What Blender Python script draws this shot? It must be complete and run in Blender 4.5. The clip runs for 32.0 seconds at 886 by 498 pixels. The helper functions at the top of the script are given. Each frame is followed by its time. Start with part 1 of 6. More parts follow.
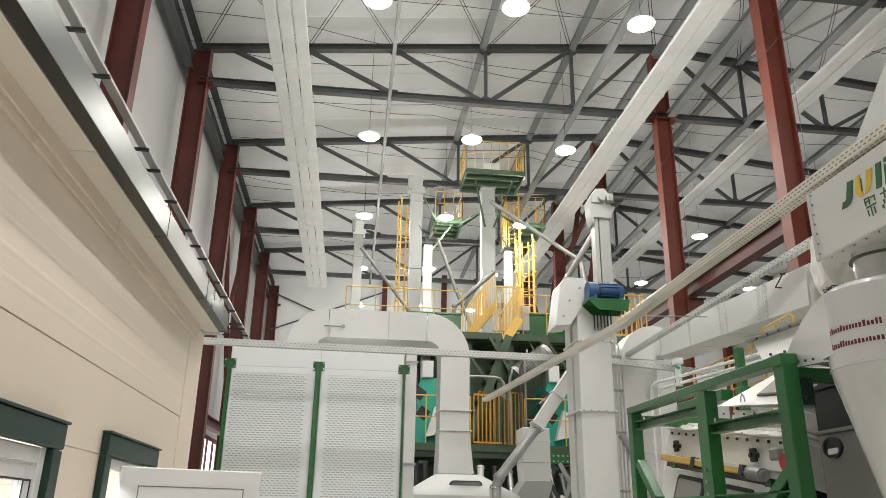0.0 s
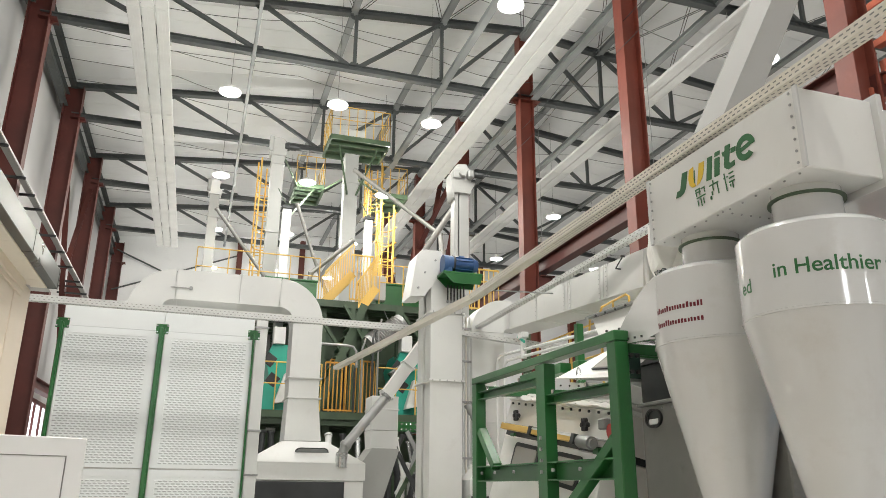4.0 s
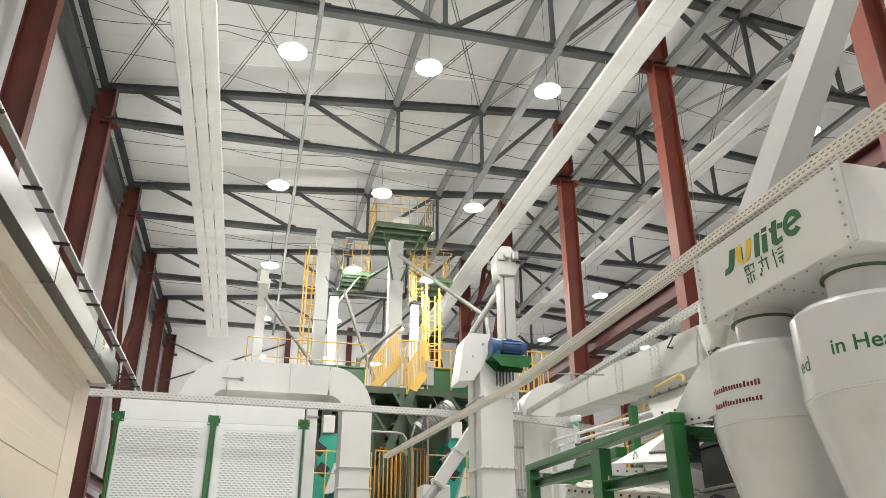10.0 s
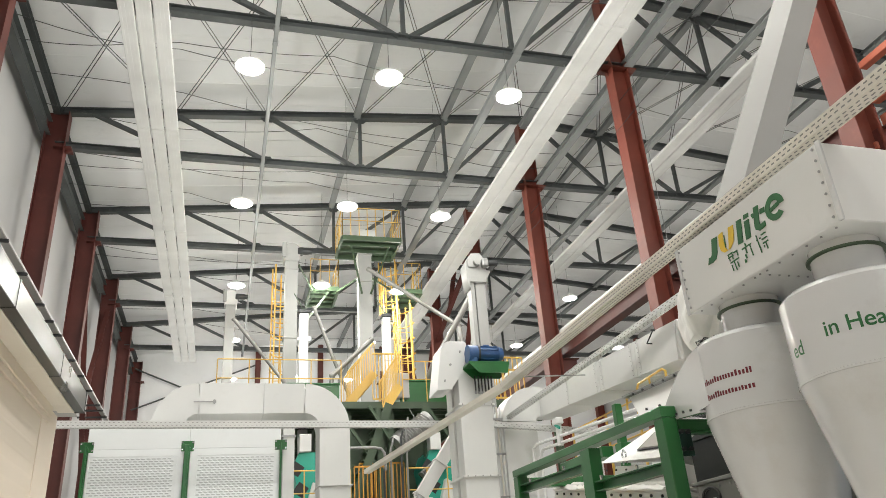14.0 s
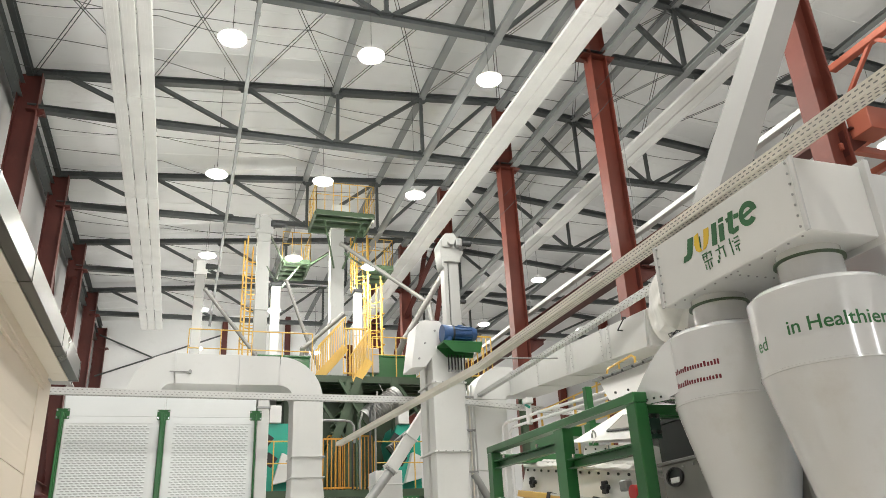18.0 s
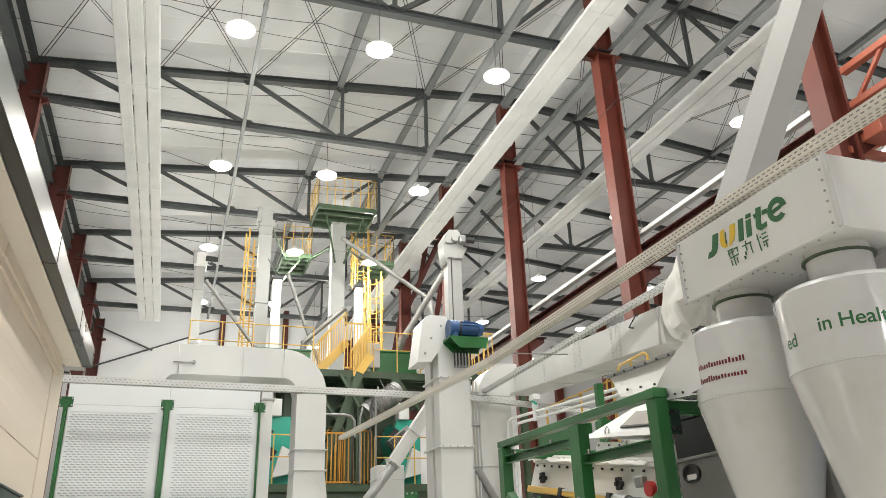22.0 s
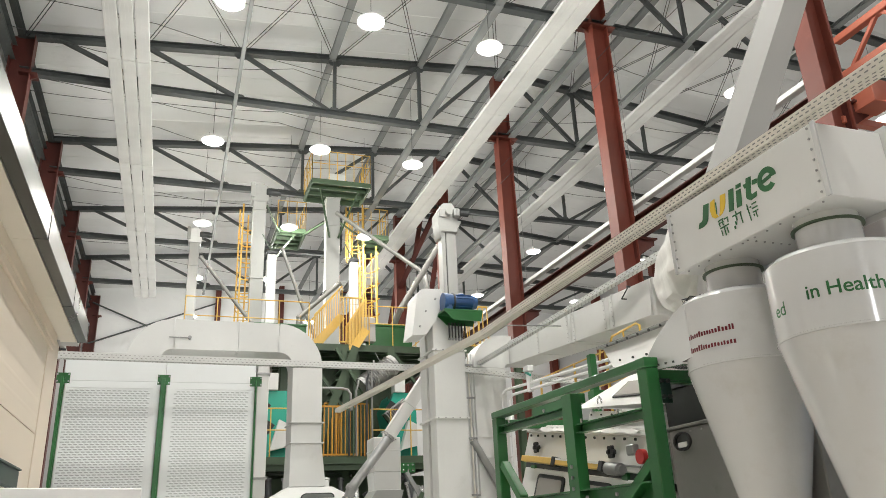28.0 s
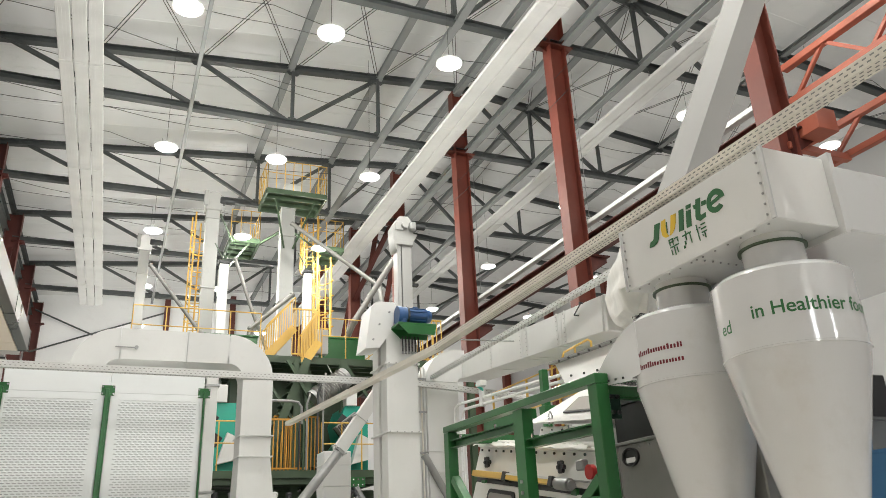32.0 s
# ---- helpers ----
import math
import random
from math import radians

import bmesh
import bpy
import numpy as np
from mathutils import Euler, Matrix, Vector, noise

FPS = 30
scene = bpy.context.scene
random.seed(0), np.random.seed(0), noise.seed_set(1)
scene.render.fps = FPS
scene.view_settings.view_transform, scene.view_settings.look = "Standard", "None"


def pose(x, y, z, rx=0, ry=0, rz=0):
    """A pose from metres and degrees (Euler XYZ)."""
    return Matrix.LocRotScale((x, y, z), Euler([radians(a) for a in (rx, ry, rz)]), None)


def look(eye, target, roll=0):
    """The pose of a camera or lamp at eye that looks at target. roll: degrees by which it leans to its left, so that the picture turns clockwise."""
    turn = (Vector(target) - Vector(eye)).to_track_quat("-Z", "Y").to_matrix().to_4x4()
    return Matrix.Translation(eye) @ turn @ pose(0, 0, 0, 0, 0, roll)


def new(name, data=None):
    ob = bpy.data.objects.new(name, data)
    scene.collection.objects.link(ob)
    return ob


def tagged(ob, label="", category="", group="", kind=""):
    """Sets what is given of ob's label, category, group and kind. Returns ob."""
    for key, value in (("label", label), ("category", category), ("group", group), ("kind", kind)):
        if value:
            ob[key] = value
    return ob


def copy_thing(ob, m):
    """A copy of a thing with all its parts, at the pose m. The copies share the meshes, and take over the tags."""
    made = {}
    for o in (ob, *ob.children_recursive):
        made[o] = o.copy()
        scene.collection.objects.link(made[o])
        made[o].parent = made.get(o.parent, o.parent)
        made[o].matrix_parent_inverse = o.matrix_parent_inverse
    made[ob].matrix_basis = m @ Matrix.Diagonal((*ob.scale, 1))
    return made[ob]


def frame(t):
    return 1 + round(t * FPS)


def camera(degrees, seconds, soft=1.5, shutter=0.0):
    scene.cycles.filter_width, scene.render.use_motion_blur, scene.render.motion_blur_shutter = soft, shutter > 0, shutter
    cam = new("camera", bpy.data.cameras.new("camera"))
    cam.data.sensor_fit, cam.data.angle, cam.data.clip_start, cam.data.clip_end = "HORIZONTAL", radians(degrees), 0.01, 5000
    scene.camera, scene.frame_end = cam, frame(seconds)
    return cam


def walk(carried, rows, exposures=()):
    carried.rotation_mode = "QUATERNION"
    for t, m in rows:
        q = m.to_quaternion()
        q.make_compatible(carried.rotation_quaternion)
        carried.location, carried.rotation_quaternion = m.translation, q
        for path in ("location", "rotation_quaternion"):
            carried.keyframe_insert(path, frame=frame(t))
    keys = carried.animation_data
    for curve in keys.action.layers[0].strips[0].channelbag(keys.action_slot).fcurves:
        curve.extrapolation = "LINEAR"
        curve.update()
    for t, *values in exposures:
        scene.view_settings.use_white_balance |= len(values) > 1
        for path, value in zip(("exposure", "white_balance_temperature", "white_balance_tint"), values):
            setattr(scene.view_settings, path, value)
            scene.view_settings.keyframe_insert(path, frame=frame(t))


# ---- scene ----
EXPOSURE = 0.09
cam = camera(61.14, 32.0, soft=0.5)
PATH = [
    (0, (0.000, 0.000, 1.800), (1.092, 9.342, 5.198), 0.96),
    (0.5, (0.008, 0.009, 1.802), (1.339, 9.320, 5.198), 0.55),
    (1, (0.017, 0.010, 1.804), (1.590, 9.288, 5.187), 0.22),
    (1.5, (0.032, 0.007, 1.794), (1.912, 9.250, 5.115), -0.12),
    (2, (0.034, 0.009, 1.798), (2.183, 9.218, 5.050), 0.02),
    (2.5, (0.048, -0.003, 1.796), (2.683, 9.091, 5.015), -0.08),
    (4.5, (0.048, 0.019, 1.806), (2.975, 9.093, 4.820), 0.57),
    (5, (0.041, 0.009, 1.816), (2.655, 9.021, 5.273), 1.54),
    (5.5, (0.034, -0.011, 1.820), (2.726, 8.815, 5.675), 1.23),
    (6, (0.037, -0.015, 1.814), (2.659, 8.818, 5.700), 0.67),
    (6.5, (0.026, -0.034, 1.808), (2.744, 8.789, 5.650), 0.97),
    (7, (0.026, -0.017, 1.814), (2.397, 8.943, 5.568), 1.35),
    (7.5, (0.032, -0.016, 1.820), (2.292, 8.904, 5.736), 1.40),
    (8, (0.021, -0.028, 1.810), (2.269, 8.902, 5.710), 1.32),
    (8.5, (0.029, -0.027, 1.812), (2.276, 8.873, 5.778), 1.20),
    (9, (0.026, -0.034, 1.810), (2.275, 8.803, 5.915), 0.54),
    (9.5, (0.022, -0.034, 1.801), (2.255, 8.825, 5.867), 0.07),
    (10, (0.019, -0.033, 1.802), (2.255, 8.827, 5.865), -0.03),
    (10.5, (0.012, -0.032, 1.802), (2.279, 8.814, 5.878), -0.18),
    (11, (0.007, -0.031, 1.803), (2.443, 8.747, 5.928), -0.61),
    (11.5, (-0.003, -0.033, 1.801), (2.438, 8.642, 6.136), -0.09),
    (12, (-0.014, -0.038, 1.801), (2.304, 8.668, 6.140), -0.86),
    (12.5, (-0.013, -0.024, 1.809), (2.137, 8.652, 6.293), -1.62),
    (13, (-0.019, 0.037, 1.809), (2.203, 8.754, 6.177), -2.79),
    (13.5, (-0.038, 0.048, 1.803), (2.399, 8.692, 6.201), -3.33),
    (14, (-0.027, 0.107, 1.807), (2.638, 8.789, 5.993), -4.16),
    (14.5, (-0.008, 0.127, 1.812), (2.753, 8.833, 5.884), -3.23),
    (15, (-0.026, 0.119, 1.807), (2.804, 8.830, 5.819), -1.96),
    (15.5, (-0.050, 0.110, 1.806), (2.896, 8.839, 5.694), -1.88),
    (17.5, (-0.185, -0.161, 1.788), (2.742, 8.648, 5.507), -2.09),
    (18, (-0.257, -0.106, 1.786), (2.837, 8.581, 5.655), -3.03),
    (18.5, (-0.330, -0.064, 1.778), (3.040, 8.500, 5.689), -2.52),
    (19, (-0.387, -0.034, 1.775), (3.224, 8.465, 5.612), -3.01),
    (19.5, (-0.411, -0.015, 1.773), (2.839, 8.658, 5.543), -1.08),
    (20, (-0.408, -0.009, 1.765), (2.891, 8.692, 5.427), -0.27),
    (20.5, (-0.404, -0.007, 1.770), (2.890, 8.704, 5.412), -0.24),
    (21, (-0.403, -0.018, 1.773), (2.831, 8.660, 5.546), -0.74),
    (21.5, (-0.405, -0.026, 1.766), (2.672, 8.620, 5.738), -0.86),
    (22, (-0.402, -0.014, 1.762), (2.734, 8.670, 5.603), -2.01),
    (22.5, (-0.408, -0.026, 1.758), (2.526, 8.777, 5.486), -1.74),
    (23, (-0.399, -0.048, 1.758), (2.347, 8.808, 5.502), -2.86),
    (23.5, (-0.338, -0.068, 1.771), (2.128, 8.790, 5.703), -2.65),
    (24, (-0.306, -0.119, 1.767), (2.140, 8.699, 5.799), -2.75),
    (24.5, (-0.274, -0.126, 1.768), (2.148, 8.709, 5.777), -3.25),
    (26.5, (-0.323, -0.067, 1.743), (2.516, 8.653, 5.730), -4.16),
    (27, (-0.352, -0.043, 1.745), (2.803, 8.569, 5.730), -3.51),
    (27.5, (-0.375, -0.029, 1.747), (2.831, 8.642, 5.558), -2.82),
    (28, (-0.387, -0.029, 1.748), (2.841, 8.758, 5.265), -2.62),
    (28.5, (-0.379, -0.026, 1.754), (2.558, 8.949, 5.044), -3.07),
    (29, (-0.383, -0.009, 1.749), (2.642, 8.973, 4.941), -2.55),
    (29.5, (-0.393, -0.014, 1.755), (2.547, 8.969, 5.019), -2.24),
    (30, (-0.394, -0.023, 1.754), (2.635, 8.867, 5.190), -2.21),
    (30.5, (-0.393, -0.027, 1.755), (2.730, 8.729, 5.439), -1.98),
    (31, (-0.395, -0.035, 1.758), (2.727, 8.620, 5.675), -2.45),
    (31.5, (-0.395, -0.042, 1.748), (2.839, 8.600, 5.605), -2.88),
    (32, (-0.388, -0.035, 1.746), (3.376, 8.477, 5.406), -2.71),
]
walk(cam, [(t, look(eye, target, roll)) for t, eye, target, roll in PATH],
     [(t, EXPOSURE + e) for t, e in ((0.0, -0.27), (1.0, -0.20), (2.0, -0.08), (5.0, 0.0), (22.0, 0.0), (23.0, -0.12), (24.5, -0.05), (27.0, 0.0), (28.0, -0.05), (29.0, -0.03), (32.0, -0.02))])

# ---- world and light ----
world = bpy.data.worlds.new("world")
scene.world = world
world.use_nodes = True
world.node_tree.nodes["Background"].inputs[0].default_value = (0.75, 0.82, 0.9, 1)
world.node_tree.nodes["Background"].inputs[1].default_value = 0.8
scene.view_settings.exposure = EXPOSURE

LAMP_POWER, LAMP_SIDE = 62.0, 232.0
LAMP_COLOUR = (1.0, 0.977, 0.905)
LAMP_X, LAMP_Y0, LAMP_STEP, LAMP_Z = (0.07, 3.04, 5.84, 12.78, 18.0), 13.2, 6.05, 12.1


# ---- materials ----
def material(name, base, rough=0.5, metal=0.0, vary=0.12, scale=6.0, bump=0.0, fine=60.0, dirt=None, dirt_amount=0.0, coat=0.0, stretch=(1, 1, 1)):
    """Paint, metal or plaster with stains at one scale and grain at another."""
    m = bpy.data.materials.new(name)
    m.use_nodes = True
    nt = m.node_tree
    n, l = nt.nodes, nt.links
    b = n["Principled BSDF"]
    b.inputs["Metallic"].default_value = metal
    b.inputs["Coat Weight"].default_value = coat
    b.inputs["Coat Roughness"].default_value = 0.04 if coat > 0.5 else 0.25
    tc, mp = n.new("ShaderNodeTexCoord"), n.new("ShaderNodeMapping")
    mp.inputs["Scale"].default_value = stretch
    l.new(tc.outputs["Object"], mp.inputs[0])
    big, small = n.new("ShaderNodeTexNoise"), n.new("ShaderNodeTexNoise")
    big.inputs["Scale"].default_value, big.inputs["Detail"].default_value = scale * 0.15, 5
    small.inputs["Scale"].default_value, small.inputs["Detail"].default_value = fine, 3
    l.new(mp.outputs[0], big.inputs[0])
    l.new(mp.outputs[0], small.inputs[0])
    mix = n.new("ShaderNodeMix")
    mix.data_type = "RGBA"
    a, c = [max(0, v * (1 - vary)) for v in base], [min(1, v * (1 + vary * 0.6)) for v in base]
    mix.inputs[6].default_value, mix.inputs[7].default_value = (*a, 1), (*c, 1)
    ramp = n.new("ShaderNodeMapRange")
    ramp.inputs[1].default_value, ramp.inputs[2].default_value = 0.32, 0.68
    l.new(big.outputs[0], ramp.inputs[0])
    info = n.new("ShaderNodeObjectInfo")
    jit = n.new("ShaderNodeMath")
    jit.operation = "MULTIPLY_ADD"
    jit.inputs[1].default_value, jit.inputs[2].default_value = 0.35, -0.17
    l.new(info.outputs["Random"], jit.inputs[0])
    add = n.new("ShaderNodeMath")
    add.use_clamp = True
    l.new(ramp.outputs[0], add.inputs[0])
    l.new(jit.outputs[0], add.inputs[1])
    l.new(add.outputs[0], mix.inputs[0])
    col = mix.outputs[2]
    if dirt:
        spot = n.new("ShaderNodeTexNoise")
        spot.inputs["Scale"].default_value, spot.inputs["Detail"].default_value, spot.inputs["Roughness"].default_value = scale * 0.6, 8, 0.7
        l.new(mp.outputs[0], spot.inputs[0])
        r2 = n.new("ShaderNodeMapRange")
        r2.inputs[1].default_value, r2.inputs[2].default_value, r2.inputs[4].default_value = 0.56, 0.74, dirt_amount
        l.new(spot.outputs[0], r2.inputs[0])
        m2 = n.new("ShaderNodeMix")
        m2.data_type = "RGBA"
        m2.inputs[7].default_value = (*dirt, 1)
        l.new(r2.outputs[0], m2.inputs[0])
        l.new(col, m2.inputs[6])
        col = m2.outputs[2]
    l.new(col, b.inputs["Base Color"])
    rr = n.new("ShaderNodeMapRange")
    rr.inputs[3].default_value, rr.inputs[4].default_value = max(0.03, rough - 0.07), min(1, rough + 0.09)
    l.new(big.outputs[0], rr.inputs[0])
    l.new(rr.outputs[0], b.inputs["Roughness"])
    if bump:
        bp = n.new("ShaderNodeBump")
        bp.inputs["Strength"].default_value, bp.inputs["Distance"].default_value = bump, 0.004
        l.new(small.outputs[0], bp.inputs["Height"])
        l.new(bp.outputs[0], b.inputs["Normal"])
    return m


def glow(name, colour, strength):
    m = bpy.data.materials.new(name)
    m.use_nodes = True
    b = m.node_tree.nodes["Principled BSDF"]
    b.inputs["Base Color"].default_value = (0.8, 0.8, 0.8, 1)
    b.inputs["Emission Color"].default_value, b.inputs["Emission Strength"].default_value = (*colour, 1), strength
    return m


def glass(name, tint, rough=0.02):
    m = bpy.data.materials.new(name)
    m.use_nodes = True
    b = m.node_tree.nodes["Principled BSDF"]
    b.inputs["Base Color"].default_value = (*tint, 1)
    b.inputs["Transmission Weight"].default_value, b.inputs["Roughness"].default_value = 0.9, rough
    return m


M = {
    "concrete": material("concrete", (0.60, 0.585, 0.555), 0.55, vary=0.25, scale=4, bump=0.2, dirt=(0.40, 0.39, 0.37), dirt_amount=0.4),
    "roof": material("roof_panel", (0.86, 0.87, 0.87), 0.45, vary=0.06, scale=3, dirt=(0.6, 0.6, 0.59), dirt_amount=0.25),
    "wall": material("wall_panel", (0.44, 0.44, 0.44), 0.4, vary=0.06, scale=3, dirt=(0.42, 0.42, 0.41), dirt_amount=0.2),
    "brick": material("lighter_red_primer", (0.135, 0.028, 0.016), 0.5, vary=0.25, scale=5, bump=0.15, dirt=(0.19, 0.055, 0.034), dirt_amount=0.4),
    "red": material("red_oxide_primer", (0.088, 0.018, 0.013), 0.55, vary=0.3, scale=5, bump=0.15, dirt=(0.13, 0.034, 0.025), dirt_amount=0.45),
    "orange": material("orange_primer", (0.40, 0.105, 0.060), 0.5, vary=0.2, scale=5, bump=0.1, dirt=(0.25, 0.06, 0.04), dirt_amount=0.5),
    "truss": material("grey_primed_steel", (0.074, 0.083, 0.083), 0.5, vary=0.22, scale=7, dirt=(0.19, 0.20, 0.20), dirt_amount=0.4),
    "strut": material("light_grey_steel", (0.27, 0.285, 0.285), 0.45, vary=0.18, scale=7, dirt=(0.17, 0.18, 0.18), dirt_amount=0.4),
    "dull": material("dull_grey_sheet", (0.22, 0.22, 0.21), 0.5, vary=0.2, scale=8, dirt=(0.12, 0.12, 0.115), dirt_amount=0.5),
    "galv": material("galvanised_steel", (0.36, 0.365, 0.36), 0.42, 0.55, vary=0.2, scale=30, fine=120, dirt=(0.27, 0.275, 0.27), dirt_amount=0.5),
    "channel": material("smooth_galvanised_sheet", (0.060, 0.067, 0.064), 0.28, 0.85, vary=0.18, scale=5, fine=14),
    "soffit": material("cream_soffit_panel", (0.80, 0.75, 0.66), 0.4, vary=0.05, scale=4, dirt=(0.72, 0.66, 0.56), dirt_amount=0.3),
    "chute": material("grey_white_chute_paint", (0.33, 0.328, 0.315), 0.62, vary=0.08, scale=5, dirt=(0.37, 0.36, 0.34), dirt_amount=0.3),
    "machine": material("machine_white_paint", (0.84, 0.835, 0.815), 0.32, vary=0.06, scale=6, bump=0.04, dirt=(0.64, 0.62, 0.58), dirt_amount=0.35),
    # door white made paler and bluer for the daylight that falls on it
    "doorwhite": material("daylit_door_white", (0.85, 0.88, 0.89), 0.32, vary=0.05, scale=5, bump=0.03, dirt=(0.74, 0.75, 0.75), dirt_amount=0.3),
    # grey that stands in for the shade behind the door slots
    "hole": material("mesh_opening_shade", (0.50, 0.52, 0.53), 0.6, vary=0.15),
    # orange-yellow of the lower fences, also darkened for the shade there
    "amber": material("shaded_amber_enamel", (0.62, 0.30, 0.035), 0.4, vary=0.15, scale=8, dirt=(0.4, 0.2, 0.03), dirt_amount=0.4),
    "pane": material("dusty_pane", (0.17, 0.165, 0.155), 0.22, vary=0.3, scale=8),
    "cream": material("cream_cable_tray", (0.74, 0.70, 0.62), 0.4, vary=0.08, scale=10, dirt=(0.5, 0.47, 0.41), dirt_amount=0.4),
    "foil": material("crumpled_foil", (0.42, 0.42, 0.41), 0.35, 0.85, vary=0.3, scale=20, bump=0.4, fine=30),
    "tray": material("white_cable_tray", (0.68, 0.685, 0.675), 0.4, vary=0.08, scale=10, dirt=(0.58, 0.58, 0.57), dirt_amount=0.4),
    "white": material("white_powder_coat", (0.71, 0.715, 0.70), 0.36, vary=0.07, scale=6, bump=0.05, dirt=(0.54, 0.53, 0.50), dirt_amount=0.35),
    "gloss": material("glossy_white_paint", (0.64, 0.65, 0.65), 0.16, vary=0.05, scale=4, dirt=(0.50, 0.49, 0.46), dirt_amount=0.45, coat=0.8),
    "green": material("green_enamel", (0.021, 0.135, 0.035), 0.30, vary=0.25, scale=8, bump=0.06, dirt=(0.05, 0.12, 0.05), dirt_amount=0.5, coat=0.2),
    "deck": material("dull_green_deck", (0.058, 0.095, 0.052), 0.45, vary=0.3, scale=8, dirt=(0.07, 0.08, 0.05), dirt_amount=0.5),
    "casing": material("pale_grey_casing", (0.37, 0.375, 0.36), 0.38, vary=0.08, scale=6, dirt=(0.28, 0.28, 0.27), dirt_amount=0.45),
    "darkgreen": material("dark_green_frame", (0.010, 0.040, 0.030), 0.4, vary=0.2, scale=8),
    "teal": material("teal_paint", (0.02, 0.36, 0.26), 0.35, vary=0.15, scale=6, dirt=(0.03, 0.2, 0.15), dirt_amount=0.4),
    "yellow": material("yellow_enamel", (0.74, 0.47, 0.10), 0.38, vary=0.15, scale=8, dirt=(0.5, 0.3, 0.05), dirt_amount=0.4),
    "blue": material("blue_motor_paint", (0.030, 0.095, 0.25), 0.35, vary=0.2, scale=15, dirt=(0.02, 0.03, 0.07), dirt_amount=0.5),
    "beige": material("beige_wall_panel", (0.82, 0.715, 0.59), 0.42, vary=0.06, scale=3, bump=0.04, dirt=(0.74, 0.63, 0.50), dirt_amount=0.25),
    "spout": material("dull_grey_spout_steel", (0.25, 0.245, 0.23), 0.42, 0.25, vary=0.2, scale=12, dirt=(0.17, 0.165, 0.155), dirt_amount=0.5),
    "black": material("black_rubber", (0.02, 0.02, 0.022), 0.5, vary=0.3),
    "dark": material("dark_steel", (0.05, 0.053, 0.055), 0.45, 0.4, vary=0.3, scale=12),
    "redpart": material("red_plastic", (0.5, 0.03, 0.03), 0.35),
    "bluefilm": material("blue_film", (0.10, 0.28, 0.55), 0.35),
    "cloth": material("white_filter_cloth", (0.78, 0.77, 0.74), 0.85, vary=0.12, scale=20, bump=0.3, fine=200),
    "inkgreen": material("green_lettering", (0.022, 0.13, 0.040), 0.4),
    "inkred": material("maroon_lettering", (0.15, 0.012, 0.022), 0.4),
    "inkyellow": material("yellow_lettering", (0.75, 0.50, 0.03), 0.4),
    "pvc": material("white_pvc", (0.82, 0.82, 0.82), 0.25, vary=0.04),
    "wire": material("steel_wire", (0.06, 0.062, 0.065), 0.45, 0.3),
    "zinc": material("bright_zinc", (0.7, 0.71, 0.72), 0.22, 0.95, vary=0.15, scale=20),
    "lamp": glow("lamp_diffuser", (1.0, 0.99, 0.96), 22.0),
    "glass": glass("clear_glass", (0.9, 0.95, 0.95)),
    "smoked": material("reflecting_smoked_acrylic", (0.40, 0.37, 0.34), 0.18, vary=0.15, scale=6),
    "daylight": glow("daylight", (0.9, 0.95, 1.0), 3.0),
    "skylight": glow("open_sky_daylight", (0.96, 0.98, 1.0), 18.0),
}


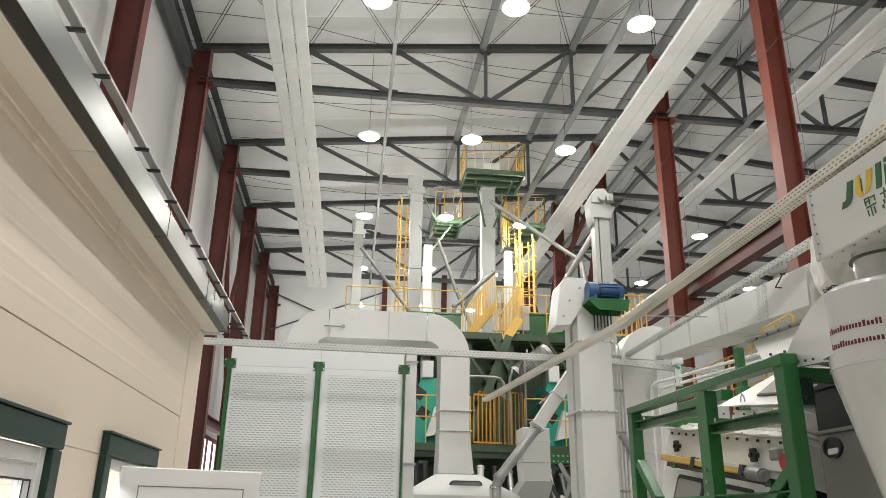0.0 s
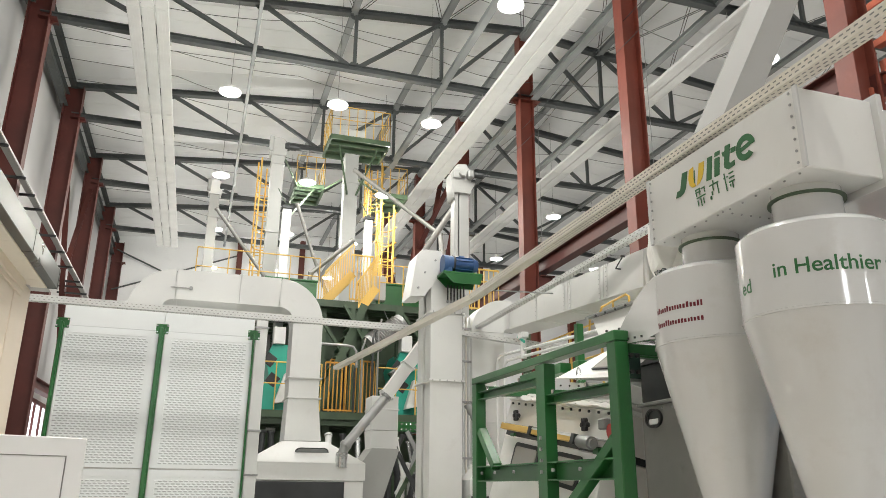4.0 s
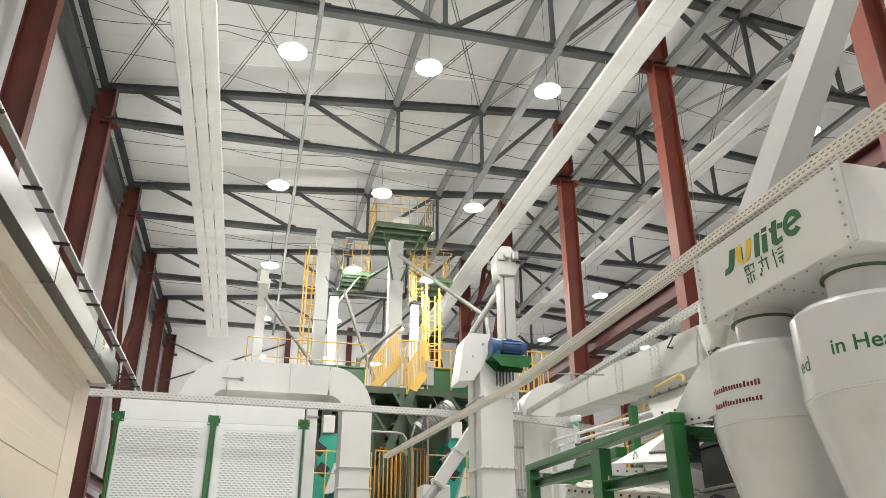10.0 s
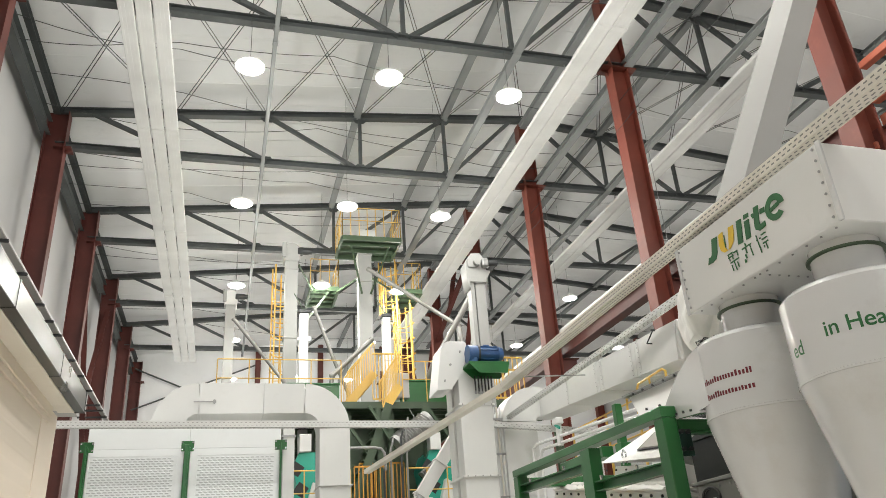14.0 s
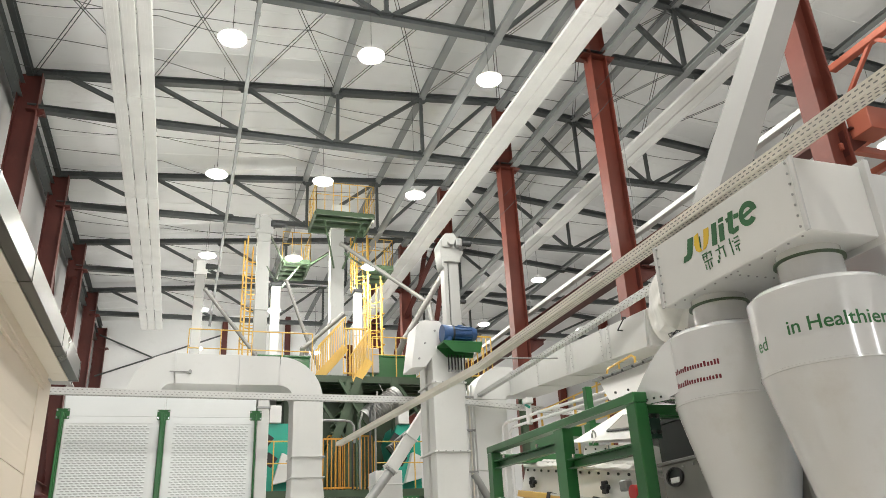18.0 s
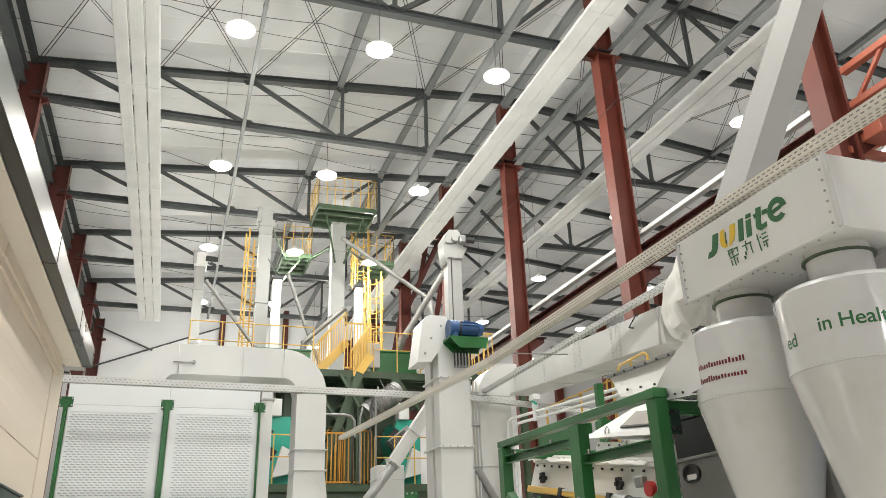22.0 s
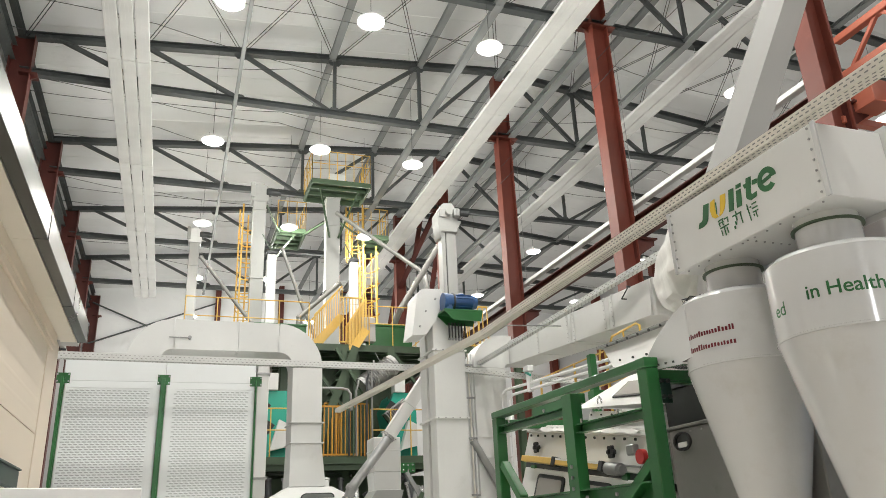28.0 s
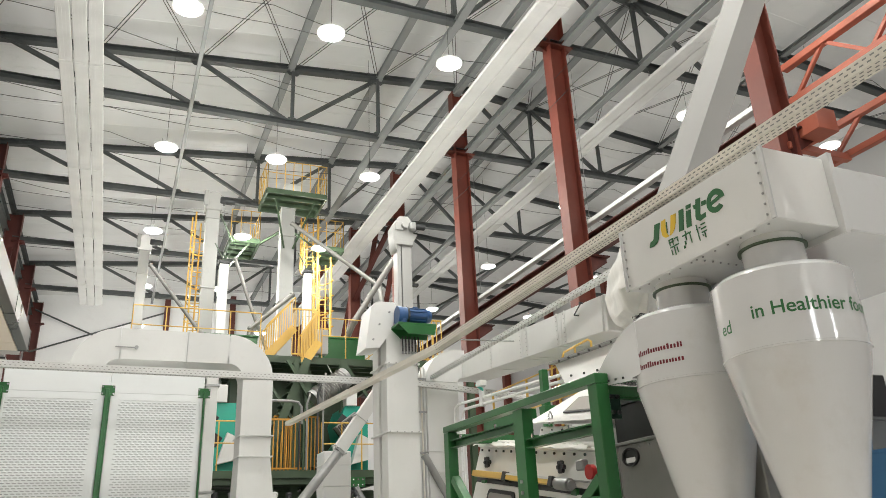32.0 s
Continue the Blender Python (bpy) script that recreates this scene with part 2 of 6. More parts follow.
# ---- geometry helpers ----
class Geo:
    """Collects the faces of one mesh."""

    def __init__(self):
        self.v, self.f, self.s = [], [], []

    def add(self, vs, fs, smooth=False):
        o = len(self.v)
        self.v += [tuple(p) for p in vs]
        self.f += [tuple(i + o for i in q) for q in fs]
        self.s += [smooth] * len(fs)
        return self

    def box(self, x0, x1, y0, y1, z0, z1, c=0.0, m=None):
        m = m or Matrix.Identity(4)
        if c <= 0:
            vs = [(x, y, z) for x in (x0, x1) for y in (y0, y1) for z in (z0, z1)]
            return self.add([m @ Vector(p) for p in vs], [(0, 1, 3, 2), (4, 6, 7, 5), (0, 4, 5, 1), (2, 3, 7, 6), (0, 2, 6, 4), (1, 5, 7, 3)])
        c = min(c, 0.45 * min(x1 - x0, y1 - y0, z1 - z0))
        vs, at = [], {}
        for i in (0, 1):
            for j in (0, 1):
                for k in (0, 1):
                    p = [(x0, x1)[i], (y0, y1)[j], (z0, z1)[k]]
                    s = [(c, -c)[i], (c, -c)[j], (c, -c)[k]]
                    for a in range(3):
                        at[i, j, k, a] = len(vs)
                        vs.append(m @ Vector([p[b] + (0 if b == a else s[b]) for b in range(3)]))
        fs = []
        for a in range(3):
            b, d = (a + 1) % 3, (a + 2) % 3
            for e in (0, 1):
                def q(u, w, fa):
                    k = [0, 0, 0]
                    k[a], k[b], k[d] = e, u, w
                    return at[(*k, fa)]
                quad = [q(0, 0, a), q(1, 0, a), q(1, 1, a), q(0, 1, a)]
                fs.append(quad if e else quad[::-1])
                for g in (0, 1):
                    def r(h, fa):
                        k = [0, 0, 0]
                        k[a], k[b], k[d] = e, g, h
                        return at[(*k, fa)]
                    ed = [r(0, a), r(1, a), r(1, b), r(0, b)]
                    fs.append(ed if (e == g) == (a != 9) else ed[::-1])
        for i in (0, 1):
            for j in (0, 1):
                for k in (0, 1):
                    fs.append(tuple(at[i, j, k, a] for a in range(3)))
        return self.add(vs, fs)

    def frame_of(self, p, q, up=(0, 0, 1)):
        p, q = Vector(p), Vector(q)
        d = q - p
        n = d.length
        d.normalize()
        u = Vector(up)
        if abs(d.dot(u)) > 0.98:
            u = Vector((0, 1, 0))
        r = d.cross(u).normalized()
        u = r.cross(d)
        return Matrix((( r.x, d.x, u.x, p.x), (r.y, d.y, u.y, p.y), (r.z, d.z, u.z, p.z), (0, 0, 0, 1))), n

    def beam(self, p, q, w, h, c=0.0, up=(0, 0, 1)):
        m, n = self.frame_of(p, q, up)
        return self.box(-w / 2, w / 2, 0, n, -h / 2, h / 2, c, m)

    def section(self, p, q, outline, up=(0, 0, 1)):
        """A straight member with the outline (across, up) as its section."""
        m, n = self.frame_of(p, q, up)
        k = len(outline)
        vs = [m @ Vector((a, 0, b)) for a, b in outline] + [m @ Vector((a, n, b)) for a, b in outline]
        fs = [(i, (i + 1) % k, k + (i + 1) % k, k + i) for i in range(k)]
        return self.add(vs, fs + [tuple(range(k - 1, -1, -1)), tuple(range(k, 2 * k))])

    def ibeam(self, p, q, w, h, t=0.014, up=(0, 0, 1)):
        a, b, s = w / 2, h / 2, t * 0.6
        return self.section(p, q, [(-a, -b), (a, -b), (a, -b + t), (s, -b + t), (s, b - t), (a, b - t), (a, b), (-a, b), (-a, b - t), (-s, b - t), (-s, -b + t), (-a, -b + t)], up)

    def channel(self, p, q, w, h, t=0.008, up=(0, 0, 1)):
        """A U opening upwards along its length."""
        a, b = w / 2, h / 2
        return self.section(p, q, [(-a, -b), (a, -b), (a, b), (a - t, b), (a - t, -b + t), (-a + t, -b + t), (-a + t, b), (-a, b)], up)

    def angle(self, p, q, w, t=0.008, up=(0, 0, 1)):
        return self.section(p, q, [(0, 0), (w, 0), (w, t), (t, t), (t, w), (0, w)], up)

    def tube(self, p, q, r, n=10, r2=None, caps=True, up=(0, 0, 1)):
        m, ln = self.frame_of(p, q, up)
        r2 = r if r2 is None else r2
        vs = [m @ Vector((rr * math.cos(2 * math.pi * i / n), y, rr * math.sin(2 * math.pi * i / n))) for rr, y in ((r, 0), (r2, ln)) for i in range(n)]
        self.add(vs, [(i, (i + 1) % n, n + (i + 1) % n, n + i) for i in range(n)], True)
        if caps:
            o = len(self.v) - 2 * n
            self.f += [tuple(o + i for i in range(n - 1, -1, -1)), tuple(o + n + i for i in range(n))]
            self.s += [False, False]
        return self

    def path(self, points, r, n=8, closed=False):
        """A bent round bar through the points."""
        pts = [Vector(p) for p in points]
        k = len(pts)
        vs = []
        last = None
        for i, p in enumerate(pts):
            a, b = pts[i - 1] if i or closed else p, pts[(i + 1) % k] if i < k - 1 or closed else p
            d = (b - a).normalized()
            if last is None:
                u = Vector((0, 0, 1)) if abs(d.z) < 0.9 else Vector((1, 0, 0))
            else:
                u = last
            s = d.cross(u).normalized()
            u = s.cross(d)
            last = u
            vs += [p + r * (math.cos(2 * math.pi * j / n) * s + math.sin(2 * math.pi * j / n) * u) for j in range(n)]
        fs = []
        for i in range(k if closed else k - 1):
            o, e = i * n, ((i + 1) % k) * n
            fs += [(o + j, o + (j + 1) % n, e + (j + 1) % n, e + j) for j in range(n)]
        self.add(vs, fs, True)
        if not closed:
            o = len(self.v) - k * n
            self.f += [tuple(o + j for j in range(n - 1, -1, -1)), tuple(o + (k - 1) * n + j for j in range(n))]
            self.s += [False, False]
        return self

    def duct(self, points, w, h, up=(0, 1, 0)):
        """A square duct that follows points in a plane whose normal is up; w in the plane, h along up."""
        pts, u = [Vector(p) for p in points], Vector(up).normalized()
        vs = []
        for i, p in enumerate(pts):
            a, b = pts[max(0, i - 1)], pts[min(len(pts) - 1, i + 1)]
            d = (b - a).normalized()
            s = d.cross(u).normalized()
            vs += [p + s * w / 2 * e + u * h / 2 * g for e, g in ((-1, -1), (1, -1), (1, 1), (-1, 1))]
        fs = []
        for i in range(len(pts) - 1):
            fs += [(4 * i + j, 4 * i + (j + 1) % 4, 4 * i + 4 + (j + 1) % 4, 4 * i + 4 + j) for j in range(4)]
        e = 4 * (len(pts) - 1)
        return self.add(vs, fs + [(3, 2, 1, 0), (e, e + 1, e + 2, e + 3)])

    def lathe(self, profile, centre=(0, 0, 0), n=40, smooth=True):
        """A body turned round the upright through centre; profile of (radius, height)."""
        c = Vector(centre)
        vs = [c + Vector((r * math.cos(2 * math.pi * i / n), r * math.sin(2 * math.pi * i / n), z)) for r, z in profile for i in range(n)]
        fs = [(k * n + i, k * n + (i + 1) % n, (k + 1) * n + (i + 1) % n, (k + 1) * n + i) for k in range(len(profile) - 1) for i in range(n)]
        return self.add(vs, fs, smooth)

    def prism(self, outline, y0, y1, m=None):
        """The outline (x, z) pushed from y0 to y1."""
        m = m or Matrix.Identity(4)
        k = len(outline)
        vs = [m @ Vector((a, y, b)) for y in (y0, y1) for a, b in outline]
        return self.add(vs, [(i, (i + 1) % k, k + (i + 1) % k, k + i) for i in range(k)] + [tuple(range(k - 1, -1, -1)), tuple(range(k, 2 * k))])

    def frustum(self, low, high, z0, z1):
        """Between two level rectangles (x0, x1, y0, y1)."""
        vs = [(x, y, z) for (x0, x1, y0, y1), z in ((low, z0), (high, z1)) for x, y in ((x0, y0), (x1, y0), (x1, y1), (x0, y1))]
        return self.add(vs, [(0, 1, 5, 4), (1, 2, 6, 5), (2, 3, 7, 6), (3, 0, 4, 7), (3, 2, 1, 0), (4, 5, 6, 7)])

    def mesh(self, name, mat):
        me = bpy.data.meshes.new(name)
        me.from_pydata(self.v, [], self.f)
        me.materials.append(mat)
        me.polygons.foreach_set("use_smooth", self.s)
        bm = bmesh.new()
        bm.from_mesh(me)
        bmesh.ops.recalc_face_normals(bm, faces=bm.faces)
        bm.to_mesh(me)
        bm.free()
        me.set_sharp_from_angle(angle=radians(35))
        return me


def part(name, geo, mat, parent=None, label=""):
    """One mesh object, under a thing or a part where a parent is given."""
    ob = new(name, geo.mesh(name, M[mat]) if isinstance(geo, Geo) else geo)
    if parent:
        ob.parent = parent
    return tagged(ob, label)


def thing(name, label, category, group="", kind="", at=(0, 0, 0)):
    ob = new(name)
    ob.empty_display_size = 0.1
    ob.location = at
    return tagged(ob, label, category, group, kind)


def structure(name, geo, mat, label=""):
    return tagged(part(name, geo, mat), label, "", "", "structure")


def arc(cx, cz, r, a0, a1, n=8):
    return [(cx + r * math.cos(radians(a0 + (a1 - a0) * i / n)), cz + r * math.sin(radians(a0 + (a1 - a0) * i / n))) for i in range(n + 1)]


# ---- hall ----
XL, XR, XE = -4.95, 9.05, 23.05
YS, YE = -16.4, 43.6
BAYS = [YS + 6 * k for k in range(11)]
CHORD = 13.7


def roof_z(x):
    return 14.80 + 0.098 * (x - XL) if x < XR else 14.80 + 0.098 * (XE - x)


structure("floor", Geo().box(-6.2, 24, YS - 3, YE + 1, -0.3, 0), "concrete", "smooth grey concrete hall floor")
for nm, x0, x1 in (("wall_west", -5.75, -5.55), ("wall_east", 23.4, 23.6)):
    g = Geo().box(x0, x1, YS - 2.5, YE + 0.4, 0, 15.4) if x0 > 0 else Geo().box(x0, x1, YS - 2.5, 28.8, 0, 15.4).box(x0, x1, 33.8, YE + 0.4, 0, 15.4).box(x0, x1, 28.8, 33.8, 0, 2.2).box(x0, x1, 28.8, 33.8, 4.76, 15.4)
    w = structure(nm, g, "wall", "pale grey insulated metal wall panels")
# same panels as the side walls, whitened for the light on this gable
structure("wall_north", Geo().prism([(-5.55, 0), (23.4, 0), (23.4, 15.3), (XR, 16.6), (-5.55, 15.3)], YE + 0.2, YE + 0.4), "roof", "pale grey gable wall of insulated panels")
# the south gable, with two windows high in it
south = Geo().box(-5.55, 23.4, YS - 2.5, YS - 2.3, 0, 6.2)
for x0, x1 in ((-5.55, -2.2), (0.0, 9.4), (11.6, 23.4)):
    south.box(x0, x1, YS - 2.5, YS - 2.3, 6.2, 8.3)
south.prism([(-5.55, 8.3), (23.4, 8.3), (23.4, 15.3), (XR, 16.6), (-5.55, 15.3)], YS - 2.5, YS - 2.3)
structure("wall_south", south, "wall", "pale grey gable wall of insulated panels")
for nm, x0, x1 in (("window_3", -2.2, 0.0), ("window_4", 9.4, 11.6)):
    y = YS - 2.3
    w = structure(nm, Geo().box(x0, x0 + 0.08, y - 0.12, y + 0.02, 6.2, 8.3).box(x1 - 0.08, x1, y - 0.12, y + 0.02, 6.2, 8.3).box(x0 + 0.08, x1 - 0.08, y - 0.12, y + 0.02, 6.2, 6.28).box(x0 + 0.08, x1 - 0.08, y - 0.12, y + 0.02, 8.22, 8.3), "pvc", "daylit white gable window")
    part("pane", Geo().box(x0 + 0.08, x1 - 0.08, y - 0.07, y - 0.05, 6.28, 8.22), "skylight", w)
g = Geo()
for x0, x1 in ((-5.8, XR), (XR, 23.7)):
    za, zb = roof_z(x0) + 0.42, roof_z(x1) + 0.42
    if x0 < 0:
        g.prism([(x0, za), (x1, zb), (x1, zb + 0.15), (x0, za + 0.15)], YS - 2.6, YE + 0.5)
    else:
        g.prism([(x0, za), (x1, zb), (x1, zb + 0.15), (x0, za + 0.15)], YS - 2.6, YE + 0.5)
# ribs of the roof panels, one a metre along the hall
for k in range(62):
    y = YS - 2 + k
    for x0, x1 in ((-5.6, XR), (XR, 23.4)):
        g.beam((x0, y, roof_z(x0) + 0.415), (x1, y, roof_z(x1) + 0.415), 0.02, 0.012)
structure("ceiling", g, "roof", "white ribbed sandwich roof panels")


def column(x, y, mat="red"):
    t = thing("column", "red-brown primed steel column carrying the roof", "column", "hall columns", at=(x, y, 0))
    h = 15.9 if x == XR else 14.75
    part("shaft", Geo().ibeam((0, 0, 0), (0, 0, h), 0.36, 0.56 if x < 0 else 0.46, 0.022, up=(1, 0, 0)), mat, t)
    part("base_plate", Geo().box(-0.3, 0.3, -0.3, 0.3, 0, 0.03, 0.004), mat, t)
    for s in (-1, 1):
        if s < 0 and x < 0 or s > 0 and x > 20:
            continue
        cap = part("cap_plate", Geo().box(min(0, s * 0.46), max(0, s * 0.46), -0.2, 0.2, CHORD - 0.13, CHORD - 0.102), mat, t)
        part("gusset", Geo().prism([(s * 0.22, CHORD - 0.13), (s * 0.46, CHORD - 0.13), (s * 0.22, CHORD - 0.28)], -0.012, 0.012), mat, cap)
    return t


first = {}
for x in (XL, XR, XE):
    for y in BAYS:
        if x not in first:
            # darker red for the wall columns, lighter red for the other rows
            first[x] = column(x, y, "red" if x < 0 else "brick")
        else:
            copy_thing(first[x], pose(x, y, 0))


def truss(x0, x1, y):
    """A roof truss of angles and channels from column to column."""
    t = thing("roof_truss", "dark grey painted steel roof truss", "truss", "roof trusses", at=(0, y, 0))
    d = 1 if x1 > x0 else -1
    top = lambda x: roof_z(x) + 0.02
    low = part("bottom_chord", Geo().ibeam((x0, 0, CHORD), (x1, 0, CHORD), 0.20, 0.20, 0.016), "truss", t)
    high = part("top_chord", Geo().ibeam((x0, 0, top(x0)), (x1, 0, top(x1)), 0.22, 0.20, 0.016), "truss", t)
    tops = [x0 + (x1 - x0) * f for f in (0.06, 0.215, 0.405, 0.605, 0.80, 0.97)]
    def web(a, za, b, zb, s):
        part("web", Geo().channel((a, 0, za), (b, 0, zb), s, s, 0.012, up=(0, 1, 0)), "truss", t)
    z0 = CHORD + 0.06
    web(tops[0], top(tops[0]) - 0.05, x0 + (x1 - x0) * 0.235, z0, 0.11)
    web(tops[1], top(tops[1]) - 0.05, x0 + (x1 - x0) * 0.405, z0, 0.11)
    web(tops[2], top(tops[2]) - 0.05, x0 + (x1 - x0) * 0.595, z0, 0.11)
    web(tops[3], z0 + 0.0, tops[3] + 0.001, top(tops[3]) - 0.05, 0.10)
    web(tops[4], top(tops[4]) - 0.05, tops[3] + 0.1 * d, z0, 0.11)
    web(tops[4], z0, tops[4] + 0.001, top(tops[4]) - 0.05, 0.10)
    web(tops[5], top(tops[5]) - 0.05, tops[4] + 0.1 * d, z0, 0.11)
    for x in (tops[1], tops[2], tops[3], tops[4]):
        part("gusset", Geo().prism([(x - 0.24, top(x) - 0.10), (x + 0.24, top(x) - 0.10), (x + 0.12, top(x) - 0.24), (x - 0.12, top(x) - 0.24)], -0.008, 0.008), "truss", high)
        part("gusset", Geo().prism([(x - 0.2, CHORD + 0.10), (x + 0.2, CHORD + 0.10), (x + 0.1, CHORD + 0.22), (x - 0.1, CHORD + 0.22)], -0.008, 0.008), "truss", low)
    return t


west, east = truss(XL, XR, BAYS[0]), truss(XE, XR, BAYS[0])
for y in BAYS[1:-1]:
    copy_thing(west, pose(0, y, 0))
    copy_thing(east, pose(0, y, 0))

# purlins along the hall
def long_member(name, label, x, z, w, h, y0=YS - 2, y1=YE + 0.1, mat="truss", kind_cat="purlin"):
    """A member along the hall, in lengths spliced at the trusses."""
    t = thing(name, label, kind_cat, "roof purlins", at=(x, 0, z))
    cuts = [y0] + BAYS[1:-1] + [y1]
    for a, b in zip(cuts, cuts[1:]):
        part("member_length", Geo().ibeam((0, a, 0), (0, b - 0.004, 0), w, h, 0.014), mat, t)
    for y in BAYS[1:-1]:
        part("splice_plate", Geo().box(-w / 2 - 0.01, w / 2 + 0.01, y - 0.14, y + 0.14, -h / 2 - 0.012, -h / 2 - 0.002, 0.003), mat, t)
    return t


for x, z in ((3.43, 0), (6.28, 0), (11.85, 0), (14.65, 0), (17.4, 0), (20.0, 0), (6.32, CHORD - 0.02), (11.8, CHORD - 0.02)):
    long_member("purlin", "light grey steel strut between the trusses", x, z or roof_z(x) + 0.0, 0.20, 0.14, mat="strut")
for x, z, w, h in ((-5.22, 14.25, 0.24, 0.44), (-5.02, 14.82, 0.16, 0.2), (XR + 0.24, CHORD, 0.24, 0.2), (XR, 15.95, 0.2, 0.24)):
    long_member("eave_strut", "grey steel strut joining the column heads", x, z, w, h, mat="truss" if x < 0 else "strut", kind_cat="strut")
# ---- lamps ----
def bay_lamp(x, y, z=LAMP_Z):
    t = thing("high_bay_lamp", "round white LED high-bay lamp hanging lit", "lamp", "high-bay lamps", at=(x, y, z))
    part("housing", Geo().lathe([(0.0, 0.20), (0.06, 0.20), (0.07, 0.11), (0.2, 0.09), (0.28, 0.05), (0.30, 0.03), (0.30, 0.0), (0.28, -0.005)], n=28), "white", t)
    part("diffuser", Geo().lathe([(0.28, -0.004), (0.25, -0.03), (0.14, -0.05), (0.0, -0.055)], n=28), "lamp", t, "glowing white diffuser")
    part("cord", Geo().tube((0, 0, 0.2), (0, 0, roof_z(x) + 0.43 - z), 0.006, 6), "wire", t)
    return t


for x in LAMP_X:
    one = None
    zl = LAMP_Z + (0.13 if 2 < x < 4 else 0.0)
    for k in range(-3, 6):
        y = LAMP_Y0 + LAMP_STEP * k
        if y > YE - 0.5 or y < YS:
            continue
        if one is None:
            one = bay_lamp(x, y, zl)
        else:
            copy_thing(one, pose(x, y, zl))
        la = bpy.data.lights.new("lamp_light", "AREA")
        la.shape, la.size, la.energy, la.color = "DISK", 0.5, LAMP_POWER * (0.4 if x > 10 else 1.0), LAMP_COLOUR
        lo = new("lamp_light", la)
        lo.location = (x, y, zl - 0.09)
        la = bpy.data.lights.new("lamp_glow", "POINT")
        la.shadow_soft_size, la.energy, la.color = 0.10, LAMP_SIDE * (0.33 if x > 10 else 1.15), LAMP_COLOUR
        lo = new("lamp_glow", la)
        lo.location = (x, y, zl - 0.20)

# ---- roof bracing, trays and wires ----
NODES = [XL + 14 * f for f in (0.0, 0.215, 0.405, 0.605, 0.80, 1.0)]
NODES += [XE - 14 * f for f in (0.80, 0.605, 0.405, 0.215, 0.0)]
for y0 in (13.6, -10.4):
    for a, b in zip(NODES, NODES[1:]):
        t = thing("roof_brace", "thin steel cross bracing rods under the roof", "brace", "roof cross braces", at=((a + b) / 2, y0 + 3, 15))
        for p, q in (((a, y0), (b, y0 + 6)), ((b, y0), (a, y0 + 6))):
            for s in (-0.045, 0.045):
                g = Geo().tube((p[0] + s - (a + b) / 2, p[1] - y0 - 3, roof_z(p[0]) - 15 - 0.02), (q[0] + s - (a + b) / 2, q[1] - y0 - 3, roof_z(q[0]) - 15 - 0.02), 0.011, 6)
                part("rod", g, "wire", t)


def cable_tray(name, label, x, w, z, y0, y1, ribs=4, mat="tray"):
    """A covered cable tray, in lengths that overlap at their joints."""
    t = thing(name, label, "cable tray", "ceiling cable trays", at=(x, 0, z))
    y, k = y0, 0
    while y < y1:
        e = min(y + 5.98, y1)
        g = Geo().box(-w / 2, w / 2, y, e, -0.05, 0.05, 0.006)
        for i in range(ribs):
            c = -w / 2 + w * (i + 0.5) / ribs
            g.box(c - w / ribs * 0.32, c + w / ribs * 0.32, y + 0.01, e - 0.01, -0.056, -0.049)
        tl = part("tray_length", g, mat, t)
        part("joint_strap", Geo().box(-w / 2 - 0.003, w / 2 + 0.003, e - 0.09, e + 0.05, -0.066, 0.056, 0.004), mat, tl)
        y, k = e, k + 1
    for yy in BAYS:
        if y0 < yy < y1:
            hg = part("hanger", Geo().beam((-w / 2 - 0.02, yy, 0.06), (w / 2 + 0.02, yy, 0.06), 0.04, 0.04), "galv", t)
            for s in (-1, 1):
                part("hanger_rod", Geo().tube((s * w / 2, yy, 0.06), (s * w / 2, yy, CHORD - 0.05 - z), 0.008, 6), "galv", hg)
    return t


for x in (-2.50, -2.15, -1.80):
    cable_tray("cable_tray", "long white ribbed cable tray under the trusses", x, 0.318, 13.40, -12.0, 38.75)
for x in (7.80, 8.20):
    cable_tray("cable_tray", "long white ribbed cable tray under the trusses", x, 0.385, 13.40, -12.0, 40.0, 5)
for x in (12.25, 12.62):
    cable_tray("cable_tray", "long pale grey cable tray in the far bay", x, 0.35, 13.40, -12.0, 40.0, 2)
t = thing("conduit", "slim galvanised conduit running under the trusses", "conduit", at=(0.6, 0, 13.46))
for k in range(8):
    part("conduit_length", Geo().beam((0, -10 + 6 * k, 0), (0, -4.04 + 6 * k, 0), 0.10, 0.08, 0.01), "strut", t)
    part("coupling", Geo().beam((0, -4.1 + 6 * k, 0), (0, -3.98 + 6 * k, 0), 0.12, 0.10, 0.01), "strut", t)
for y in BAYS[1:]:
    if y < 37.9:
        part("hanger", Geo().box(-0.07, 0.07, y - 0.025, y + 0.025, 0.035, 0.15), "galv", t)


def wire(p, q, sag, seed, r=0.009):
    """A slack, slightly kinked wire from support to support."""
    rg = random.Random(seed)
    p, q = Vector(p), Vector(q)
    n = 28
    dips = [rg.uniform(0.25, 1.0) for _ in range(4)]
    drift = [rg.uniform(-0.5, 0.5) for _ in range(5)]
    pts = []
    for i in range(n + 1):
        f = i / n
        k = min(3, int(f * 4))
        u = f * 4 - k
        side = drift[k] * (1 - u) + drift[k + 1] * u
        pts.append(p.lerp(q, f) + Vector((0, side * min(1, 6 * f, 6 * (1 - f)), -sag * dips[k] * 4 * u * (1 - u))))
    return tagged(part("wire", Geo().path(pts, r, 5), "wire"), "thin dark slack wire strung across the roof", "wire", "overhead wires")


